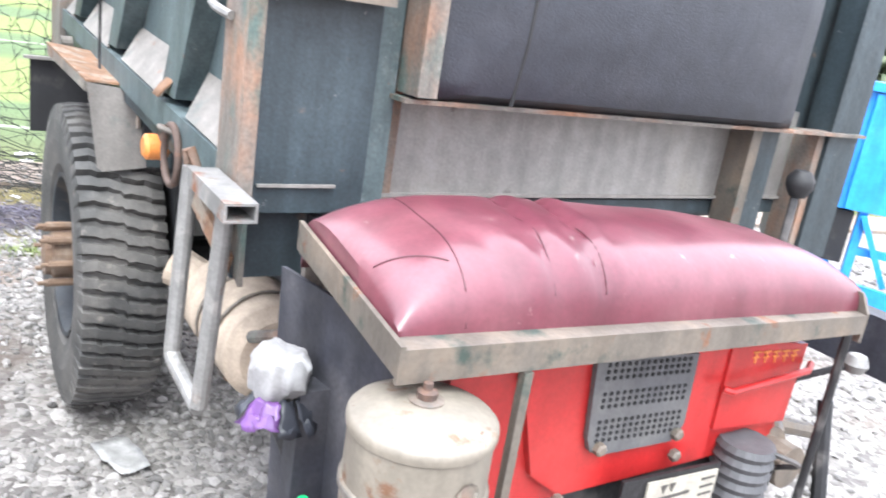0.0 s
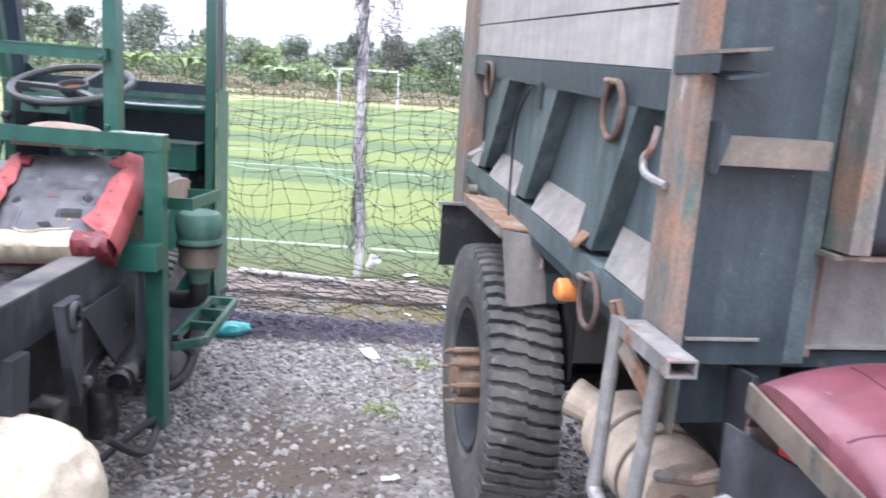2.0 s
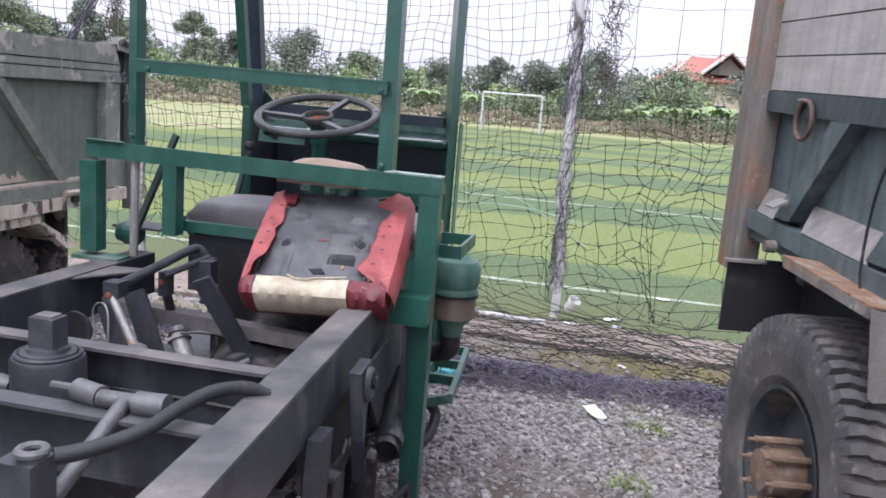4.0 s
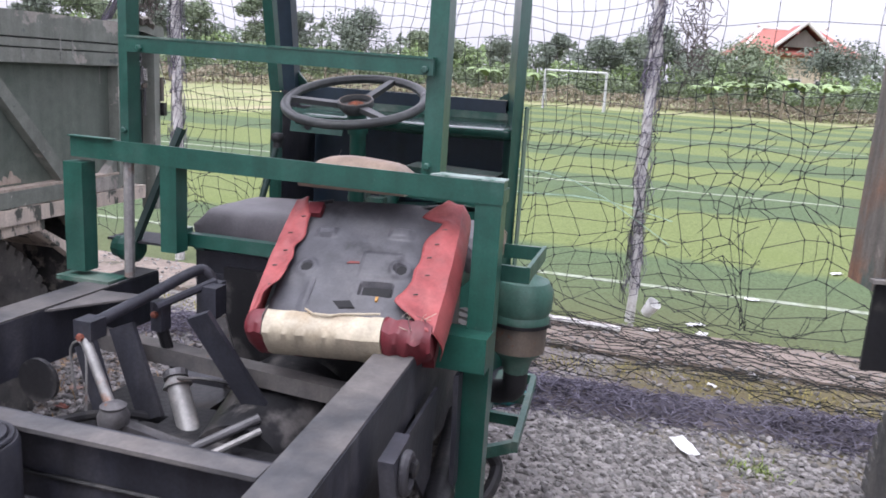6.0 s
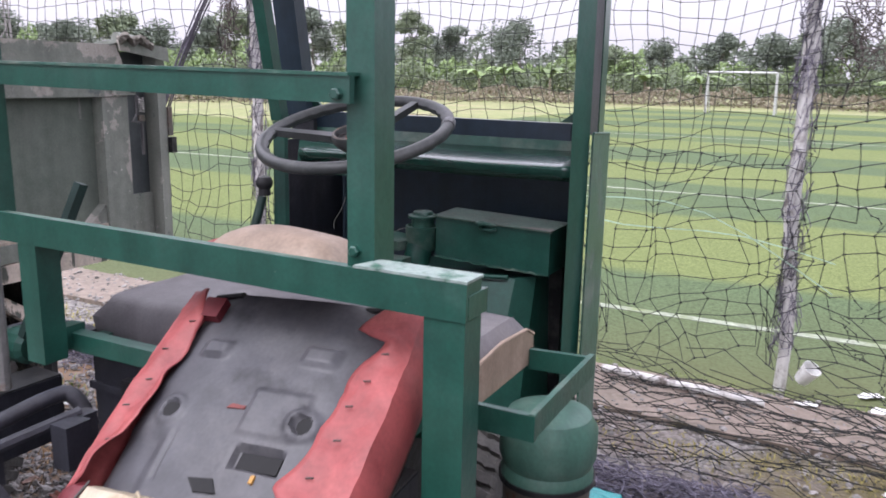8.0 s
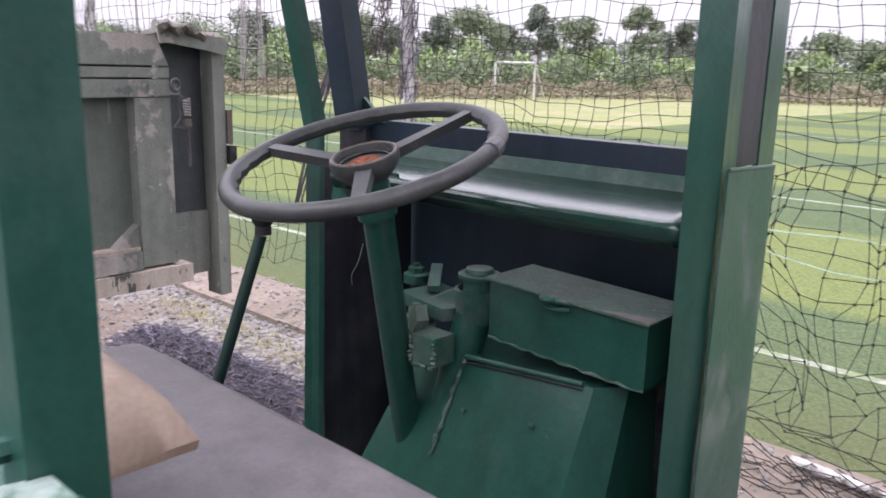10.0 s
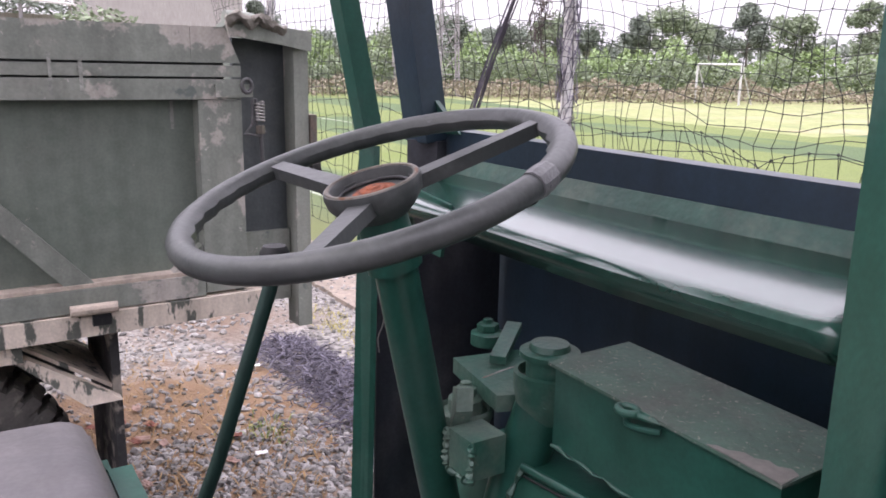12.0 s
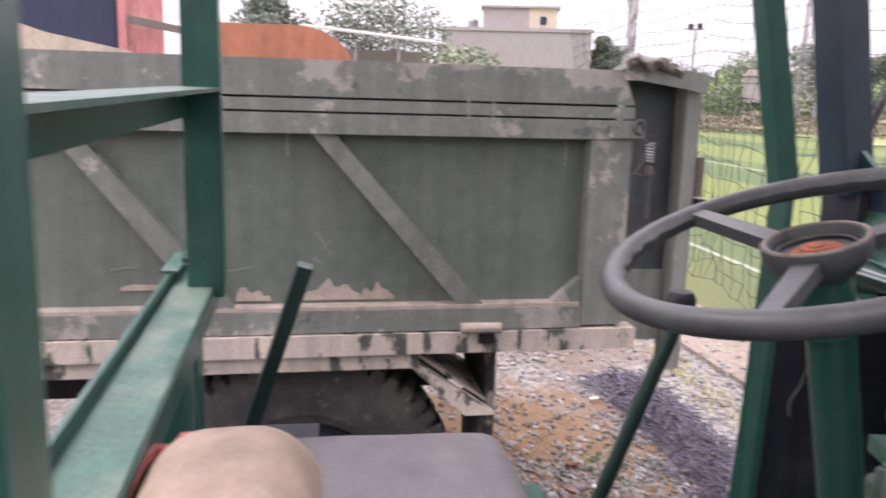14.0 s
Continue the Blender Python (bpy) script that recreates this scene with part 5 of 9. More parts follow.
part("yellow_tab", boxed(0.092, 0.098, 0.080, 0.092, 0.012, 0.0205), surface("yellow_tab_paint", (0.42, 0.22, 0.05), 0.6), seat_shell)
part("top_clip", boxed(-0.155, -0.115, 0.345, 0.385, 0.012, 0.028), DARK_RED, seat_shell, bevel=0.004)
part("seat_pad", cushion(-0.185, 0.235, 0.0, 0.40, -0.115, -0.030, 14, 0.004, 0.004, 0.045, 3.0), DARK_RED, cabt, "dark red underside of the seat pad", smooth=True, turn=SEAT)


def flap(s, inner, outer, drop, y0, y1, nn=44):
    """A torn strip of cover folded over one side; inner and outer give its borders along the side."""
    fl = bmesh.new()
    g_ = {}
    for j in range(nn + 1):
        v = j / nn
        y = y0 + (y1 - y0) * v
        xi, xo = inner(v), outer(v)
        for i in range(15):
            u = i / 14
            if u < 0.66:
                w = u / 0.66
                x = xi + (xo - xi) * w
                z = 0.026 - 0.006 * w * w + 0.006 * math.sin(w * 5 + v * 7) * (1 - w)
            else:
                w = (u - 0.66) / 0.34
                x = xo + s * 0.014 * math.sin(w * math.pi * 0.9)
                z = 0.020 - drop * w
            z += 0.004 * noise.noise(Vector((x * 30, y * 18, s * 3.0))) + 0.0025 * noise.noise(Vector((x * 60, y * 60, s)))
            g_[i, j] = fl.verts.new((x, y, z))
    for i in range(14):
        for j in range(nn):
            fl.faces.new((g_[i, j], g_[i + 1, j], g_[i + 1, j + 1], g_[i, j + 1]))
    ob_ = part("torn_cover", fl, RED_TORN, seat_shell, "torn red leatherette flap", smooth=True)
    so_ = ob_.modifiers.new("thickness", "SOLIDIFY")
    so_.thickness = 0.002


def between(knots, v):
    for (a, xa), (b, xb) in zip(knots, knots[1:]):
        if v <= b:
            return xa + (xb - xa) * (v - a) / (b - a)
    return knots[-1][1]


flap(-1, lambda v: between(((0, -0.178), (0.12, -0.172), (0.35, -0.138), (0.40, -0.142), (0.55, -0.146), (0.75, -0.134), (1, -0.158)), v) + 0.004 * math.sin(v * 31),
     lambda v: -0.196 - 0.006 * math.sin(v * 3), 0.075, 0.02, 0.40)
flap(1, lambda v: between(((0, 0.225), (0.10, 0.178), (0.19, 0.142), (0.36, 0.170), (0.55, 0.170), (0.72, 0.178), (0.82, 0.205), (0.86, 0.152), (0.92, 0.165), (1, 0.20)), v) + 0.004 * math.sin(v * 27),
     lambda v: 0.245 + 0.008 * math.sin(v * 3), 0.10, 0.0, 0.41)
for x, y in ((-0.166, 0.10), (-0.176, 0.16), (-0.165, 0.21), (-0.172, 0.27), (-0.155, 0.33), (0.185, 0.10), (0.20, 0.16), (0.195, 0.215), (0.205, 0.26), (0.215, 0.31)):
    part("staple", bar((x - 0.005, y - 0.001, 0.029), (x + 0.006, y + 0.001, 0.029), 0.0016, 0.003), INK, seat_shell)
roll = bmesh.new()
ring_pts = [(0.004, 0.036), (0.022, 0.034), (0.033, 0.018), (0.034, -0.010), (0.030, -0.045), (0.016, -0.060), (-0.03, -0.066), (-0.036, -0.050), (-0.040, -0.012), (-0.034, 0.020), (-0.018, 0.034)]


def wrap(bm_, x0, x1, n_, rough_, shrink=0.0):
    rows_ = []
    for k in range(n_ + 1):
        x = x0 + (x1 - x0) * k / n_
        t_ = k / n_
        f_ = 1 - shrink * (t_ ** 3 if shrink > 0 else 0) + (shrink * (1 - t_) ** 3 if shrink < 0 else 0)
        rows_.append([bm_.verts.new((x, y * f_ + rough_ * noise.noise(Vector((x * 60, y * 60, z * 40))), z * f_ + 0.6 * rough_ * noise.noise(Vector((x * 60, y * 60 + 9, z * 40))) + 0.0006 * math.sin(x * 60))) for y, z in ring_pts])
    m_ = len(ring_pts)
    for a, b in zip(rows_, rows_[1:]):
        for k in range(m_):
            bm_.faces.new((a[k], a[(k + 1) % m_], b[(k + 1) % m_], b[k]))
    bm_.faces.new(rows_[0][::-1])
    bm_.faces.new(rows_[-1])
    return bm_


part("cream_roll", wrap(roll, -0.145, 0.130, 26, 0.0025), CREAM, seat_shell, "grubby cream leatherette roll", smooth=True)
part("red_corner", wrap(bmesh.new(), -0.192, -0.147, 10, 0.006, -0.35), DARK_RED, seat_shell, "crumpled dark red corner", smooth=True)
part("red_corner", wrap(bmesh.new(), 0.132, 0.240, 18, 0.011, 0.30), DARK_RED, seat_shell, "crumpled dark red corner", smooth=True)
for k in range(9):
    rk = random.Random(k)
    x, y, z = 0.185 + rk.uniform(-0.01, 0.05), rk.uniform(-0.005, 0.035), 0.036
    part("frayed_thread", tube([(x, y, z - 0.01), (x + rk.uniform(-0.012, 0.012), y + rk.uniform(-0.012, 0.012), z + 0.004), (x + rk.uniform(-0.02, 0.02), y + rk.uniform(-0.02, 0.02), z + rk.uniform(-0.004, 0.006))], 0.0007, 4), CREAM if k % 3 else INK, seat_shell)
part("cord_loop", tube([(-0.055, 0.028, 0.037), (-0.03, 0.012, 0.042), (0.01, 0.010, 0.042), (0.03, 0.020, 0.038), (0.12, 0.030, 0.037)], 0.0028, 6), CREAM, seat_shell)
part("roll_stitch", tube([(-0.147, 0.03, 0.034), (-0.147, 0.0, 0.040), (-0.147, -0.036, 0.016)], 0.002, 5), INK, seat_shell)
for x in (-0.13, 0.15):
    part("hinge_pin", tube([(x - 0.03, 0.405, 0.0), (x + 0.03, 0.408, 0.01)], 0.006, 8), DARK_STEEL, seat_shell)
part("headrest_roll", cushion(-0.968, -0.672, 2.172, 2.322, 1.155, 1.220, 16, 0.016, 0.004, 0.055, 5.0), TAN, cabt, "tan seat back top with red edge", smooth=True)
part("roll_piping", tube([(-0.972, 2.215, 1.178), (-0.962, 2.172, 1.186), (-0.92, 2.168, 1.196), (-0.83, 2.168, 1.200), (-0.74, 2.168, 1.196), (-0.69, 2.172, 1.186)], 0.0085, 8), RED_TORN, cabt, "faded red piping")
part("roll_edge", tube([(-0.962, 2.185, 1.175), (-0.966, 2.20, 1.195), (-0.966, 2.26, 1.197), (-0.962, 2.290, 1.175)], 0.008, 8), RED_TORN, cabt)

# front of the cab: posts, sill, dash
def upright_prism(plan, z0, z1):
    """A post of the given plan section, standing from z0 to z1."""
    return slab([(x, y, z0) for x, y in plan], (0, 0, z1 - z0))


part("side_post", upright_prism([(-0.595, 3.075), (-0.573, 3.150), (-0.630, 3.330), (-0.672, 3.330)], 0.25, 2.35), GREEN, cabt, "green front post", bevel=0.003)
part("side_post_web", upright_prism([(-0.634, 3.334), (-0.642, 3.446), (-0.650, 3.446), (-0.642, 3.334)], 1.345, 2.35), BLACK_STEEL, cabt)
part("side_post_edge", upright_prism([(-0.640, 3.450), (-0.662, 3.575), (-0.675, 3.575), (-0.653, 3.450)], 0.25, 2.35), GREEN, cabt, bevel=0.003)
# sheet and lip take the paler green to look lit from outside
part("side_sheet", slab([(-0.568, 3.152, 1.362), (-0.606, 3.430, 1.345), (-0.606, 3.430, 0.25), (-0.560, 3.120, 0.25)], (0.005, 0, 0)), GREEN_DUSTY_LIT, cabt, "green side sheet with daylight in its paler colour")
part("sheet_lip", tube([(-0.564, 3.154, 1.362), (-0.603, 3.430, 1.346)], 0.0035, 6), GREEN_DUSTY_LIT, cabt)
part("firewall", boxed(-1.62, -0.66, 3.40, 3.42, 0.30, 1.30), SHADED_GREEN, cabt, "inner front wall, shade in its green")
part("sill", bar((-1.56, 3.284, 1.357), (-0.660, 3.284, 1.352), 0.04, 0.05), SHADED_GREEN, cabt, "green windscreen sill with shade in its colour", bevel=0.004)
part("corner_gusset", slab([(-0.70, 3.285, 1.379), (-0.655, 3.285, 1.379), (-0.655, 3.285, 1.412)], (0, 0.006, 0)), GREEN, cabt)
dash = bmesh.new()
prof = [(3.244, 1.3020), (3.18, 1.2925), (3.105, 1.2795), (3.090, 1.2755), (3.086, 1.2715), (3.087, 1.2665), (3.100, 1.243)]
n_d = 24
cols = []
for i in range(n_d + 1):
    x = -1.44 + 0.842 * i / n_d
    # hand-beaten sheet: the shelf waves a little along its length
    wave = 0.0016 * math.sin(x * 9) + 0.0012 * noise.noise(Vector((x * 7, 0, 0)))
    cols.append([dash.verts.new((x, y + 0.3 * wave, z + wave * min(1.0, (3.244 - y) * 18))) for y, z in prof])
for a, b in zip(cols, cols[1:]):
    for k in range(len(prof) - 1):
        dash.faces.new((a[k], b[k], b[k + 1], a[k + 1]))
ob = part("dash", dash, DASH_GREEN, cabt, "glossy green sheet-metal dash shelf", smooth=True)
sol = ob.modifiers.new("thickness", "SOLIDIFY")
sol.thickness, sol.offset = 0.004, 1.0
part("dash_seam", bar((-1.43, 3.2440, 1.3035), (-0.648, 3.2440, 1.3020), 0.005, 0.0035), HOLE_BLACK, cabt)
part("dash_back", slab([(-1.50, 3.2475, 1.3055), (-0.648, 3.2475, 1.3040), (-0.648, 3.262, 1.331), (-1.50, 3.262, 1.333)], (0, 0.004, 0.0)), GREEN_DUSTY_LIT, cabt)
for x in (-1.10, -0.953, -0.795):
    part("tack_weld", tube([(x - 0.020, 3.2440, 1.3045), (x - 0.007, 3.2450, 1.3060), (x + 0.008, 3.2435, 1.3058), (x + 0.020, 3.2440, 1.3045)], [0.0008, 0.0026, 0.0024, 0.0008], 7), GREEN_DUSTY_LIT, cabt)
# far windscreen post and brace, both raked back
part("screen_post", slab([(-1.56, 3.21, 0.25), (-1.50, 3.24, 0.25), (-1.50, 3.24, 1.36), (-1.56, 3.21, 1.36)], (0.0, 0.02, 0)), BLACK_STEEL, cabt)
part("screen_post", bar((-1.545, 3.245, 1.36), (-1.545, 3.075, 2.35), 0.080, 0.05, (0, 1, 0)), SHADED_GREEN, cabt, "raked green windscreen post, coloured as in shade", bevel=0.004)
part("screen_gusset", slab([(-1.504, 3.25, 1.375), (-1.455, 3.26, 1.375), (-1.504, 3.235, 1.435)], (0, 0.01, 0)), GREEN, cabt)
part("screen_brace", bar((-1.532, 3.117, 1.36), (-1.532, 2.912, 2.35), 0.040, 0.036, (0, 1, 0)), GREEN, cabt, bevel=0.003)
part("far_side_post", slab([(-1.545, 3.10, 1.355), (-1.515, 3.115, 1.355), (-1.505, 3.085, 0.25), (-1.535, 3.062, 0.25)], (0.008, 0.008, 0)), GREEN, cabt)
part("far_side_sheet", slab([(-1.512, 3.12, 1.30), (-1.50, 3.39, 1.30), (-1.50, 3.39, 0.25), (-1.50, 3.10, 0.25)], (0.006, 0, 0)), BLACK_STEEL, cabt)
gauge = part("gauge_plate", slab([(-1.47, 3.13, 1.30), (-1.24, 3.10, 1.29), (-1.24, 3.085, 1.21), (-1.47, 3.11, 1.21)], (0, 0.006, 0)), GREEN, cabt)
for x, z in ((-1.43, 1.26), (-1.39, 1.235), (-1.31, 1.255)):
    part("gauge_hole", lathe([(0, 0), (0.014, 0), (0.014, -0.003), (0, -0.003)], 14, "y", (x, 3.098 - 0.12 * (x + 1.37), z)), HOLE_BLACK, gauge)
HUB_NUT = surface("orange_rusted_nut", (0.25, 0.07, 0.03), 0.85, bump=0.5, bump_scale=150, spots=(((0.07, 0.04, 0.035), 70, 0.5, 0.15, 0.9),))
# steering wheel, tilted towards the driver
WHEEL = Matrix.Translation((-1.1156, 2.9022, 1.3531)) @ Matrix.Rotation(radians(17.4), 4, "X") @ Matrix.Rotation(radians(0.5), 4, "Y")
steer = new("steering_wheel")
steer.parent = cabt
steer.matrix_basis = WHEEL
tagged(steer, "large worn black three-spoke steering wheel")
rim = bmesh.new()
RM = 0.2417
tube([(RM * math.cos(k * math.tau / 64), RM * math.sin(k * math.tau / 64), 0.0) for k in range(64)], 0.0155, 12, rim, closed=True)
for v in rim.verts:
    r0 = v.co.xy.length
    a = math.atan2(v.co.y, v.co.x)
    if r0 < RM - 0.004 and v.co.z < 0.006:
        v.co.xy *= 1 - 0.028 * (0.5 + 0.5 * math.sin(a * 34)) ** 2
part("rim", rim, WHEEL_PLASTIC, steer, smooth=True)
part("rim_tape", tube([((RM + 0.001) * math.cos(a), (RM + 0.001) * math.sin(a), 0.001) for a in (0.30, 0.34, 0.38, 0.43)], [0.0165, 0.0175, 0.0172, 0.0165], 10), WHEEL_TAPE, steer, "torn grey tape")
for a in (radians(76), radians(189), radians(316)):
    c, s = math.cos(a), math.sin(a)
    bm = bmesh.new()
    t = Vector((-s, c, 0))
    p0, p1 = Vector((0.050 * c, 0.050 * s, -0.017)), Vector((0.233 * c, 0.233 * s, 0.0))
    w0, w1, h0 = 0.015, 0.011, 0.009
    vs = [bm.verts.new(p + t * (sx * w) + Vector((0, 0, sz * h0))) for p, w in ((p0, w0), (p1, w1)) for sx, sz in ((-1, -1), (1, -1), (1, 1), (-1, 1))]
    for k in range(4):
        bm.faces.new((vs[k], vs[(k + 1) % 4], vs[4 + (k + 1) % 4], vs[4 + k]))
    bm.faces.new(vs[:4])
    bm.faces.new(vs[4:])
    part("spoke", bm, WHEEL_PLASTIC, steer, bevel=0.003)
part("hub", lathe([(0, -0.045), (0.038, -0.045), (0.050, -0.034), (0.061, -0.020), (0.0635, -0.006), (0.062, 0.001), (0.054, 0.001), (0.0525, -0.003), (0.050, -0.014), (0.036, -0.016), (0.0, -0.016)], 40, "z"), WHEEL_PLASTIC, steer, smooth=True)
part("hub_ring", ring((0, 0, 0.0005), 0.0578, 0.0030, "z", 40, 8), LEDGE_STEEL, steer, "worn pale hub ring")
part("hub_cup", ring((0, 0, -0.012), 0.0455, 0.0026, "z", 36, 8), DARK_STEEL, steer)
part("hub_rust", lathe([(0, -0.006), (0.008, -0.006), (0.010, -0.008), (0.017, -0.008), (0.019, -0.010), (0.029, -0.0125), (0.030, -0.0155)], 22, "z"), HUB_NUT, steer, "rusted hub nut")
part("rim_tear", tube([((RM - 0.002) * math.cos(a), (RM - 0.002) * math.sin(a), -0.0065) for a in (0.225, 0.25, 0.285, 0.305)], [0.004, 0.0125, 0.012, 0.004], 8), HOLE_BLACK, steer, "torn hole in the grip")
ax = WHEEL.to_3x3() @ Vector((0, 0, -1))
top = WHEEL.translation
part("steering_column", tube([top + ax * 0.03, top + ax * 0.075, top + ax * 0.12, Vector((-1.165, 3.07, 0.74))], [0.034, 0.034, 0.029, 0.029], 24), GREEN, cabt, "green steering column tube", smooth=True)
part("column_collar", tube([top + ax * 0.085, top + ax * 0.118], [0.0375, 0.0365], 24), GREEN, cabt, smooth=True)
part("steering_box_tube", tube([(-1.052, 3.150, 1.045), (-1.068, 3.115, 0.92), (-1.105, 3.06, 0.60)], 0.038, 24), GREEN, cabt, smooth=True)
# cup-shaped steering head: an open ring round a broad cap
HEAD = (-1.052, 3.152, 1.058)
part("steering_box_head", lathe([(0, -0.05), (0.040, -0.05), (0.044, -0.04), (0.050, 0.0), (0.050, 0.018), (0.044, 0.020), (0.041, 0.004), (0.030, 0.0), (0, 0.0)], 30, "z", HEAD), GREEN_DUSTY_LIT, cabt, "dusty ring-shaped steering head", smooth=True)
part("filler_cap", lathe([(0.033, 0.0), (0.033, 0.040), (0.043, 0.042), (0.043, 0.049), (0.030, 0.052), (0.027, 0.060), (0, 0.063)], 30, "z", HEAD), GREEN_DUSTY_LIT, cabt, "dusty green filler cap", smooth=True)
clamp = boxed(-1.104, -1.046, 3.018, 3.075, 0.942, 1.0)
part("column_clamp", clamp, GREEN_DUSTY_LIT, cabt, "rough welded clamp block", bevel=0.005)
part("box_plate", slab([(-1.262, 3.128, 1.006), (-1.10, 3.098, 1.006), (-1.06, 3.20, 1.006), (-1.24, 3.245, 1.006)], (0, 0, 0.026)), GREEN_DUSTY_LIT, cabt, "dusty steering box plate", bevel=0.003)
part("pivot_arm", bar((-1.275, 3.262, 1.062), (-1.195, 3.168, 1.042), 0.026, 0.014), GREEN_DUSTY_LIT, cabt, bevel=0.003)
part("pivot_ear", lathe([(0, -0.012), (0.040, -0.012), (0.042, -0.006), (0.042, 0.004), (0.038, 0.008), (0.034, 0.002), (0, 0.002)], 28, "z", (-1.166, 3.088, 0.985)), GREEN_DUSTY_LIT, cabt, "cup washer under the pivot nut", smooth=True)
for x, y, z, k in ((-1.166, 3.088, 0.987, 1.0), (-1.315, 3.235, 1.022, 1.15)):
    part("pivot_bolt", lathe([(0, 0), (0.026 * k, 0), (0.026 * k, 0.020), (0.018 * k, 0.024), (0, 0.024)], 26, "z", (x, y, z)), GREEN_DUSTY_LIT, cabt, smooth=True)
    part("pivot_nut", lathe([(0, 0.023), (0.017 * k, 0.023), (0.017 * k, 0.036), (0.009, 0.038), (0.009, 0.045), (0, 0.046)], 6, "z", (x, y, z)), GREEN_DUSTY_LIT, cabt, "crusted hexagon nut")
part("clamp_lug", slab([(-1.118, 3.03, 0.990), (-1.15, 3.05, 0.995), (-1.155, 3.058, 1.035), (-1.125, 3.045, 1.045), (-1.105, 3.03, 1.02)], (0.01, 0.022, 0)), GREEN_DUSTY_LIT, cabt, "bent welded lug", bevel=0.004)
for a, b, r_ in (((-1.106, 3.016, 0.942), (-1.106, 3.016, 1.0), 0.0045), ((-1.044, 3.016, 0.942), (-1.044, 3.016, 1.0), 0.0045), ((-1.104, 3.016, 0.940), (-1.046, 3.016, 0.940), 0.004), ((-1.092, 3.128, 1.050), (-1.018, 3.118, 1.036), 0.0045),
                 ((-1.034, 3.098, 0.953), (-1.052, 3.02, 0.76), 0.004), ((-1.19, 3.06, 0.80), (-1.14, 3.035, 0.80), 0.004)):
    a, b = Vector(a), Vector(b)
    part("weld_bead", tube([a + (b - a) * k / 14 + Vector((0.002 * math.sin(k * 2.1), 0.002 * math.cos(k * 3.3), 0)) for k in range(15)], [r_ + 0.0022 * math.sin(k * 2.7) for k in range(15)], 6), GREEN_DUSTY_LIT, cabt)
for pts in (((-1.19, 2.965, 1.17), (-1.21, 2.97, 1.13), (-1.235, 2.975, 1.10), (-1.24, 2.98, 1.075)), ((-1.16, 3.03, 1.035), (-1.21, 3.04, 1.02), (-1.235, 3.05, 1.027)), ((-1.14, 3.10, 1.045), (-1.12, 3.17, 1.06), (-1.04, 3.20, 1.065))):
    part("loose_wire", tube(curve(pts, 5), 0.0011, 5), GREY_TUBE, cabt)
# gearbox hump and floor
hump = bmesh.new()
# folded sheet cover: flat top, sloping front and sides
top_h = [(-1.20, 3.13, 0.915), (-1.03, 3.10, 0.948), (-0.74, 3.10, 0.972), (-0.70, 3.15, 0.972), (-0.70, 3.36, 0.972), (-1.20, 3.36, 0.93)]
low_h = [(-1.38, 2.98, 0.42), (-1.10, 2.88, 0.42), (-0.76, 2.88, 0.42), (-0.68, 2.95, 0.42), (-0.68, 3.36, 0.42), (-1.38, 3.36, 0.42)]
tv, lv = [hump.verts.new(p) for p in top_h], [hump.verts.new(p) for p in low_h]
hump.faces.new(tv)
hump.faces.new(lv[::-1])
for k in range(6):
    hump.faces.new((tv[k], tv[(k + 1) % 6], lv[(k + 1) % 6], lv[k]))
part("gearbox_hump", hump, GREEN, cabt, "folded green sheet gearbox cover", bevel=0.018, smooth=True)
part("hump_flange", tube([(-1.032, 3.096, 0.951), (-0.95, 3.097, 0.958), (-0.86, 3.098, 0.965), (-0.76, 3.099, 0.973)], 0.006, 10), GREEN, cabt, smooth=True)
part("flange_gap", tube([(-1.025, 3.091, 0.942), (-0.95, 3.092, 0.949), (-0.86, 3.093, 0.956), (-0.76, 3.094, 0.964)], 0.0018, 6), HOLE_BLACK, cabt)
for x, y, z in ((-1.0, 3.058, 0.86), (-0.84, 3.062, 0.88), (-1.045, 3.03, 0.80)):
    part("cover_bolt", bolt(x, y, z, 0.005, -0.006, "y"), GREEN_DUSTY_LIT, cabt)
part("cab_floor", boxed(-1.60, -0.57, 2.55, 3.36, 0.36, 0.385), BLACK_STEEL, cabt)
# tool box on the gearbox cover
tool = part("tool_box", slab([(-0.985, 3.106, 1.004), (-0.650, 3.106, 0.990), (-0.650, 3.106, 1.105), (-0.985, 3.106, 1.116)], (0, 0.132, 0)), GREEN, cabt, "green welded tool box", bevel=0.003)
part("lid", slab([(-0.991, 3.097, 1.1165), (-0.644, 3.097, 1.1055), (-0.644, 3.244, 1.1075), (-0.991, 3.244, 1.1185)], (0, 0, 0.004)), surface("dusty_box_lid", (0.05, 0.10, 0.075), 0.6, bump=0.5, bump_scale=70,
     spots=(((0.10, 0.115, 0.10), 9, 0.45, 0.2, 0.85), ((0.30, 0.28, 0.24), 160, 0.60, 0.08, 0.9))), tool, "dusty lid with chipped corner")
worn = [(-0.645, 3.0985), (-0.647, 3.128), (-0.658, 3.133), (-0.668, 3.124), (-0.680, 3.127), (-0.690, 3.118), (-0.704, 3.119), (-0.716, 3.108), (-0.728, 3.106), (-0.735, 3.0985)]
part("worn_corner", slab([(x, y, 1.1099 - 0.0317 * (x + 0.645)) for x, y in worn], (0, 0, 0.0008)), BED_DUSTY, tool, "paint worn to tan at the corner")
part("hasp", ring((-0.838, 3.088, 1.114), 0.0125, 0.0048, "z", 20, 10, 0.8), GREEN_DUSTY_LIT, tool, "cast hasp eye")
part("hasp_tail", tube([(-0.828, 3.090, 1.113), (-0.815, 3.094, 1.112), (-0.800, 3.100, 1.110)], [0.006, 0.005, 0.003], 8), GREEN_DUSTY_LIT, tool)
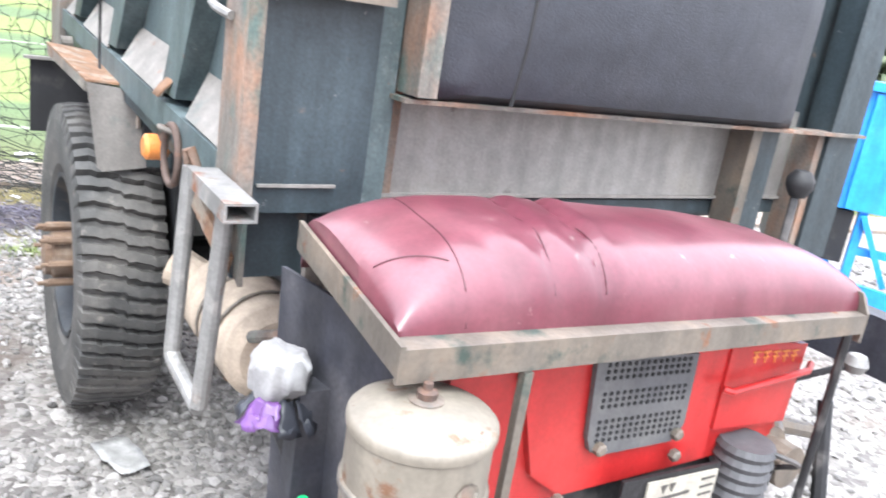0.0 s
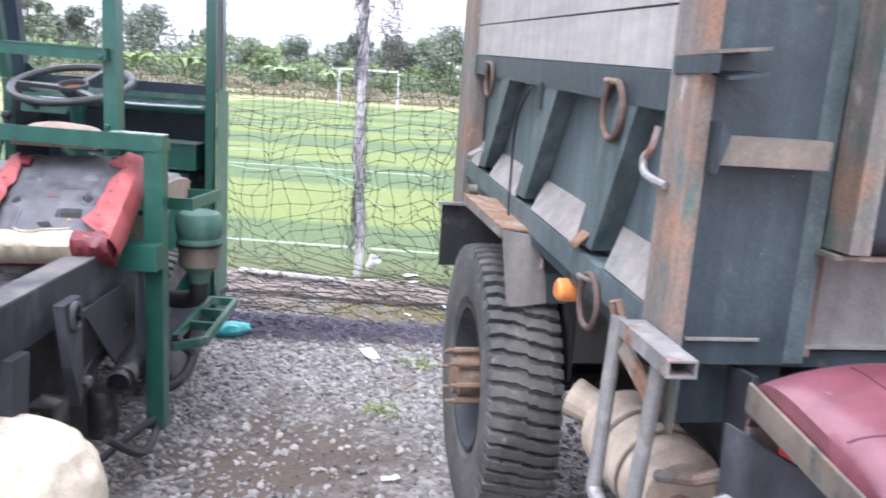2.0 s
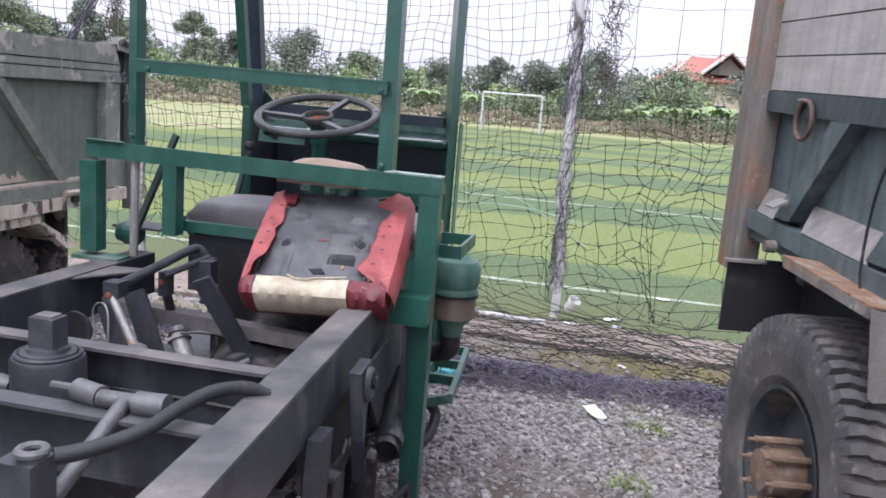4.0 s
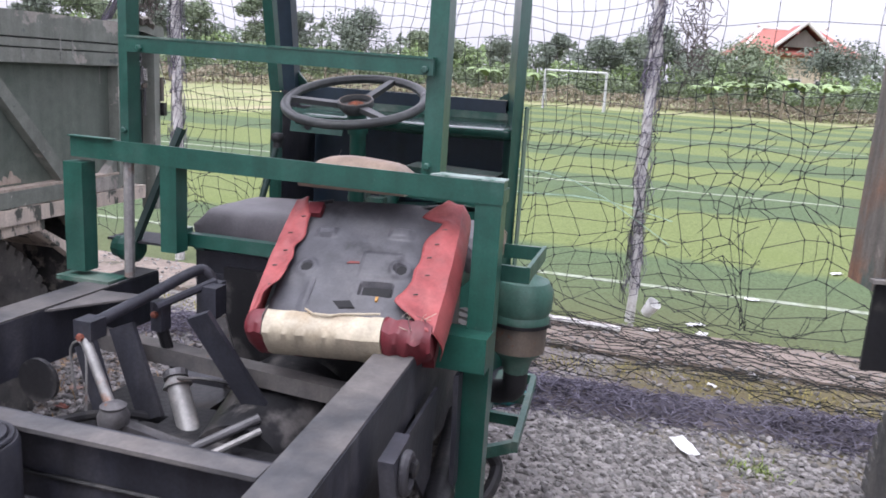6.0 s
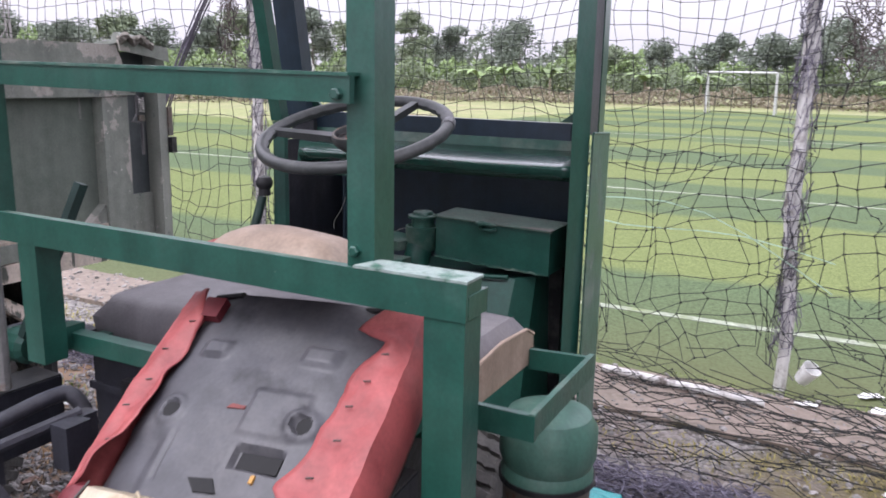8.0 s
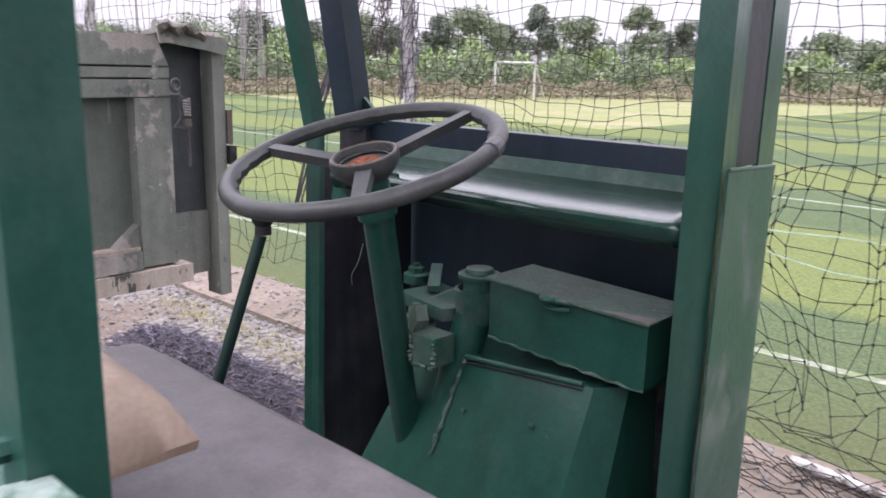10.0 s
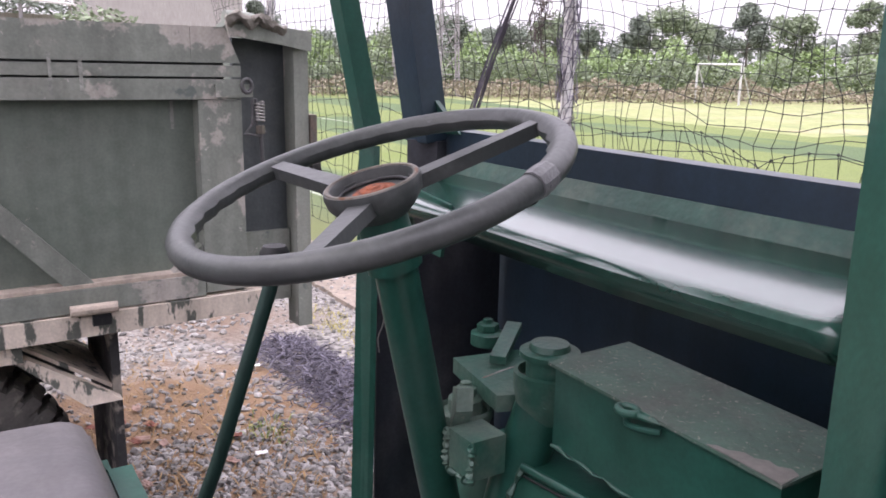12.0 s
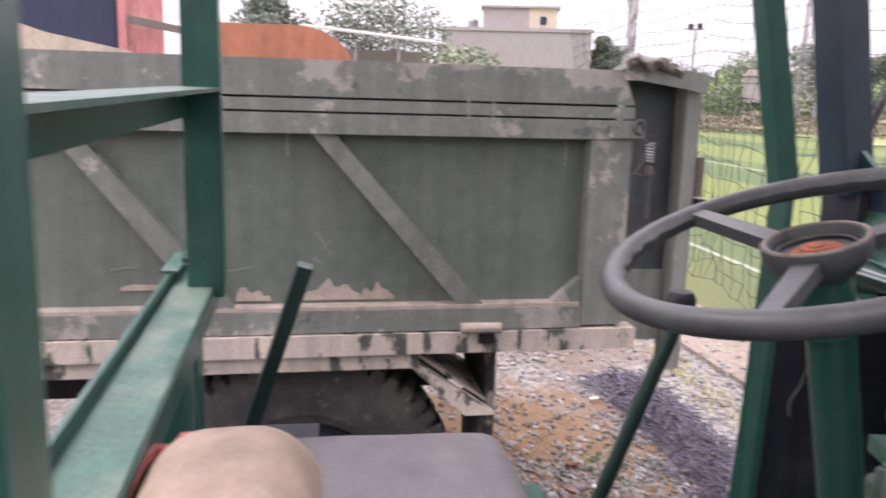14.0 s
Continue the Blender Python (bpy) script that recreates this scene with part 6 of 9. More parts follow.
part("hasp_plate", tube(curve([(-0.848, 3.100, 1.102), (-0.838, 3.088, 1.098), (-0.820, 3.090, 1.097), (-0.800, 3.102, 1.098)], 4), 0.004, 8), GREEN, tool)
part("box_weld", tube([(-0.985 + 0.0168 * k, 3.104, 1.003 - 0.0007 * k + 0.0025 * math.sin(k * 2.3)) for k in range(21)], [0.0022 + 0.0014 * math.sin(k * 1.9) for k in range(21)], 6), GREEN_DUSTY_LIT, tool)
part("under_panel", boxed(-0.90, -0.66, 3.25, 3.27, 0.40, 0.985), DARK_STEEL, cabt)
# levers
lever = part("gear_lever", tube([(-1.50, 2.69, 0.55), (-1.45, 2.79, 0.85), (-1.405, 2.878, 1.165)], 0.0125, 10), LEVER_GREEN, cabt, "dark green gear lever", smooth=True)
part("knob", lathe([(0, -0.03), (0.017, -0.03), (0.016, -0.012), (0.022, -0.004), (0.024, 0.008), (0.018, 0.02), (0, 0.024)], 18, "z", (-1.400, 2.880, 1.198)), BLACK_RUBBER, lever, "black plastic knob", smooth=True)
part("short_lever", bar((-1.485, 2.20, 0.94), (-1.40, 2.301, 1.262), 0.018, 0.022, (0, 1, 0)), LEVER_GREEN, cabt, "dark green lever stub", bevel=0.003)
part("lever_plate", boxed(-1.58, -1.40, 2.20, 2.32, 0.935, 0.942), BLACK_STEEL, cabt)
# air cleaner and racks outside the near post
part("can_rack", bar((-0.47, 2.245, 0.976), (-0.352, 2.245, 0.976), 0.012, 0.042), GREEN, cabt, "green angle-iron bracket")
part("can_rack", bar((-0.358, 2.240, 0.978), (-0.370, 2.585, 0.966), 0.010, 0.042), GREEN_DUSTY_LIT, cabt)
part("can_rack", bar((-0.485, 2.56, 0.965), (-0.376, 2.572, 0.965), 0.012, 0.040), GREEN, cabt)
acan = part("air_cleaner", lathe([(0, -0.20), (0.035, -0.20), (0.045, -0.16), (0.075, -0.13), (0.078, -0.05), (0.084, -0.045), (0.084, -0.03), (0.080, -0.02), (0.088, 0.0), (0.088, 0.05), (0.075, 0.075), (0.04, 0.088), (0, 0.09)], 34, "z", (-0.405, 2.46, 0.835)),
            CAN_GREEN, cabt, "dusty green air cleaner pot with pale band", smooth=True)
part("clamp_band", lathe([(0.0855, -0.05), (0.088, -0.05), (0.088, -0.04), (0.0855, -0.04)], 34, "z", (-0.405, 2.46, 0.835)), DARK_STEEL, acan)
part("pale_band", lathe([(0.0755, -0.128), (0.0775, -0.128), (0.0800, -0.052), (0.0785, -0.052)], 34, "z", (-0.405, 2.46, 0.835)), LEDGE_STEEL, acan, "pale grey lower band", smooth=True)
part("intake_elbow", tube(curve([(-0.405, 2.46, 0.64), (-0.41, 2.47, 0.58), (-0.46, 2.50, 0.55), (-0.56, 2.52, 0.54)]), 0.036, 14), BLACK_RUBBER, cabt, smooth=True)
for a, b in (((-0.50, 2.42, 0.375), (-0.40, 2.52, 0.375)), ((-0.395, 2.50, 0.38), (-0.43, 3.02, 0.40)), ((-0.52, 2.50, 0.38), (-0.55, 3.02, 0.40)),
             ((-0.41, 2.68, 0.385), (-0.53, 2.68, 0.385)), ((-0.42, 2.85, 0.392), (-0.54, 2.85, 0.392)), ((-0.43, 3.02, 0.40), (-0.55, 3.02, 0.40))):
    part("step_bar", bar(a, b, 0.02, 0.035), GREEN_DUSTY_LIT, cabt, bevel=0.002)
part("hanging_hose", tube(curve([(-0.50, 2.45, 0.40), (-0.44, 2.48, 0.32), (-0.46, 2.38, 0.25), (-0.55, 2.30, 0.22)]), 0.02, 10), BLACK_RUBBER, cabt)
# exhaust pipe under the rail, brackets, coupling
part("exhaust", tube([(-0.46, 1.86, 0.44), (-0.50, 2.05, 0.455), (-0.56, 2.45, 0.475)], 0.036, 16, caps=False), DARK_STEEL, cabt, "dark exhaust pipe", smooth=True)
part("exhaust_collar", tube([(-0.462, 1.90, 0.443), (-0.47, 1.95, 0.447)], 0.041, 16), DARK_STEEL, cabt)
part("rail_bracket", slab([(-0.44, 1.50, 0.80), (-0.45, 1.62, 0.80), (-0.47, 1.66, 0.50), (-0.44, 1.58, 0.48), (-0.43, 1.52, 0.62)], (-0.03, 0, 0)), BLACK_STEEL, cabt)
part("rail_bracket", slab([(-0.455, 1.28, 0.72), (-0.455, 1.36, 0.72), (-0.46, 1.34, 0.46), (-0.46, 1.26, 0.46)], (-0.03, 0, 0)), BLACK_STEEL, cabt)
part("rail_gusset", slab([(-0.50, 1.72, 0.72), (-0.52, 2.05, 0.72), (-0.53, 2.05, 0.40)], (-0.008, 0, 0)), BLACK_STEEL, cabt)
for y, z in ((1.57, 0.76), (1.60, 0.55)):
    part("bracket_bolt", bolt(-0.438, y, z, 0.018, 0.02, "x"), DARK_STEEL, cabt)
for k in range(5):
    L_ = 0.52 - 0.085 * k
    part("spring_leaf", tube([(-0.56, 1.62 - L_, 0.50 - 0.016 * k + 0.05), (-0.56, 1.62 - L_ / 2, 0.46 - 0.016 * k), (-0.56, 1.62, 0.445 - 0.016 * k), (-0.56, 1.62 + L_ / 2, 0.46 - 0.016 * k), (-0.56, 1.62 + L_, 0.50 - 0.016 * k + 0.05)], 0.0085, 6), DARK_STEEL, cabt, "oily spring leaf" if k == 0 else "")
part("spring_clamp", boxed(-0.60, -0.52, 1.57, 1.67, 0.34, 0.47), DARK_STEEL, cabt, bevel=0.008)
part("under_shield", slab([(-0.64, 1.66, 0.70), (-0.64, 2.10, 0.72), (-0.64, 2.10, 0.20), (-0.64, 1.80, 0.16), (-0.64, 1.66, 0.30)], (-0.012, 0, 0)), DARK_STEEL, cabt, "oily black under-shield")
part("oil_filter", lathe([(0, -0.09), (0.045, -0.09), (0.05, -0.07), (0.05, 0.06), (0.04, 0.075), (0, 0.08)], 18, "z", (-0.56, 1.96, 0.30)), DARK_STEEL, cabt, smooth=True)
part("brake_drum", lathe([(0, -0.05), (0.12, -0.05), (0.13, -0.03), (0.13, 0.04), (0.07, 0.05), (0, 0.05)], 24, "x", (-0.66, 1.50, 0.32)), DARK_STEEL, cabt, smooth=True)
part("bracket_eye", ring((-0.432, 1.55, 0.76), 0.022, 0.010, "x", 18, 8, 1.6), BLACK_STEEL, cabt, "oval spring-hanger eye")
part("exhaust_stay", bar((-0.47, 2.06, 0.47), (-0.475, 2.06, 0.76), 0.012, 0.04, (0, 1, 0)), BLACK_STEEL, cabt)
part("cross_hose", tube(curve([(-0.44, 2.10, 0.22), (-0.48, 1.98, 0.20), (-0.55, 1.85, 0.15), (-0.65, 1.70, 0.12)]), 0.012, 8), BLACK_RUBBER, cabt)
part("under_hose", tube(curve([(-0.45, 1.75, 0.30), (-0.42, 1.95, 0.16), (-0.45, 2.15, 0.20), (-0.55, 2.3, 0.35)]), 0.014, 8), BLACK_RUBBER, cabt)
part("gearbox", boxed(-1.15, -0.75, 1.25, 1.95, 0.30, 0.60), DARK_STEEL, cabt, "greasy dark gearbox under the frame", bevel=0.03)
part("gearbox_bell", lathe([(0, -0.15), (0.13, -0.15), (0.19, 0.1), (0.20, 0.15), (0, 0.15)], 22, "y", (-0.92, 1.95, 0.52)), DARK_STEEL, cabt, smooth=True)
# linkage in the open frame
pt = [(-1.232, 1.72, 0.872), (-1.205, 1.88, 0.900), (-1.188, 2.04, 0.925), (-1.17, 2.075, 0.915), (-1.15, 2.09, 0.86)]
part("shift_rod", tube(curve(pt), 0.0145, 12), BLACK_STEEL, cabt, "black shift rod", smooth=True)
part("rod_joint", boxed(-1.258, -1.212, 1.685, 1.735, 0.842, 0.886), BLACK_STEEL, cabt, bevel=0.008)
part("joint_pin", bolt(-1.237, 1.684, 0.850, 0.009, -0.010, "y"), RUST_ORANGE, cabt, "rusted pin")
part("shift_rod", tube([(-1.240, 1.695, 0.850), (-1.186, 1.668, 0.790), (-1.134, 1.642, 0.730)], 0.0115, 10), GREY_TUBE, cabt, "bare steel rod", smooth=True)
part("shift_rod", tube([(-1.19, 1.88, 0.872), (-1.14, 2.06, 0.90)], 0.011, 8), BLACK_STEEL, cabt)
part("rod_fork", boxed(-1.222, -1.192, 1.905, 1.945, 0.80, 0.875), BLACK_STEEL, cabt, bevel=0.006)
part("rod_fork", boxed(-1.155, -1.12, 2.045, 2.08, 0.83, 0.90), BLACK_STEEL, cabt, bevel=0.006)
part("shift_rod", tube([(-1.207, 1.925, 0.81), (-1.20, 1.945, 0.74), (-1.18, 1.97, 0.66)], 0.015, 10), DARK_STEEL, cabt)
part("fork_pin", bolt(-1.207, 1.903, 0.845, 0.009, -0.010, "y"), RUST_ORANGE, cabt)
part("link_plate", bar((-1.030, 1.815, 0.895), (-0.850, 1.945, 0.500), 0.014, 0.058, (1, 0, 0.4)), BLACK_STEEL, cabt, "scraped steel link plate")
part("link_plate", bar((-1.290, 1.885, 0.810), (-1.195, 1.865, 0.590), 0.012, 0.072, (1, 0, 0.4)), BLACK_STEEL, cabt)
part("link_plate", bar((-1.325, 1.80, 0.785), (-1.215, 1.755, 0.570), 0.012, 0.060, (1, 0, 0.4)), BLACK_STEEL, cabt)
part("ball_joint", lathe([(0, -0.035), (0.018, -0.034), (0.032, -0.020), (0.034, 0.0), (0.026, 0.016), (0.028, 0.022), (0.016, 0.030), (0, 0.031)], 18, "z", (-1.120, 1.636, 0.708)), PIPE_DARK, cabt, "dusty greased ball joint", smooth=True)
part("joint_arm", bar((-1.115, 1.636, 0.690), (-0.985, 1.700, 0.625), 0.034, 0.020), PIPE_DARK, cabt, bevel=0.004)
master = part("master_cylinder", tube([(-1.152, 1.905, 0.690), (-1.140, 1.895, 0.672), (-1.140, 1.895, 0.671), (-1.060, 1.835, 0.570)], [0.022, 0.036, 0.027, 0.027], 18), GREY_TUBE, cabt, "scuffed steel cylinder under the frame", smooth=True)
part("cylinder_cap", tube([(-1.158, 1.912, 0.700), (-1.150, 1.903, 0.688)], 0.030, 14), PIPE_DARK, master)
part("oil_pipe", tube(curve([(-1.135, 1.885, 0.695), (-1.06, 1.87, 0.715), (-0.99, 1.90, 0.70), (-0.93, 1.93, 0.66)]), 0.005, 6), DARK_STEEL, cabt)
part("cable_loop", tube(curve([(-1.36, 1.80, 0.66), (-1.37, 1.80, 0.76), (-1.335, 1.79, 0.79), (-1.30, 1.77, 0.76), (-1.29, 1.75, 0.62)]), 0.003, 6), GREY_TUBE, cabt)
part("pull_rod", tube([(-1.02, 1.70, 0.600), (-0.88, 1.83, 0.665)], 0.011, 10), PIPE_DARK, cabt)
part("pull_rod", tube([(-1.00, 1.66, 0.585), (-0.86, 1.80, 0.650)], 0.008, 8), GREY_TUBE, cabt)
part("gear_case", boxed(-1.46, -1.16, 1.40, 2.20, 0.28, 0.54), DARK_STEEL, cabt, "greasy black case under the frame", bevel=0.03)
for x, y in ((-1.42, 1.46), (-1.42, 1.70), (-1.42, 1.95), (-1.20, 1.46), (-1.20, 1.95)):
    part("case_bolt", bolt(x, y, 0.54, 0.014, 0.014, "z"), GREY_TUBE, cabt)
part("case_ridge", tube([(-1.44, 1.58, 0.545), (-1.18, 1.58, 0.545)], 0.012, 8), DARK_STEEL, cabt)
part("hose_loop", tube(curve([(-1.40, 1.50, 0.56), (-1.32, 1.62, 0.64), (-1.25, 1.80, 0.62), (-1.16, 1.92, 0.56)]), 0.012, 8), BLACK_RUBBER, cabt)
part("grease_rod", tube([(-1.10, 1.62, 0.60), (-0.72, 1.72, 0.62)], 0.010, 8), GREY_TUBE, cabt, "bare steel cross rod")
part("rod_clevis", boxed(-1.14, -1.10, 2.0, 2.05, 0.82, 0.90), BLACK_STEEL, cabt, bevel=0.005)
part("short_rod", tube(curve([(-1.11, 2.03, 0.82), (-1.09, 2.05, 0.70), (-1.10, 2.08, 0.62)]), 0.018, 8), GREY_TUBE, cabt)
part("brake_pipe", tube([(-1.40, 1.36, 0.74), (-1.1, 1.34, 0.735), (-0.8, 1.34, 0.74), (-0.62, 1.335, 0.735)], 0.005, 6), DARK_STEEL, cabt)
CY = (-1.078, 1.235, 0.838)
cyl = part("lift_cylinder", lathe([(0, -0.20), (0.078, -0.20), (0.078, -0.008), (0.074, 0.0), (0.060, 0.002), (0.058, 0.010), (0.046, 0.012), (0.044, 0.020), (0, 0.022)], 32, "z", CY), BLACK_STEEL, cabt, "black hydraulic lift cylinder", smooth=True)
part("cylinder_eye", boxed(CY[0] - 0.03, CY[0] + 0.03, CY[1] - 0.025, CY[1] + 0.025, CY[2] + 0.018, CY[2] + 0.088), BLACK_STEEL, cyl, bevel=0.012)
part("eye_top", boxed(CY[0] - 0.022, CY[0] + 0.022, CY[1] - 0.018, CY[1] + 0.018, CY[2] + 0.088, CY[2] + 0.093), FRAME_TOP, cyl)
part("cylinder_ring", ring((CY[0], CY[1], CY[2] + 0.004), 0.066, 0.005, "z", 32, 8), BLACK_STEEL, cyl)
part("cylinder_port", lathe([(0, -0.05), (0.022, -0.05), (0.026, 0.0), (0.018, 0.03), (0, 0.03)], 14, "x", (CY[0] - 0.09, CY[1] - 0.04, CY[2] - 0.07)), PIPE_DARK, cyl, smooth=True)
part("pivot_tube", tube([(-0.86, 1.038, 0.862), (-0.80, 1.025, 0.86)], 0.022, 14), PIPE_DARK, cabt, "scuffed steel pivot tube", smooth=True)
part("pivot_tube", tube([(-0.80, 1.02, 0.86), (-0.67, 1.024, 0.862)], 0.017, 14), PIPE_DARK, cabt, smooth=True)
part("pivot_tube", tube([(-0.725, 1.022, 0.861), (-0.665, 1.025, 0.862)], 0.023, 14), PIPE_DARK, cabt, smooth=True)
part("pivot_pin", tube([(-0.93, 1.06, 0.852), (-0.86, 1.038, 0.862)], 0.009, 8), PIPE_DARK, cabt)
part("prop_rod", tube([(-0.745, 1.012, 0.862), (-0.755, 0.84, 0.765), (-0.77, 0.68, 0.675)], 0.015, 12), PIPE_DARK, cabt, "bare grey prop rod", smooth=True)
part("rubber_hose", tube(curve([(-0.72, 0.79, 0.86), (-0.70, 0.81, 0.86), (-0.665, 0.86, 0.862), (-0.64, 0.92, 0.866), (-0.63, 1.0, 0.872), (-0.61, 1.09, 0.876), (-0.575, 1.16, 0.866), (-0.54, 1.19, 0.845)]), 0.014, 12), BLACK_RUBBER, cabt, "black rubber hose", smooth=True)
part("hose_eye", ring((-0.755, 0.785, 0.865), 0.020, 0.008, "z", 18, 8), PIPE_DARK, cabt)
part("hose_post", boxed(-0.80, -0.735, 0.755, 0.815, 0.60, 0.852), BLACK_STEEL, cabt, bevel=0.006)
part("cross_plate", boxed(-1.0, -0.62, 1.10, 1.20, 0.70, 0.708), BLACK_STEEL, cabt)
part("spring_disc", lathe([(0, 0), (0.05, 0), (0.05, 0.01), (0, 0.012)], 20, "y", (-1.30, 1.62, 0.76)), DARK_STEEL, cabt)
part("side_coupling", lathe([(0, -0.05), (0.03, -0.05), (0.035, -0.02), (0.04, -0.02), (0.04, 0.02), (0.03, 0.03), (0, 0.03)], 14, "x", (-1.51, 2.215, 0.915)), GREEN, cabt, "green hose coupling")
part("stay_pipe", tube([(-1.44, 2.12, 1.20), (-1.445, 2.12, 0.86)], 0.014, 10), GREY_TUBE, cabt, "bare grey stay pipe")
for x in (-1.70, -0.62):
    build_wheel(cabt, x + (0.08 if x < -1 else -0.13), 3.42 if x < -1 else 3.05, 0.32, 0.32, 0.17, -1 if x < -1 else 1, 48)
build_wheel(cabt, -1.62, 0.55, 0.40, 0.40, 0.20, -1, 52)
part("axle", tube([(-1.55, 0.55, 0.40), (-0.55, 0.55, 0.40)], 0.045, 12), DARK_STEEL, cabt)
part("front_axle", tube([(-1.5, 3.05, 0.32), (-0.75, 3.05, 0.32)], 0.035, 12), DARK_STEEL, cabt)

# ---------------------------------------------------------------- the grey-green dump truck beyond
grey = thing("dump_truck", pose(-2.067, 0.066, 0.012, 0, 0, 1.5), "weathered grey-green dump truck with muddy lower rails", "truck")
# darker than the body paint: the shade of the recesses is in this colour
RECESS_SHADE = surface("recess_shade_grey", (0.065, 0.075, 0.08), 0.5, bump=0.2, spots=(((0.11, 0.12, 0.12), 6, 0.55, 0.2, 0.7),))
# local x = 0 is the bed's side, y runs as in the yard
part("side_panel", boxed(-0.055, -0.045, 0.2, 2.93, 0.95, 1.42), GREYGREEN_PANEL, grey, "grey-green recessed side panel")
part("top_plank", boxed(-0.03, 0.0, 0.15, 2.9032, 1.484, 1.566), GREYGREEN, grey, "peeling grey-green top plank", bevel=0.004)
part("top_plank", slab([(-0.03, 2.904, 1.484), (-0.03, 3.02, 1.484), (-0.03, 2.985, 1.566), (-0.03, 2.904, 1.566)], (0.03, 0, 0)), GREYGREEN, grey)
part("top_plank", boxed(-0.028, 0.002, 0.15, 3.02, 1.4515, 1.4785), GREYGREEN, grey, bevel=0.003)
part("plank_backing", boxed(-0.046, -0.034, 0.16, 2.99, 1.40, 1.555), RECESS_SHADE, grey)
part("upper_rail", boxed(-0.033, 0.003, 0.15, 3.02, 1.40, 1.4465), GREYGREEN, grey, bevel=0.003)
part("end_stile", boxed(-0.05, 0.0, 2.915, 3.02, 0.93, 1.398), GREYGREEN, grey, bevel=0.003)
part("lower_rail", boxed(-0.05, 0.004, 0.15, 2.912, 0.925, 0.978), GREYGREEN, grey, bevel=0.004)
part("mud_strip", boxed(-0.045, -0.002, 0.2, 2.91, 0.979, 0.988), MUD_PATCH, grey, "dry mud along the ledge")
part("bottom_rail", boxed(-0.06, 0.012, 0.15, 3.06, 0.868, 0.921), MUDDY, grey, "mud-spattered bottom rail", bevel=0.004)
part("bottom_rail", boxed(-0.10, -0.006, 0.2, 2.50, 0.826, 0.866), MUDDY, grey, bevel=0.004)
for (a, za), (b, zb) in (((2.238, 1.40), (2.622, 0.98)), ((1.668, 1.40), (2.020, 0.98)), ((1.113, 1.40), (1.475, 0.98)), ((0.58, 1.40), (0.93, 0.98))):
    part("brace", slab([(-0.044, a, za), (-0.044, a + 0.055, za), (-0.044, b + 0.045, zb), (-0.044, b - 0.02, zb)], (0.038, 0, 0)), GREYGREEN, grey, "diagonal brace", bevel=0.003)
part("tail_post", boxed(-0.075, -0.065, 3.021, 3.157, 0.87, 1.545), RECESS_SHADE, grey, "recessed channel tail post, shade in its colour")
part("tail_post_side", boxed(-0.065, -0.055, 3.0205, 3.03, 0.87, 1.545), RECESS_SHADE, grey)
part("tail_plate", boxed(-0.062, -0.05, 3.031, 3.157, 0.87, 1.06), GREYGREEN, grey, "pale lower patch plate", bevel=0.002)
part("tail_flange", boxed(-0.075, -0.006, 3.160, 3.198, 0.80, 1.55), GREYGREEN, grey, bevel=0.003)
part("post_cap", slab([(-0.105, 3.0, 1.562), (0.012, 2.985, 1.572), (0.012, 3.20, 1.550), (-0.105, 3.21, 1.54)], (0, 0, 0.014)), GREYGREEN, grey, "bent folded post cap", bevel=0.003)
part("cap_lip", slab([(0.008, 2.985, 1.575), (0.008, 3.20, 1.552), (0.008, 3.20, 1.516), (0.008, 3.12, 1.530), (0.008, 2.99, 1.548)], (0.006, 0, 0)), GREYGREEN, grey)
part("hinge_roll", tube([(0.0, 2.985, 1.59), (-0.005, 3.04, 1.586), (-0.01, 3.10, 1.577), (-0.02, 3.14, 1.565)], [0.016, 0.018, 0.014, 0.010], 12), GREYGREEN, grey, "curled sheet edge", smooth=True)
bm = tube(curve([(0.012, 2.99, 1.575), (0.022, 3.01, 1.592), (0.018, 3.04, 1.578), (0.024, 3.065, 1.588), (0.014, 3.10, 1.572), (0.006, 3.13, 1.560)]), 0.0125, 10)
for v in bm.verts:
    v.co += Vector((noise.noise(v.co * 60), noise.noise(v.co * 60 + Vector((4, 0, 0))), noise.noise(v.co * 60 + Vector((0, 7, 0))))) * 0.010
part("rag_knot", bm, surface("dirty_rope_rag", (0.17, 0.155, 0.135), 0.95, bump=0.6, bump_scale=120), grey, "knotted dusty rag on the cap", smooth=True)
part("latch_plate", boxed(0.001, 0.012, 2.955, 3.045, 1.405, 1.435), GREYGREEN, grey, bevel=0.002)
part("latch_ring", ring((0.014, 3.03, 1.432), 0.012, 0.005, "x", 18, 8, 1.3), PIPE_DARK, grey)
part("latch_body", tube([(0.016, 3.042, 1.40), (0.016, 3.040, 1.34), (0.016, 3.02, 1.318), (0.016, 3.059, 1.312), (0.016, 3.073, 1.32), (0.016, 3.05, 1.34), (0.016, 3.05, 1.40), (0.016, 3.042, 1.40)], 0.0045, 8), PIPE_DARK, grey, "steel latch frame")
coil = [(0.016 + 0.011 * math.cos(k * 0.8), 3.059 + 0.011 * math.sin(k * 0.8), 1.395 - k * 0.00095) for k in range(50)]
part("latch_spring", tube(coil, 0.0028, 6), BARE_STEEL, grey, "coiled latch spring")
part("latch_rod", tube([(0.016, 3.060, 1.33), (0.014, 3.063, 1.27), (0.012, 3.065, 1.205)], 0.0055, 8), PIPE_DARK, grey)
part("latch_nut", lathe([(0, -0.01), (0.012, -0.01), (0.012, 0.01), (0, 0.01)], 8, "z", (0.016, 3.060, 1.328)), LEDGE_STEEL, grey)
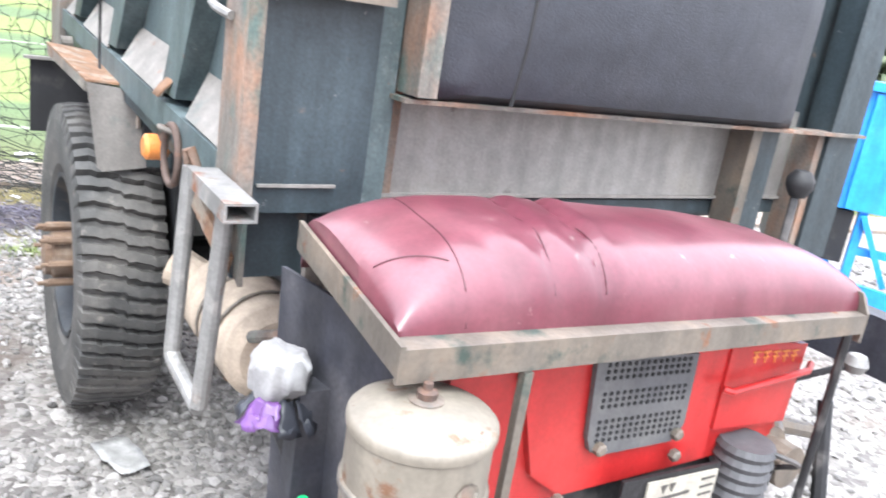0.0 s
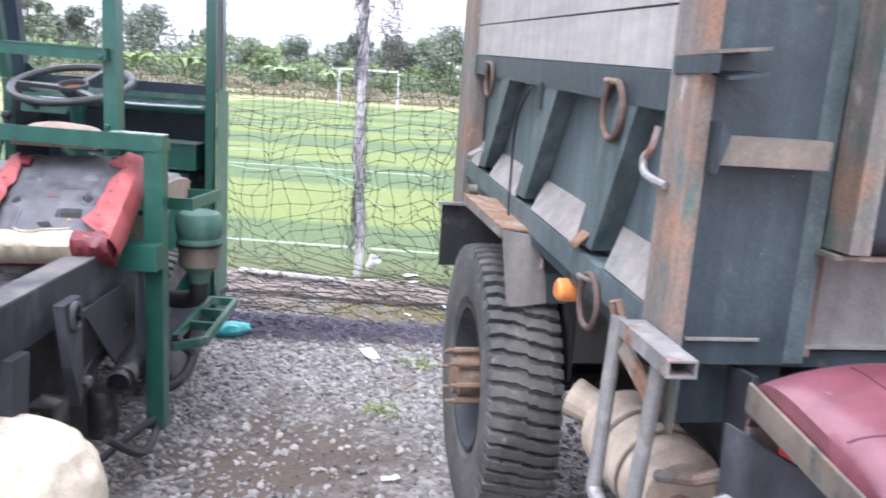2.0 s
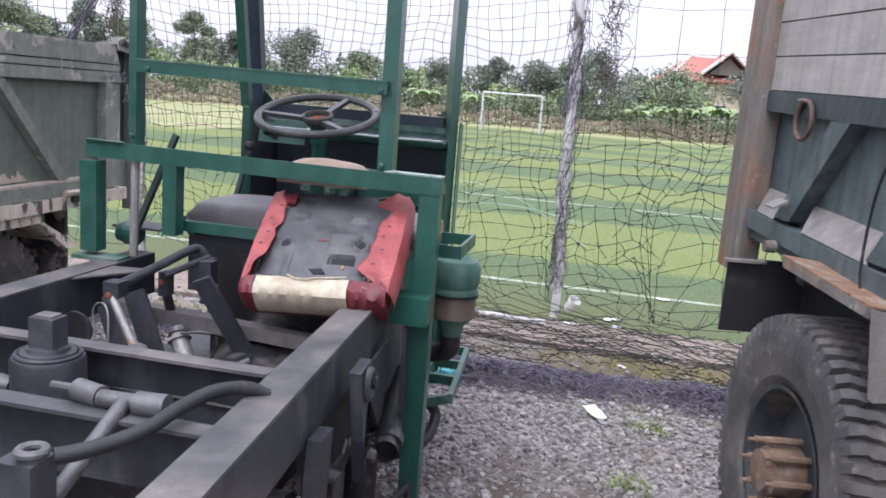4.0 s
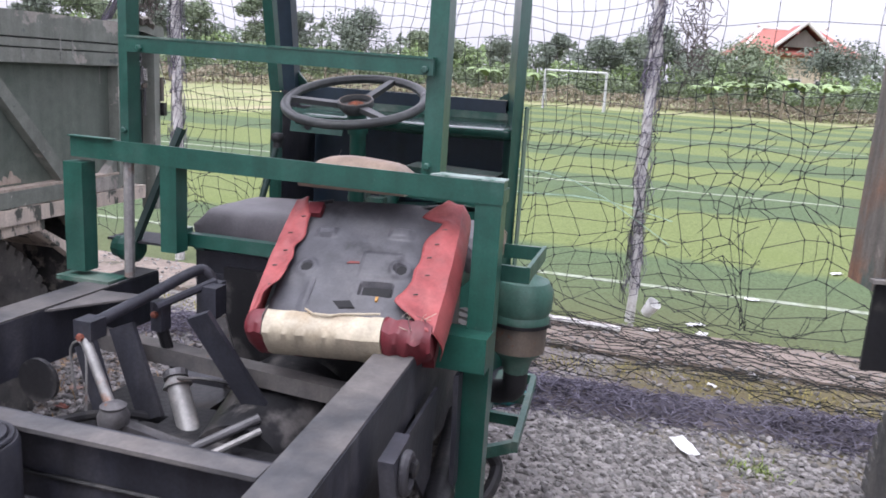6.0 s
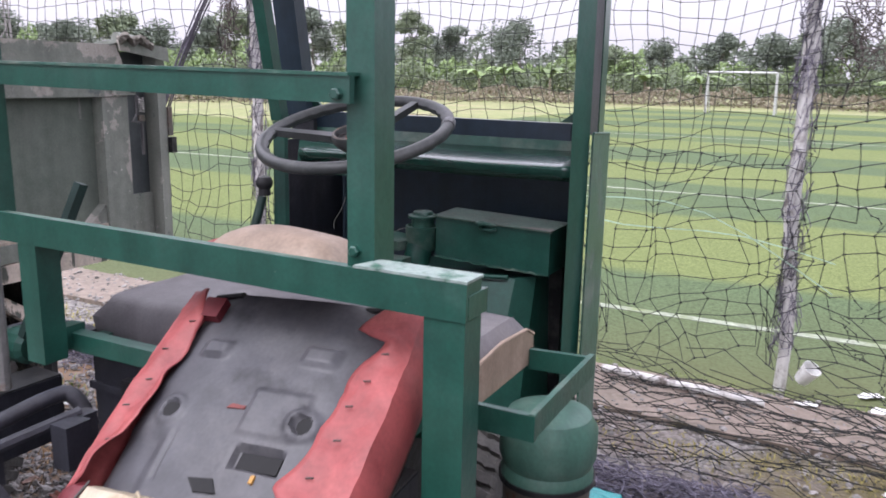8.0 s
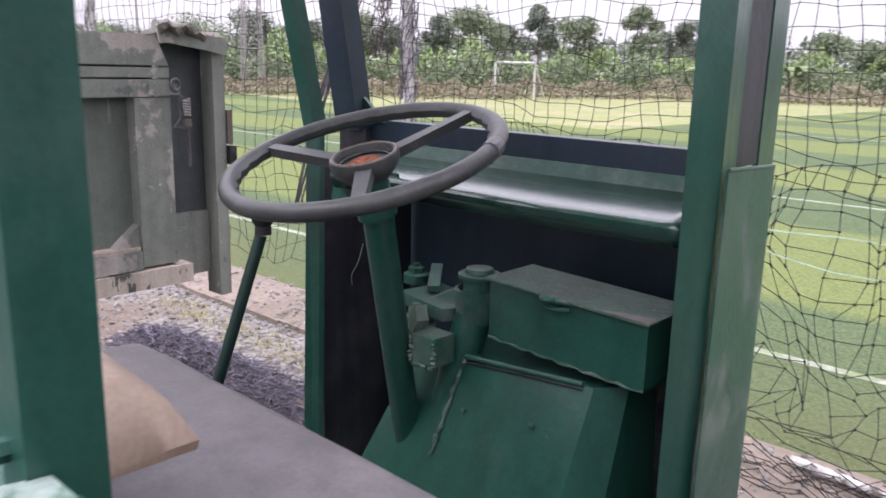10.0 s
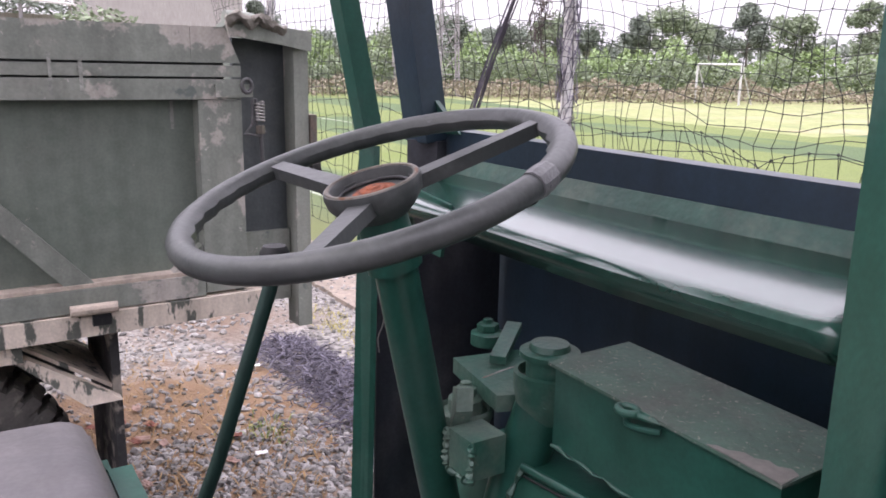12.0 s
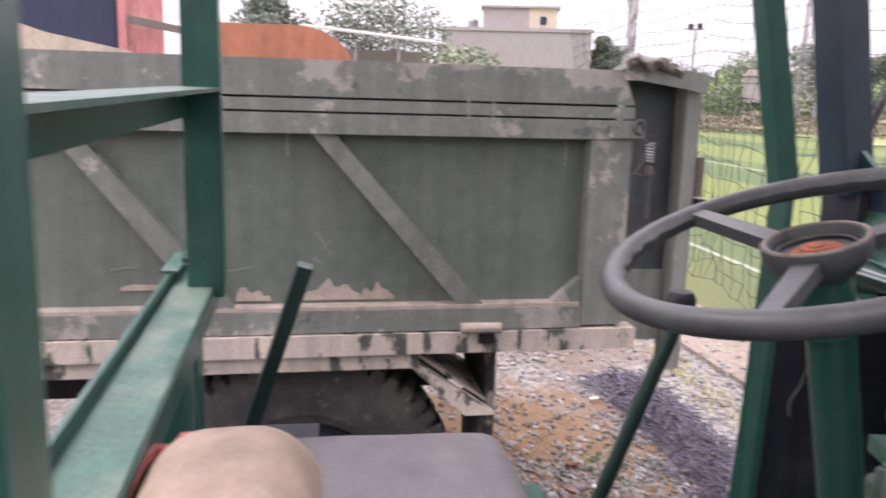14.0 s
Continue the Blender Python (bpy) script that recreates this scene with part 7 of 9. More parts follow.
part("latch_rear", boxed(-0.05, 0.0, 3.20, 3.218, 1.26, 1.36), BED_RUST, grey, "rusty tailgate latch")
part("latch_rear", boxed(-0.04, 0.01, 3.20, 3.223, 1.20, 1.255), DARK_STEEL, grey)
part("hinge_bar", tube([(0.02, 2.60, 0.935), (0.025, 2.70, 0.935)], 0.013, 10), MUD_PATCH, grey)
part("hinge_block", boxed(0.0125, 0.026, 2.645, 2.685, 0.895, 0.92), DARK_STEEL, grey, bevel=0.003)
part("corner_web", slab([(-0.044, 2.83, 0.98), (-0.044, 2.912, 0.98), (-0.044, 2.912, 1.05)], (0.035, 0, 0)), GREYGREEN, grey)
part("guard", slab([(-0.06, 2.48, 0.825), (-0.06, 2.51, 0.825), (-0.03, 2.70, 0.70), (-0.03, 2.62, 0.70)], (0.04, 0, 0)), MUDDY, grey)
part("guard_arch", slab([(-0.06, 2.50, 0.84), (-0.06, 2.70, 0.70), (-0.40, 2.70, 0.70), (-0.40, 2.50, 0.84)], (0, 0.006, 0.006)), MUDDY, grey)
part("mud_flap", boxed(-0.35, -0.05, 2.69, 2.71, 0.35, 0.87), surface("mud_caked_flap", (0.03, 0.03, 0.032), 0.8, bump=0.4, spots=(((0.30, 0.27, 0.235), 14, 0.52, 0.08, 0.9), ((0.10, 0.095, 0.09), 5, 0.5, 0.2, 0.8))), grey, "mud-caked rubber flap")
part("sub_frame", boxed(-0.50, -0.42, 0.3, 2.66, 0.62, 0.80), DARK_STEEL, grey)
part("bed_floor", boxed(-1.3, -0.06, 0.2, 3.1, 0.88, 0.92), BED_DARK, grey)
part("far_side", boxed(-1.34, -1.30, 0.15, 3.1, 0.88, 1.55), GREYGREEN_PANEL, grey)
part("tail_board", boxed(-1.30, -0.11, 3.07, 3.10, 0.92, 1.55), GREYGREEN_PANEL, grey)
part("head_board", boxed(-1.30, -0.06, 0.15, 0.18, 0.92, 1.60), GREYGREEN_PANEL, grey)
for y in (2.22,):
    build_wheel(grey, -0.20, y, 0.42, 0.42, 0.21, 1, 54)
build_wheel(grey, -1.15, 2.22, 0.42, 0.42, 0.21, -1, 54)
part("axle", tube([(-1.1, 2.22, 0.42), (-0.25, 2.22, 0.42)], 0.045, 12), DARK_STEEL, grey)
for x in (-0.3, -1.1):
    part("front_stand", boxed(x, x + 0.08, 0.3, 0.4, 0.0, 0.82), BLACK_STEEL, grey)
for y0, y1, z, h in ((1.80, 1.92, 1.03, 0.012), (2.06, 2.14, 1.0, 0.07), (2.22, 2.36, 1.0, 0.05), (2.36, 2.44, 1.0, 0.07)):
    pts = [(-0.0445, y0 + (y1 - y0) * k / 28, z + 0.003 + h * math.sin(k / 28 * math.pi) ** 0.5 * max(0.06, 0.5 + 0.8 * noise.noise(Vector((k * 0.13, y0 * 9, 0))) + 0.12 * noise.noise(Vector((k * 0.45, y0 * 5, 2))))) for k in range(29)]
    pts += [(-0.0445, y1, z - 0.004), (-0.0445, y0, z - 0.004)]
    part("mud_splash", slab(pts, (0.004, 0, 0)), MUD_PATCH, grey, "dried mud splash")
for y, x0, z0, z1, w in ((2.60, 0.0035, 1.41, 1.50, 0.008), (2.66, 0.0035, 1.42, 1.49, 0.009), (2.42, 0.0035, 1.41, 1.445, 0.016), (2.18, -0.0445, 1.345, 1.40, 0.008), (2.86, -0.0445, 1.33, 1.395, 0.010)):
    bm = slab([(x0, y + w * (0.05 if k < 7 else 0.9) + 0.002 * noise.noise(Vector((k * 1.3, y * 7, 0))), (z1 + (z0 - z1) * k / 6) if k < 7 else (z0 + (z1 - z0) * (k - 7) / 6)) for k in range(14)], (0.0008, 0, 0))
    part("drip_streak", bm, surface("pale_drip", (0.29, 0.29, 0.265), 0.85, spots=(((0.2, 0.21, 0.19), 60, 0.5, 0.1, 0.8),)) if y == 2.60 else bpy.data.materials["pale_drip"], grey)
for a, b in (((2.25, 1.165), (2.29, 1.10)), ((2.262, 1.12), (2.285, 1.145)), ((2.24, 1.10), (2.27, 1.085))):
    part("chalk_scratch", bar((-0.0435, *a), (-0.0435, *b), 0.001, 0.0022), bpy.data.materials["pale_drip"], grey)
part("chalk_scratch", tube([(-0.0435, 1.78 + 0.04 * k, 1.075 + 0.006 * math.sin(k * 1.7)) for k in range(9)], 0.0013, 4), bpy.data.materials["pale_drip"], grey)
# ---------------------------------------------------------------- ground, kerb and pitch


def sheet(name, pts, z, material, label, kind="structure", cat="ground"):
    bm = bmesh.new()
    prism(bm, [(x, y, z) for x, y in pts], (0, 0, -0.3))
    return tagged(part(name, bm, material), label, cat, kind=kind)


sheet("ground", [(-900, -900), (900, -900), (900, 900), (-900, 900)], 0.0, GROUND, "grey gravel yard with brown dirt patches")
sheet("meadow", [(-900, 5.0), (900, 5.0), (900, 900), (-900, 900)], 0.004, surface("rough_olive_grass", (0.20, 0.22, 0.085), 0.9, bump=0.4, bump_scale=4, grain=0.25, grain_scale=3,
      spots=(((0.30, 0.25, 0.16), 0.35, 0.5, 0.2, 0.95), ((0.12, 0.15, 0.06), 0.8, 0.56, 0.15, 0.9))), "rough olive grass beyond the yard")
sheet("pitch", [(-12, 5.15), (60, 5.05), (60, 47), (-12, 47)], 0.012, TURF, "mown striped green artificial turf pitch", cat="turf")
sheet("pitch", [(-60, 5.2), (-12.0, 5.15), (-12.0, 21), (-60, 30)], 0.012, TURF, "mown striped green artificial turf pitch", cat="turf")
for y0, y1, x0, x1 in ((6.22, 6.30, -30, 40), (12.2, 12.3, -40, 40), (24.0, 24.1, -11, 40)):
    tagged(part("pitch_line", boxed(x0, x1, y0, y1, 0.0, 0.018), LINE_WHITE), "white painted pitch line", "pitch line", kind="structure")
bm = bmesh.new()
for i in range(80):
    x0, x1 = -14 + i * 0.35, -14 + (i + 1) * 0.35 - 0.002
    d0 = 0.05 * noise.noise(Vector((i * 0.4, 0, 0)))
    box(bm, x0, x1, 4.58 + d0, 5.12 + 0.4 * d0, -0.1, 0.028 + 0.006 * noise.noise(Vector((i, 3, 0))))
tagged(part("kerb_strip", bm, CONCRETE), "dusty concrete strip along the pitch", "kerb", kind="structure")

# gravel stones
rnd = np.random.RandomState(3)
PHI = (1 + 5 ** 0.5) / 2
ICO = np.array([(-1, PHI, 0), (1, PHI, 0), (-1, -PHI, 0), (1, -PHI, 0), (0, -1, PHI), (0, 1, PHI), (0, -1, -PHI), (0, 1, -PHI), (PHI, 0, -1), (PHI, 0, 1), (-PHI, 0, -1), (-PHI, 0, 1)]) / 1.9
ICO_F = np.array([(0, 11, 5), (0, 5, 1), (0, 1, 7), (0, 7, 10), (0, 10, 11), (1, 5, 9), (5, 11, 4), (11, 10, 2), (10, 7, 6), (7, 1, 8), (3, 9, 4), (3, 4, 2), (3, 2, 6), (3, 6, 8), (3, 8, 9), (4, 9, 5), (2, 4, 11), (6, 2, 10), (8, 6, 7), (9, 8, 1)])


def stones(name, n, xr, yr, lo, hi, material, label, seed, cat="gravel", keep=None, base=0.0):
    rs = np.random.RandomState(seed)
    x, y = rs.uniform(*xr, n), rs.uniform(*yr, n)
    if keep is not None:
        ok = keep(x, y, rs)
        x, y = x[ok], y[ok]
        n = len(x)
    s = lo * (hi / lo) ** (rs.rand(n) ** 1.6)
    dims = s[:, None] * rs.uniform(0.6, 1.25, (n, 3)) * np.array([1, 1, 0.7])
    v = ICO[None] * (1 + rs.uniform(-0.22, 0.22, (n, 12, 1))) * dims[:, None]
    a = rs.uniform(0, math.tau, n)
    c, d = np.cos(a)[:, None], np.sin(a)[:, None]
    tilt = rs.uniform(-0.4, 0.4, (n, 1))
    vx, vy, vz = v[..., 0] * c - v[..., 1] * d, v[..., 0] * d + v[..., 1] * c, v[..., 2] + v[..., 0] * tilt
    pts = np.stack([vx + x[:, None], vy + y[:, None], vz + (dims[:, 2] * 0.35 + base)[:, None]], -1).reshape(-1, 3)
    faces = (ICO_F[None] + (np.arange(n) * 12)[:, None, None]).reshape(-1, 3)
    me = bpy.data.meshes.new(name)
    me.from_pydata(pts.tolist(), [], faces.tolist())
    me.materials.append(material)
    return tagged(new(name, me), label, cat, kind="stuff")


def patchy(x, y, rs):
    k = np.sin(x * 2.1 + 0.7) * np.cos(y * 1.7 - 0.3) + 0.5 * np.sin(x * 5.3 + y * 4.1)
    soil = np.exp(-(((x + 0.05) / 0.40) ** 2 + ((y - 2.2) / 0.30) ** 2))
    return (k > rs.uniform(-1.6, 0.9, len(x)) - 0.25) & (rs.rand(len(x)) > soil * 0.8)


stones("gravel", 30000, (-1.0, 2.2), (0.6, 4.0), 0.006, 0.021, STONE, "loose grey crushed gravel on the yard", 11, keep=patchy)
stones("gravel", 9000, (-5.5, -1.0), (1.5, 4.0), 0.008, 0.024, STONE, "loose grey crushed gravel on the yard", 12, keep=patchy)
stones("gravel", 3500, (2.2, 6.0), (-1.0, 6.0), 0.012, 0.032, STONE, "coarse grey gravel beside the trucks", 13)
stones("gravel", 1500, (-6.0, 4.0), (4.0, 4.6), 0.008, 0.02, STONE, "scattered pebbles by the kerb", 14)

stones("rubble", 2600, (-6.0, 4.0), (4.5, 5.14), 0.006, 0.02, STONE, "grit and pebbles strewn on the kerb", 15, keep=patchy, base=0.026)
stones("gravel", 5500, (-3.3, -1.75), (2.45, 3.80), 0.007, 0.022, STONE, "dense grey gravel beside the far truck", 77)


def strands(name, lines, r, material, label, category, sides=3, knots=0.0):
    """Many thin cords as one mesh: lines is a list of point lists."""
    verts, faces = [], []
    for pts in lines:
        pts = [Vector(p) for p in pts]
        base = len(verts)
        for i, p in enumerate(pts):
            d = pts[min(i + 1, len(pts) - 1)] - pts[max(i - 1, 0)]
            if d.length < 1e-6:
                d = Vector((0, 0, 1))
            d.normalize()
            a = d.cross(Vector((0.3, 0.9, 0.2))).normalized()
            b = d.cross(a)
            for k in range(sides):
                verts.append(p + (a * math.cos(k * math.tau / sides) + b * math.sin(k * math.tau / sides)) * r)
        for i in range(len(pts) - 1):
            for k in range(sides):
                j = (k + 1) % sides
                o = base + i * sides
                faces.append((o + k, o + j, o + sides + j, o + sides + k))
        if knots:
            for p in pts[1:-1]:
                o = len(verts)
                for q in ((knots, 0, 0), (0, knots, 0), (-knots, 0, 0), (0, -knots, 0), (0, 0, knots), (0, 0, -knots)):
                    verts.append(p + Vector(q))
                faces += [(o, o + 1, o + 4), (o + 1, o + 2, o + 4), (o + 2, o + 3, o + 4), (o + 3, o, o + 4),
                          (o + 1, o, o + 5), (o + 2, o + 1, o + 5), (o + 3, o + 2, o + 5), (o, o + 3, o + 5)]
    return tagged(new(name, quads(name, verts, faces, material)), label, category, kind="stuff")


# ---------------------------------------------------------------- the net fence
FY = 5.22


def net_sheet(name, x0, x1, z0, z1, cell, wob, low_wob, r, label, seed, drop=0.0, knots=0.0, sag=0.0, snarls=0):
    nx_, nz_ = int((x1 - x0) / cell), int((z1 - z0) / cell)
    rs = random.Random(seed)
    g = {}
    for i in range(nx_ + 1):
        for j in range(nz_ + 1):
            x, z = x0 + (x1 - x0) * i / nx_, z0 + (z1 - z0) * j / nz_
            low = max(0.0, 1 - (z - z0) / 1.2)
            k = wob + low_wob * low
            p = Vector((x * 1.7, z * 1.9, seed))
            p2 = Vector((x * 6, z * 6, seed + 7))
            u = i / nx_
            g[i, j] = Vector((x + k * noise.noise(p) * 3 + k * noise.noise(p2),
                              FY + 0.06 * noise.noise(p * 0.8 + Vector((4, 0, 0))) * 2 + k * noise.noise(p2 + Vector((0, 9, 0))),
                              max(0.02, z + k * noise.noise(p + Vector((0, 5, 0))) * 3 + k * noise.noise(p2 + Vector((3, 0, 0))) - sag * 4 * u * (1 - u) * (z / z1))))
    # snarls draw the meshes round them together
    for _ in range(snarls):
        cx, cz = rs.uniform(x0 + 0.05, x1 - 0.05), rs.uniform(z0, z1 * 0.9)
        wide, tall = rs.uniform(0.10, 0.2), rs.uniform(0.12, 0.35)
        for q in g.values():
            k = 0.75 * math.exp(-((q.x - cx) / wide) ** 2 - ((q.z - cz) / tall) ** 2)
            q.x += (cx - q.x) * k
            q.z += (cz - q.z) * k * 0.45
    lines = []
    for i in range(nx_ + 1):
        run = []
        for j in range(nz_ + 1):
            run.append(g[i, j])
            if rs.random() < drop:
                if len(run) > 1:
                    lines.append(run)
                run = []
        if len(run) > 1:
            lines.append(run)
    for j in range(nz_ + 1):
        run = []
        for i in range(nx_ + 1):
            run.append(g[i, j])
            if rs.random() < drop:
                if len(run) > 1:
                    lines.append(run)
                run = []
        if len(run) > 1:
            lines.append(run)
    strands(name, lines, r, NET_DARK, label, "net", knots=knots)


net_sheet("fence_net", -3.45, -0.15, 1.12, 2.75, 0.072, 0.014, 0.02, 0.0021, "dark knotted sports net hung between posts", 1, 0.004, 0.0046, sag=0.10)
net_sheet("fence_net", -3.45, -0.15, 0.10, 1.20, 0.084, 0.026, 0.060, 0.0022, "torn tangled sports net", 6, 0.03, 0.0080, snarls=22)
net_sheet("fence_net", -9.5, -3.45, 0.20, 2.75, 0.11, 0.02, 0.04, 0.0026, "dark loose sports net hung between posts", 2, 0.004)
net_sheet("fence_net", -0.15, 1.9, 0.10, 1.50, 0.092, 0.032, 0.075, 0.0027, "torn tangled sports net", 3, 0.045, 0.0085, snarls=12)
net_sheet("fence_net", -0.15, 4.6, 1.50, 2.80, 0.27, 0.02, 0.0, 0.0023, "coarse net lines against the sky", 4, 0.01)
net_sheet("fence_net", 1.9, 4.6, 0.10, 1.50, 0.15, 0.03, 0.05, 0.0022, "torn tangled sports net", 5, 0.05, 0.0075, snarls=12)
rs = random.Random(18)
lines = []
for i in range(45):
    x0, z0 = rs.uniform(-0.1, 1.5), rs.uniform(0.15, 1.25)
    a, ln = rs.uniform(0, math.pi), rs.uniform(0.02, 0.07)
    lines.append([(x0 + ln * k * math.cos(a) + 0.05 * noise.noise(Vector((k * 0.5, i, 1))), FY - 0.03 + 0.04 * noise.noise(Vector((k * 0.5, i, 2))), max(0.05, z0 + ln * k * math.sin(a) * (1 if i % 2 else -1) + 0.05 * noise.noise(Vector((k * 0.5, i, 3))))) for k in range(rs.randint(4, 9))])
strands("net_snarl", lines, 0.0021, NET_DARK, "snarled loose strands in the torn net", "net", knots=0.006)
lines = []
for i in range(7):
    d = 0.012 * i
    lines.append([(x + 0.02 * noise.noise(Vector((x * 3, i, 0))) + d, FY - 0.02 + 0.02 * noise.noise(Vector((z * 3, i, 5))), z) for x, z in ((-4.55, 0.45), (-4.40, 0.85), (-4.24, 1.27), (-4.08, 1.58), (-3.90, 1.86), (-3.70, 2.15), (-3.48, 2.42), (-3.40, 2.70))])
strands("net_edge", lines, 0.006, NET_PURPLE, "gathered net edge hanging in a curve from the post", "net")
rs = random.Random(8)
lines = []
for i in range(26):
    x0 = rs.uniform(-1.8, 0.2)
    x1 = x0 + rs.uniform(0.8, 2.6)
    z0, z1 = rs.uniform(0.1, 0.42), rs.uniform(0.03, 0.12)
    yy = rs.uniform(4.2, 5.0)
    lines.append([(x0 + (x1 - x0) * k / 10 + 0.06 * noise.noise(Vector((k * 0.9, i, 7))), yy + 0.30 * noise.noise(Vector((k * 0.4, i, 0))) - 0.05 * k / 10, max(0.02, z0 + (z1 - z0) * (k / 10) ** 0.7 + 0.09 * noise.noise(Vector((k * 0.7, i, 4))))) for k in range(11)])
for i in range(150):
    x0 = rs.uniform(-2.2, 2.0)
    yy = rs.uniform(4.1, 5.1)
    lines.append([(x0 + 0.06 * k + 0.05 * noise.noise(Vector((k * 0.6, i, 1))), yy + 0.10 * noise.noise(Vector((k * 0.5, i, 2))), 0.03 + 0.10 * abs(noise.noise(Vector((k * 0.6, i * 2.0, 3))))) for k in range(rs.randint(5, 14))])
strands("net_tangle", lines, 0.0022, NET_DARK, "fallen tangled net cords over the kerb", "net", knots=0.006)
lines = []
for i in range(2):
    z0 = 0.9 + 0.12 * i
    lines.append([(-2.0 + 0.2 * k, FY - 0.03, z0 - 0.02 * k + 0.03 * math.sin(k + i) - (0.01 * (k - 5) ** 2 if i % 2 else 0)) for k in range(11)])
strands("net_cord", lines, 0.003, NET_GREEN, "pale green repair cord in the net", "net")


def fence_post(x, y, h, lean, seed, label):
    t = thing("fence_post", pose(x, y, 0), label, "fence post", "posts of the net fence")
    pts = [(lean * k / 12 + 0.03 * noise.noise(Vector((k * 0.35, seed, 0))), 0.03 * noise.noise(Vector((k * 0.35, seed, 5))), -0.05 + h * k / 12) for k in range(13)]
    bm = tube(pts, [0.032 + 0.012 * noise.noise(Vector((k * 0.8, seed, 9))) for k in range(13)], 14)
    for v in bm.verts:
        v.co += Vector((noise.noise(v.co * 22), noise.noise(v.co * 22 + Vector((4, 0, 0))), 0)) * 0.008
    part("post", bm, POST_WHITE, t, smooth=True)
    rr = random.Random(seed)
    ls = []
    for i in range(120):
        k0 = rr.uniform(0.05, 1.0)
        zc = h * k0
        cx = lean * k0
        a0, rad = rr.uniform(0, 6.28), rr.uniform(0.030, 0.058)
        ls.append([(cx + rad * math.cos(a0 + q * 0.7) + 0.02 * rr.uniform(-1, 1), rad * math.sin(a0 + q * 0.7), zc + 0.05 * q * rr.uniform(0.1, 1.0) - 0.1) for q in range(9)])
    verts_line = strands("net_wrap", ls, 0.0026, NET_PURPLE, "bunched grey net round the post", "net")
    verts_line.parent = t
    del verts_line["category"], verts_line["kind"]
    return t


p1 = fence_post(-0.185, 5.26, 2.9, -0.06, 1, "crooked peeling white wooden post wrapped in old net")
p2 = fence_post(-3.42, 5.24, 2.9, -0.03, 2, "peeling white post wrapped in old net")
fence_post(3.6, 5.2, 2.9, 0.05, 3, "peeling white post wrapped in old net")
fence_post(-7.6, 5.2, 2.9, 0.05, 4, "peeling white post wrapped in old net")
# dry vine hanging in the net beside the posts
for px, sd in ((-0.02, 21), (-3.62, 22)):
    rr = random.Random(sd)
    ls = []
    for i in range(230):
        z = rr.uniform(1.55, 2.8)
        wide = 0.03 + 0.11 * ((z - 1.5) / 1.3) ** 1.5
        p = Vector((px + 0.02 + rr.gauss(0, 0.5) * wide, FY - 0.03 + rr.gauss(0, 0.02), z))
        d = rr.uniform(0, 6.28)
        run = []
        for q in range(9):
            run.append(tuple(p))
            d += rr.uniform(-0.9, 0.9)
            p = p + Vector((math.cos(d) * 0.016, rr.uniform(-0.006, 0.006), math.sin(d) * 0.022))
        ls.append(run)
    strands("dry_vine", ls, 0.0024, TWIG, "dry dead vine and bunched net beside the post", "vine", knots=0.004)

# fallen net heap along the yard's edge
rs = random.Random(31)
lines = []
for i in range(5200):
    x = rs.uniform(-4.25, 3.2)
    mid = 3.90 + 0.08 * noise.noise(Vector((x * 0.6, 0, 0))) + 0.05 * max(0.0, min(1.0, -1.5 - x))
    yy = mid + rs.gauss(0, 0.10)
    hh = max(0.012, 0.105 * math.exp(-((yy - mid) / 0.17) ** 2) * (0.7 + 0.6 * noise.noise(Vector((x * 2, 2, 0)))))
    a = rs.uniform(0, 6.28)
    ln = rs.uniform(0.018, 0.050)
    b = rs.uniform(-1, 1)
    z = rs.uniform(0.25, 1.0) * hh
    lines.append([(x + ln * (k - 2) * math.cos(a + b * 0.3 * k), yy + ln * (k - 2) * math.sin(a + b * 0.3 * k), max(0.006, z + 0.014 * math.sin(k * 1.4 + b * 3))) for k in range(5)])
strands("net_heap", lines, 0.0025, NET_PURPLE, "heap of faded purple-grey netting on the gravel", "net")
bm = bmesh.new()
g = {}
for i in range(130):
    for j in range(9):
        x = -4.2 + i * 0.057
        mid = 3.90 + 0.08 * noise.noise(Vector((x * 0.6, 0, 0))) + 0.05 * max(0.0, min(1.0, -1.5 - x))
        v = (j / 8 - 0.5) * 2
        g[i, j] = bm.verts.new((x, mid + 0.15 * v, 0.045 * (1 - v * v) * (0.8 + 0.5 * noise.noise(Vector((x * 3, v * 2, 0)))) - 0.003))
for i in range(129):
    for j in range(8):
        bm.faces.new((g[i, j], g[i + 1, j], g[i + 1, j + 1], g[i, j + 1]))
tagged(part("dirt_bank", bm, surface("dark_soil_bank", (0.085, 0.075, 0.08), 0.95, bump=0.6, bump_scale=40, spots=(((0.16, 0.13, 0.10), 9, 0.5, 0.2, 0.95),))),
       "low dark bank of soil under the netting", "bank", kind="structure")

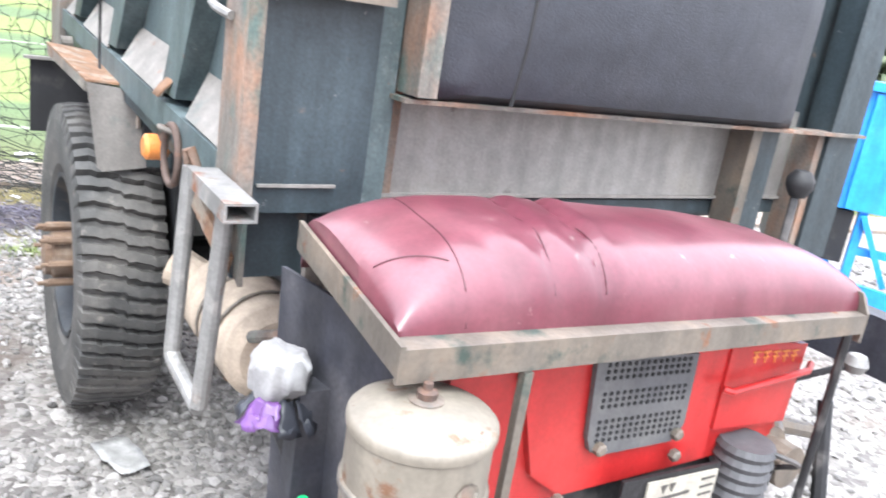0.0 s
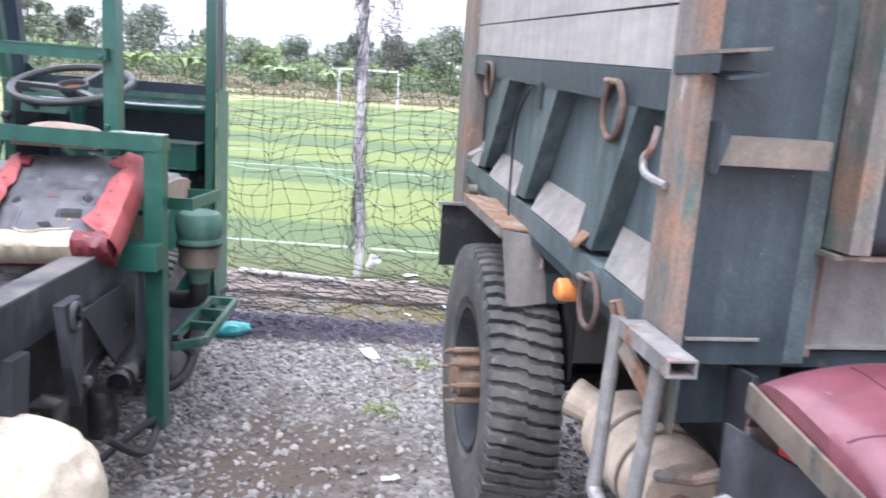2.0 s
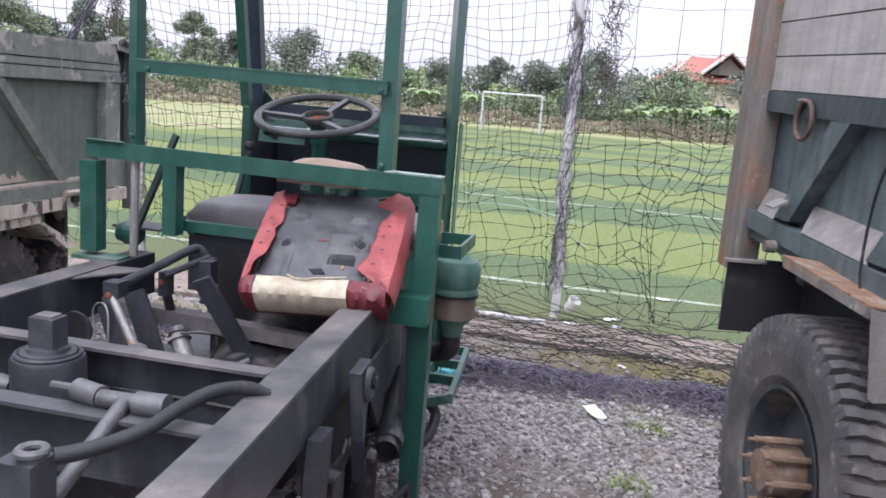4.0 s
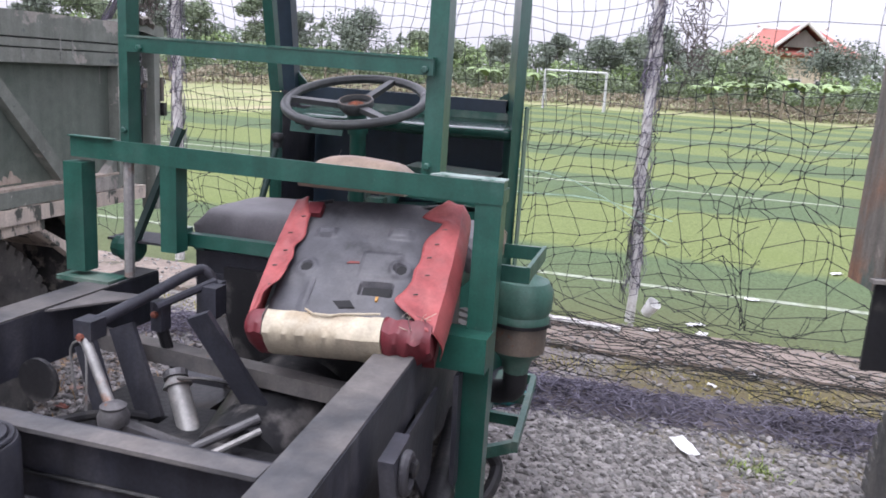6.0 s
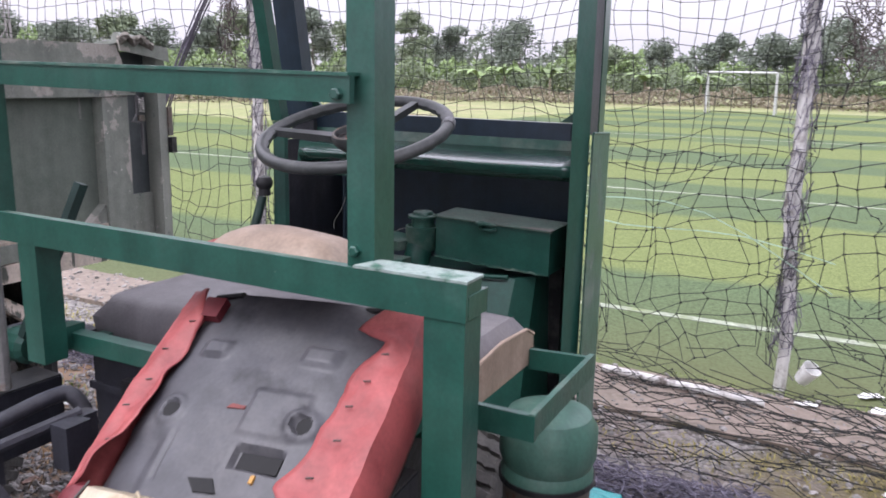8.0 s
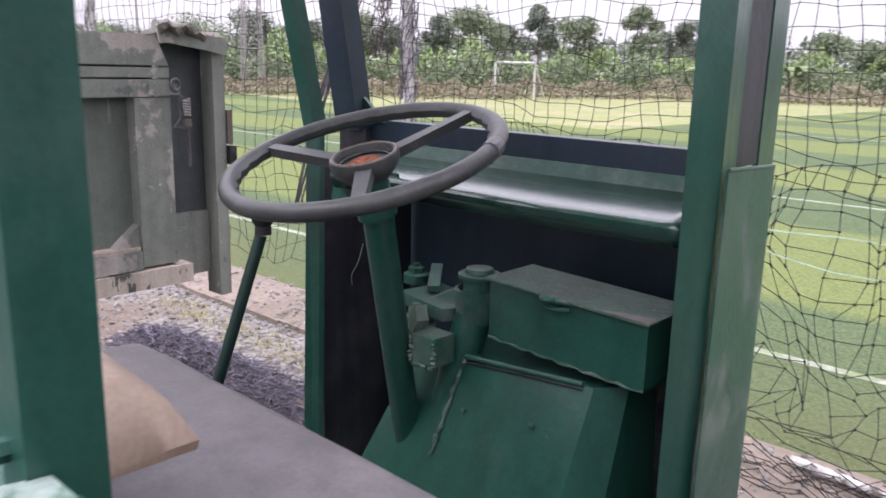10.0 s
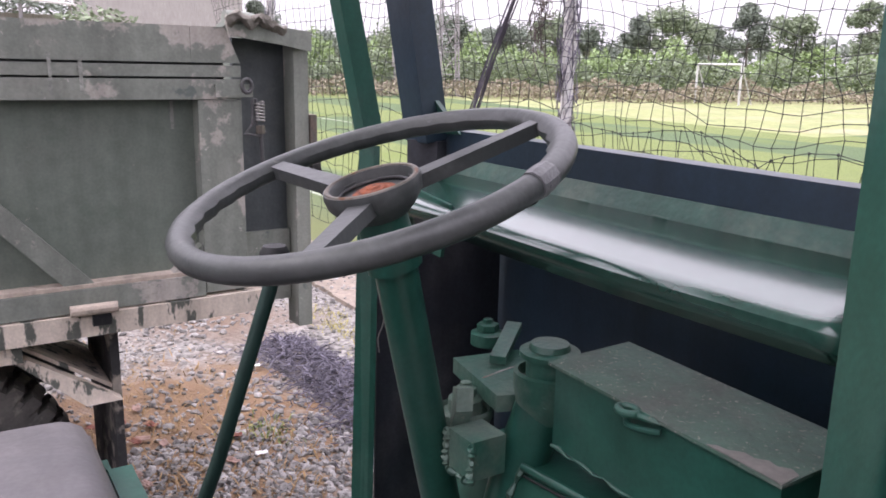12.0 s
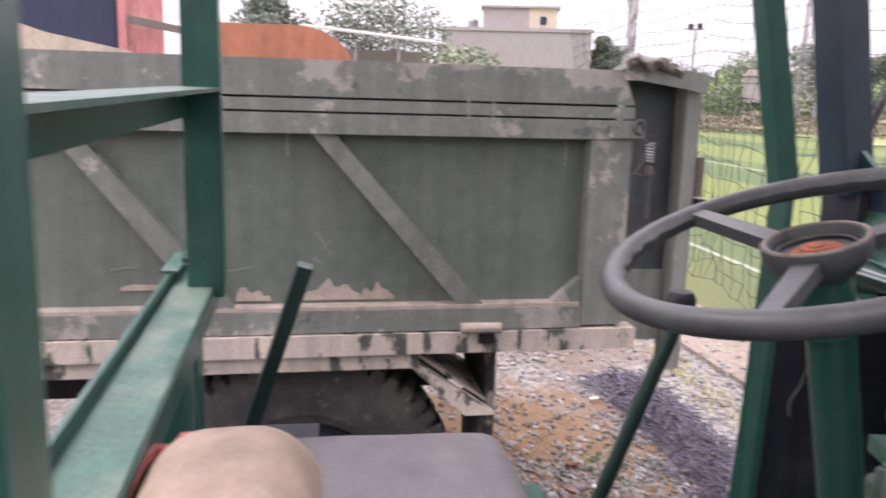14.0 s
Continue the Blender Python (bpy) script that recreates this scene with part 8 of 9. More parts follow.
# weeds, straw and litter


def blades(name, spots, n, h, spread, material, label, seed, flat=0.4):
    rs_ = random.Random(seed)
    verts, faces = [], []
    for cx, cy, sx, sy in spots:
        for _ in range(n):
            x, y = cx + rs_.gauss(0, sx), cy + rs_.gauss(0, sy)
            a, l = rs_.uniform(0, 6.28), h * rs_.uniform(0.4, 1.2)
            dx, dy, up = math.cos(a), math.sin(a), l * rs_.uniform(flat * 0.3, 1.0) if flat < 1 else l
            w = 0.0018 + 0.0012 * rs_.random()
            o = len(verts)
            sp = l * spread
            verts += [(x - dy * w, y + dx * w, 0), (x + dy * w, y - dx * w, 0), (x + dx * sp * 0.5 + dy * w, y + dy * sp * 0.5 - dx * w, up * 0.7), (x + dx * sp * 0.5 - dy * w, y + dy * sp * 0.5 + dx * w, up * 0.7), (x + dx * sp, y + dy * sp, up * 0.85)]
            faces += [(o, o + 1, o + 2, o + 3), (o + 3, o + 2, o + 4)]
    return tagged(new(name, quads(name, verts, faces, material)), label, "grass", kind="stuff")


blades("weed_tuft", [(0.29, 2.83, 0.045, 0.035), (0.42, 3.45, 0.05, 0.04), (-3.2, 3.5, 0.08, 0.05), (1.2, 3.6, 0.05, 0.04), (0.0, 1.2, 0.03, 0.03)], 130, 0.05, 0.6, GRASS, "small yellow-green weed tuft in the gravel", 41)
blades("kerb_weeds", [(-0.5 + 0.5 * k, 4.36, 0.3, 0.09) for k in range(8)] + [(-4.5 + 0.5 * k, 4.35, 0.3, 0.07) for k in range(6)], 230, 0.035, 0.9, surface("mossy_weed", (0.25, 0.22, 0.07), 0.9, per_piece=0.4), "dry mossy weeds beside the kerb", 42)
blades("dry_straw", [(-3.35, 3.05, 0.35, 0.25), (-2.9, 2.9, 0.3, 0.2), (-3.9, 3.2, 0.4, 0.2), (-2.0, 3.15, 0.16, 0.14), (-3.0, 3.45, 0.3, 0.12)], 320, 0.06, 1.2, STRAW, "scattered dry straw on the gravel", 43, 0.2)
blades("dry_straw", [(0.15, 2.25, 0.25, 0.12)], 120, 0.04, 1.2, TWIG, "bits of dry twig on brown soil", 44, 0.15)
blades("turf_edge", [(-3 + 0.25 * k, 5.2, 0.15, 0.05) for k in range(26)], 160, 0.03, 0.4, GRASS, "ragged grass along the turf edge", 45)


def scrap(x, y, l, w, ang, seed, label, material=LITTER, z=0.012):
    bm = bmesh.new()
    g_ = {}
    for i in range(7):
        for j in range(5):
            u, v = i / 6 - 0.5, j / 4 - 0.5
            k = 1 - 0.5 * abs(u) * (1 if u < 0 else 0.6)
            g_[i, j] = bm.verts.new((u * l, v * w * k, z + 0.010 * noise.noise(Vector((i * 0.7, j * 0.7, seed))) + 0.02 * v * v))
    for i in range(6):
        for j in range(4):
            bm.faces.new((g_[i, j], g_[i + 1, j], g_[i + 1, j + 1], g_[i, j + 1]))
    ob_ = part("litter_scrap", bm, material, smooth=True, turn=pose(x, y, 0.006, 0, 0, ang))
    so = ob_.modifiers.new("thickness", "SOLIDIFY")
    so.thickness = 0.0015
    return tagged(ob_, label, "litter")


scrap(0.146, 3.536, 0.17, 0.075, 115, 1, "white plastic scrap lying on the gravel")
scrap(0.41, 2.18, 0.07, 0.03, 20, 2, "small white paper scrap on the gravel")
scrap(0.843, 1.675, 0.19, 0.11, 115, 3, "crumpled clear plastic bag on the gravel", surface("clear_film", (0.28, 0.275, 0.27), 0.25))
for i, (x, y, l) in enumerate(((-0.05, 5.05, 0.10), (0.22, 5.35, 0.12), (0.25, 5.15, 0.12), (0.5, 4.55, 0.05), (0.28, 4.3, 0.05), (0.62, 6.2, 0.10), (1.4, 7.5, 0.12), (-3.0, 3.4, 0.05), (-3.9, 3.7, 0.05))):
    scrap(x, y, l, l * 0.5, 37 * i, 10 + i, "white litter scrap at the pitch edge", z=0.03 if 4.6 < y < 5.1 else 0.016)
tagged(part("plastic_cup", lathe([(0, 0), (0.03, 0), (0.034, 0.004), (0.045, 0.10), (0.043, 0.10), (0.032, 0.008), (0, 0.006)], 18, "z"), LITTER, smooth=True, turn=pose(-0.09, 5.22, 0.09, 20, 30, 0)),
             "white plastic cup caught in the net", "cup")
tagged(part("white_pipe", tube([(-1.0, 4.98, 0.06), (-0.6, 4.95, 0.055), (-0.22, 4.93, 0.05)], 0.02, 10), POST_WHITE), "old white pipe lying on the kerb", "pipe")
for i in range(16):
    rs_ = random.Random(70 + i)
    x, y, a = rs_.uniform(-3.8, -2.2), rs_.uniform(2.6, 3.4), rs_.uniform(0, 360)
    ob_ = scrap(x, y, 0.06, 0.035, a, 60 + i, "curled dry brown leaf on the ground", BROWN_PIPE if i % 3 else RUST_ORANGE)
    ob_.name = "dry_leaf"
    tagged(ob_, category="leaf")
bm = bmesh.new()
lathe([(0, 0), (0.05, 0), (0.075, 0.03), (0.08, 0.06), (0.06, 0.09), (0.02, 0.1), (0, 0.1)], 18, "z", (0, 0, 0), bm)
for v in bm.verts:
    v.co += Vector((noise.noise(v.co * 25), noise.noise(v.co * 25 + Vector((3, 0, 0))), noise.noise(v.co * 25 + Vector((0, 5, 0))))) * 0.02
tagged(part("plastic_bag", bm, TEAL, turn=pose(-0.655, 3.70, 0.0, 0, 0, 20) @ Matrix.Diagonal((1.5, 0.8, 0.75, 1))), "turquoise plastic bundle on the gravel by the step", "plastic bag")
# the boulder that props the chassis
bm = bmesh.new()
bmesh.ops.create_icosphere(bm, subdivisions=5, radius=1.0)
for v in bm.verts:
    n0 = v.co.normalized()
    d = 1 + 0.10 * noise.noise(n0 * 1.7 + Vector((3, 1, 0))) + 0.05 * noise.noise(n0 * 5) + 0.03 * abs(noise.noise(n0 * 11))
    d -= 0.05 * max(0.0, 1 - abs(n0.x * 0.8 + n0.y * 0.5 - 0.15 + 0.2 * noise.noise(n0 * 3)) / 0.05)
    v.co = Vector((n0.x * 0.245 * d, n0.y * 0.20 * d, max(-0.295, n0.z * 0.30 * d if n0.z < 0 else (0.285 * (1 - (1 - n0.z) ** 2.2) * d))))
tagged(part("boulder", bm, ROCK, smooth=True, turn=pose(-0.44, 1.18, 0.29)), "pale tan cracked boulder propping the chassis", "rock")

# ---------------------------------------------------------------- goals, trees, far buildings


def goal(x0, y0, x1, y1, h, label):
    mx, my = (x0 + x1) / 2, (y0 + y1) / 2
    t = thing("football_goal", pose(mx, my, 0), label, "goal", "goals on the pitch")
    a, b = Vector((x0 - mx, y0 - my, 0)), Vector((x1 - mx, y1 - my, 0))
    up = Vector((0, 0, h))
    part("post", tube([a, a + up], 0.055, 8), GOAL_WHITE, t)
    part("post", tube([b, b + up], 0.055, 8), GOAL_WHITE, t)
    part("crossbar", tube([a + up, b + up], 0.055, 8), GOAL_WHITE, t)
    back_ = Vector((-(b - a).y, (b - a).x, 0)).normalized() * 1.2
    part("stay", tube([a + up, a + back_], 0.03, 6), GOAL_WHITE, t)
    part("stay", tube([b + up, b + back_], 0.03, 6), GOAL_WHITE, t)
    return t


goal(-7.0, 43.0, -3.8, 43.0, 2.0, "small white metal football goal")
goal(-29.0, 36.5, -26.5, 36.8, 2.0, "small white metal football goal")


def leaf_cloud(n, rs_, centre, size, leaf, squash=0.75, flat=False):
    verts, faces = [], []
    for _ in range(n):
        d = Vector((rs_.gauss(0, 1), rs_.gauss(0, 1), rs_.gauss(0, 1)))
        d.normalize()
        rr = rs_.random() ** 0.45
        p = Vector(centre) + Vector((d.x * size * rr, d.y * size * rr, d.z * size * squash * rr))
        a = Vector((rs_.gauss(0, 1), rs_.gauss(0, 1), rs_.gauss(0, 0.6))).normalized() * leaf * rs_.uniform(0.6, 1.3)
        b = a.cross(Vector((rs_.gauss(0, 1), rs_.gauss(0, 1), rs_.gauss(0, 1)))).normalized() * leaf * rs_.uniform(0.3, 0.6)
        o = len(verts)
        verts += [p - a, p + b, p + a, p - b]
        faces.append((o, o + 1, o + 2, o + 3))
    return verts, faces


def tree(x, y, h, w, seed, material, label, kind_="clumps", trunk=0.09):
    rs_ = random.Random(seed)
    t = thing("tree", pose(x, y, 0), label, "tree", "trees beyond the pitch")
    tops = []
    tr = bmesh.new()
    lean = Vector((rs_.uniform(-0.1, 0.1), rs_.uniform(-0.1, 0.1), 1))
    tube([(0, 0, -0.05), tuple(lean * h * 0.4), tuple(lean * h * 0.85)], [trunk * 1.2, trunk * 0.8, trunk * 0.3], 8, tr)
    for i in range(8):
        z0 = h * rs_.uniform(0.35, 0.75)
        a = rs_.uniform(0, 6.28)
        ln = w * rs_.uniform(0.4, 0.95) * 0.5
        e = lean * z0 + Vector((math.cos(a) * ln, math.sin(a) * ln, h * rs_.uniform(0.08, 0.22)))
        tube([tuple(lean * z0), tuple((lean * z0 + e) / 2 + Vector((0, 0, 0.1))), tuple(e)], [trunk * 0.4, trunk * 0.3, trunk * 0.12], 6, tr)
        tops.append(e)
    tops += [lean * h * rs_.uniform(0.80, 0.93) for _ in range(3)]
    part("trunk", tr, BARK, t)
    verts, faces = [], []
    for e in tops:
        v, f = leaf_cloud(460, rs_, e, w * rs_.uniform(0.20, 0.38), 0.125, rs_.uniform(0.6, 0.95))
        o = len(verts)
        verts += v
        faces += [tuple(k + o for k in q) for q in f]
    me = quads("crown", verts, faces, material)
    c = new("crown", me)
    c.parent = t
    return t


def at_bearing(b, d, ox=-0.2, oy=1.5):
    return ox - d * math.sin(radians(b)), oy + d * math.cos(radians(b))


TREES_EAST = ((29.5, 62, 6.4, 3.0), (27.0, 66, 5.6, 3.4), (22.0, 60, 5.6, 4.4), (18.5, 66, 5.0, 3.0), (8.9, 64, 5.0, 2.2), (5.9, 60, 4.4, 3.4), (3.4, 62, 5.2, 3.4), (1.2, 58, 5.4, 4.2), (-1.8, 66, 4.4, 4.0),
         (-4.5, 60, 4.6, 5.0), (-9.0, 62, 5.0, 4.5))
TREES_WEST = ((12.5, 70, 4.6, 3.0), (33.5, 58, 5.2, 3.0), (36.6, 60, 6.4, 2.6), (38.8, 62, 5.2, 3.0), (41.0, 56, 5.4, 3.6), (43.8, 60, 5.4, 2.4), (46.5, 58, 4.6, 3.4),
         (49.0, 60, 5.4, 3.2), (52.5, 64, 5.2, 3.6), (55.5, 62, 5.2, 4.0), (60.5, 70, 4.6, 6.0), (65.0, 74, 4.4, 5.0), (69.0, 60, 6.2, 2.2), (70.2, 61, 5.2, 1.8), (85.0, 42, 6.0, 6.5), (92.5, 40, 6.4, 4.0), (15.5, 60, 3.8, 3.2))
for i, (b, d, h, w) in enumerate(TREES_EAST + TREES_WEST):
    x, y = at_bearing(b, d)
    tree(x, y, h, w, 100 + i, HAZE_LEAF_DARK if i % 3 else HAZE_LEAF_MID, "hazy dark green tree beyond the pitch" if i % 3 else "lighter green bushy tree beyond the pitch")


def banana(x, y, h, seed):
    rs_ = random.Random(seed)
    t = thing("banana_plant", pose(x, y, 0), "pale green banana plant with ragged arching leaves", "banana plant", "banana plants beyond the pitch")
    part("stem", tube([(0, 0, -0.05), (0.02, 0, h * 0.5)], [0.11, 0.07], 8), surface("banana_stem", (0.22, 0.24, 0.10), 0.7) if seed == 0 else LEAF_DRY, t)
    for i in range(8):
        a = rs_.uniform(0, 6.28)
        l, w = h * rs_.uniform(0.5, 0.8), 0.22
        bm_ = bmesh.new()
        prev = None
        for k in range(7):
            u = k / 6
            rr, z = l * 0.75 * u, h * 0.5 + l * (0.9 * u - 0.75 * u * u)
            ww = w * math.sin(max(0.08, min(1.0, u * 1.05)) * math.pi * 0.95) + 0.02
            c_, s_ = math.cos(a), math.sin(a)
            row = [bm_.verts.new((rr * c_ - q * s_ * ww, rr * s_ + q * c_ * ww, z - abs(q) * 0.06)) for q in (-1, 0, 1)]
            if prev:
                bm_.faces.new((prev[0], prev[1], row[1], row[0]))
                bm_.faces.new((prev[1], prev[2], row[2], row[1]))
            prev = row
        part("leaf", bm_, LEAF_BANANA, t)
    return t


for i, (b, d, h) in enumerate(((-2.0, 52, 2.6), (-3.2, 53, 2.9), (-4.4, 52, 3.1), (-5.6, 54, 3.0), (-6.8, 52, 3.4), (-8.0, 53, 3.2), (-9.2, 52, 3.3), (-10.4, 54, 3.2), (20.0, 56, 3.2), (23.2, 57, 3.4), (25.0, 56, 3.0), (13.5, 56, 3.0), (9.8, 56, 2.8), (47.5, 54, 3.2), (45.2, 53, 3.4), (42.3, 54, 3.0), (39.5, 52, 3.2), (54.0, 55, 3.2), (50.4, 54, 3.3))):
    x, y = at_bearing(b, d)
    banana(x, y, h, 300 + i)

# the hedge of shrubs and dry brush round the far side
for nm, mat, n, z0, z1, leaf, lab, sd, d0 in (("hedge", HAZE_LEAF_MID, 60000, 0.3, 3.2, 0.105, "belt of grey-green shrubs beyond the pitch", 51, 56), ("brush", LEAF_DRY, 24000, 0.0, 1.5, 0.09, "belt of dry brown brush below the hedge", 52, 51),
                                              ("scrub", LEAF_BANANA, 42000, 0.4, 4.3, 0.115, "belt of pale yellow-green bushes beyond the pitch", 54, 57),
                                              ("far_wood", HAZE_LEAF_DARK, 16000, 0.5, 7.4, 0.35, "hazy far woods on the horizon", 53, 90)):
    rs_ = random.Random(sd)
    verts, faces = [], []
    for i in range(n):
        b = rs_.uniform(-14, 72)
        dd = d0 + rs_.uniform(0, 5) - (8 if b > 30 and nm != "far_wood" else 0) * min(1.0, max(0.0, (b - 30) / 10))
        x, y = at_bearing(b, dd)
        top_ = z1 * (0.62 + 0.45 * noise.noise(Vector((b * 0.45, sd, 0))) + 0.2 * noise.noise(Vector((b * 1.7, sd, 3))))
        p = Vector((x, y, z0 + max(0.1, top_ - z0) * rs_.random() ** 0.8))
        a = Vector((rs_.gauss(0, 1), rs_.gauss(0, 1), rs_.gauss(0, 1))).normalized() * leaf * rs_.uniform(0.6, 1.5)
        c_ = a.cross(Vector((rs_.gauss(0, 1), rs_.gauss(0, 1), rs_.gauss(0, 1)))).normalized() * leaf * rs_.uniform(0.3, 0.7)
        o = len(verts)
        verts += [p - a, p + c_, p + a, p - c_]
        faces.append((o, o + 1, o + 2, o + 3))
    tagged(new(nm, quads(nm, verts, faces, mat)), lab, "shrubs", kind="stuff")

# temple-like house with a red tiled roof
hx, hy = at_bearing(-6.6, 72)
house = thing("house", pose(hx, hy, 0, 0, 0, 8), "house with upswept red tile roof and white ridges", "house")
part("wall", boxed(-3.2, 3.2, -3, 3, 0, 4.4), WALL_CREAM, house)
for s in (-1, 1):
    part("roof", slab([(-4.6, -4.0 * s, 4.55), (4.6, -4.0 * s, 4.55), (2.4, 0, 6.6), (-2.4, 0, 6.6)], (0, 0, 0.12)), ROOF_RED, house)
    part("roof", slab([(4.6 * s, -4.0, 4.55), (4.6 * s, 4.0, 4.55), (2.4 * s, 0, 6.6)], (0, 0, 0.12)), ROOF_RED, house)
    for q in (-1, 1):
        part("ridge", tube([(2.4 * s, 0, 6.72), (3.6 * s, -2.1 * q, 5.55), (4.7 * s, -4.1 * q, 4.72), (4.95 * s, -4.35 * q, 5.0)], [0.18, 0.16, 0.14, 0.05], 8), RIDGE_WHITE, house)
part("ridge", tube([(-2.7, 0, 7.0), (-2.2, 0, 6.75), (0, 0, 6.7), (2.2, 0, 6.75), (2.7, 0, 7.0)], 0.17, 8), RIDGE_WHITE, house)
part("gable", slab([(-1.5, -3.9, 5.15), (1.5, -3.9, 5.15), (0, -3.9, 6.55)], (0, 0.1, 0)), BARK, house)
for s in (-1, 1):
    part("gable_roof", slab([(0, -4.3, 6.85), (2.1 * s, -4.3, 5.05), (2.1 * s, -1.0, 5.05), (0, -0.5, 6.85)], (0, 0, 0.1)), ROOF_RED, house)
    part("gable_ridge", tube([(0, -4.35, 7.0), (2.2 * s, -4.35, 5.1)], 0.14, 8), RIDGE_WHITE, house)
for x in (-2.0, 0.0, 2.0):
    w_ = part("window", boxed(x - 0.5, x + 0.5, -3.06, -3.0, 1.2, 2.8), RIDGE_WHITE, house)
    part("pane", boxed(x - 0.42, x + 0.42, -3.09, -3.065, 1.3, 2.7), GLASS_DARK, w_)


def placed(b, d, turn):
    x, y = at_bearing(b, d, -0.3, 2.32)
    return pose(x, y, 0, 0, 0, b + turn)


# buildings on the far left; local -y faces the yard
bl = thing("office_building", placed(76.3, 58, 0), "plain grey rendered two-storey building with cream stair tower", "building")
part("wall", boxed(-5.3, 5.3, 0, 8, 0, 6.1), WALL_GREY, bl)
part("stair_tower", boxed(-2.4, 0.9, 1, 5, 6.1, 7.7), WALL_GREY, bl)
part("tower_front", boxed(0.9, 2.9, 1, 5, 6.1, 7.7), WALL_CREAM, bl)
part("roof_slab", boxed(-2.6, 3.1, 0.8, 5.2, 7.7, 7.85), WALL_GREY, bl)
wn_ = part("window", boxed(1.6, 2.2, 0.95, 0.995, 6.5, 7.2), RIDGE_WHITE, bl)
part("pane", boxed(1.66, 2.14, 0.92, 0.945, 6.56, 7.14), GLASS_DARK, wn_)
part("parapet", boxed(-5.4, 5.4, -0.1, -0.004, 6.0, 6.25), WALL_GREY, bl)
part("water_tank", lathe([(0, 0), (0.4, 0), (0.4, 0.8), (0.3, 0.95), (0, 1.0)], 16, "z", (-3.2, 3, 6.1)), MAST, bl)
tank = thing("engine_cowl", pose(-3.55, 0, 0), "rust-orange rounded sheet-metal cowl behind the truck", "cowl")
prof_ = [(1.93, 0.95), (1.93, 1.758), (2.22, 1.760)] + [(2.22 + 0.235 * math.sin(k * math.pi / 16), 1.60 + 0.16 * math.cos(k * math.pi / 16)) for k in range(1, 9)] + [(2.455, 0.95)]
part("shell", slab([(0, y, z) for y, z in prof_], (-0.7, 0, 0)), ROOF_RUST, tank, bevel=0.008, smooth=True)
part("dark_edge", slab([(0.002, 1.85, 0.95), (0.002, 1.85, 1.62), (0.002, 1.926, 1.752), (0.002, 1.926, 0.95)], (-0.7, 0, 0)), DARK_STEEL, tank)
part("stand", boxed(-0.62, -0.08, 1.90, 2.40, 0.0, 0.95), DARK_STEEL, tank)
shed = thing("open_shed", placed(85.5, 34, 4), "low shed with pale sheet roof on posts", "shed")
part("roof", slab([(-3.4, 0, 4.05), (2.6, 0, 3.55), (2.6, 4, 3.9), (-3.4, 4, 4.4)], (0, 0, 0.08)), SHEET_PALE, shed)
for x in (-3, -1.2, 0.6, 2.3):
    part("post", boxed(x, x + 0.12, 0.3, 0.42, 0, 3.6), MAST, shed)
part("back_wall", boxed(-3.2, 2.4, 3.6, 3.7, 0, 3.4), WALL_GREY, shed)
navy = thing("container_shed", placed(105.5, 17, 0), "dark navy sheet-metal shed with pink-red cladding", "shed")
part("wall", boxed(-1.5, 0.85, 0, 3, 0, 4.2), NAVY, navy)
part("cladding", boxed(0.86, 1.6, 0.1, 3, 0, 4.2), PINK_SHEET, navy)
part("corner_post", boxed(0.75, 0.90, -0.12, -0.004, 0, 4.2), PINK_SHEET, navy)
part("rail", bar((0.9, -0.2, 2.75), (3.4, -0.4, 2.35), 0.1, 0.14), BARK, navy)
tarp = thing("covered_load", placed(108.5, 9, 0), "beige tarpaulin over a low load", "tarpaulin")
bm = bmesh.new()
prism(bm, [(-1.5, 0, 0), (1.1, 0, 0), (1.0, 0, 1.85), (0.2, 0, 2.0), (-0.6, 0, 2.25), (-1.5, 0, 2.4)], (0, 1.5, 0))
part("cover", bm, surface("beige_tarpaulin", (0.45, 0.38, 0.30), 0.8, bump=0.4, bump_scale=8, spots=(((0.35, 0.29, 0.23), 3, 0.5, 0.2, 0.8),)), tarp)
shrub = thing("roof_shrub", placed(80.0, 20, 0), "bright green shrub growing behind the truck", "shrub")
v_, f_ = leaf_cloud(500, random.Random(77), (0, 0, 2.2), 1.0, 0.10, 0.55)
cr = new("crown", quads("crown", v_, f_, HAZE_LEAF_MID))
cr.parent = shrub
part("stem", tube([(0, 0, -0.05), (0, 0, 2.2)], 0.05, 8), BARK, shrub)
for b, d, h in ((57.0, 46, 11.0), (84.5, 60, 12)):
    mast = thing("lattice_mast", placed(b, d, 10), "grey steel lattice mast", "mast", "lattice masts")
    for sx in (-0.55, 0.55):
        for sy in (-0.55, 0.55):
            part("leg", tube([(sx, sy, -0.05), (sx * 0.5, sy * 0.5, h)], 0.05, 6), MAST, mast)
    for k in range(9):
        z0, z1 = h * k / 9, h * (k + 1) / 9
        f0, f1 = 1 - 0.5 * k / 9, 1 - 0.5 * (k + 1) / 9
        for s in (-1, 1):
            part("brace", tube([(-0.55 * f0 * s, -0.55 * f0, z0), (0.55 * f1 * s, -0.55 * f1, z1)], 0.025, 5), MAST, mast)
        part("brace", tube([(-0.55 * f1, -0.55 * f1, z1), (0.55 * f1, -0.55 * f1, z1)], 0.025, 5), MAST, mast)
lampp = thing("floodlight_pole", placed(64.3, 50, 0), "thin floodlight pole beside the pitch", "lamp pole")
part("pole", tube([(0, 0, -0.05), (0, 0, 5.6)], 0.06, 8), MAST, lampp)
part("arm", boxed(-0.5, 0.5, -0.05, 0.05, 5.6, 5.68), MAST, lampp)
for x in (-0.4, 0.1):
    part("floodlight", boxed(x, x + 0.3, -0.14, 0.06, 5.69, 5.95), DARK_STEEL, lampp)
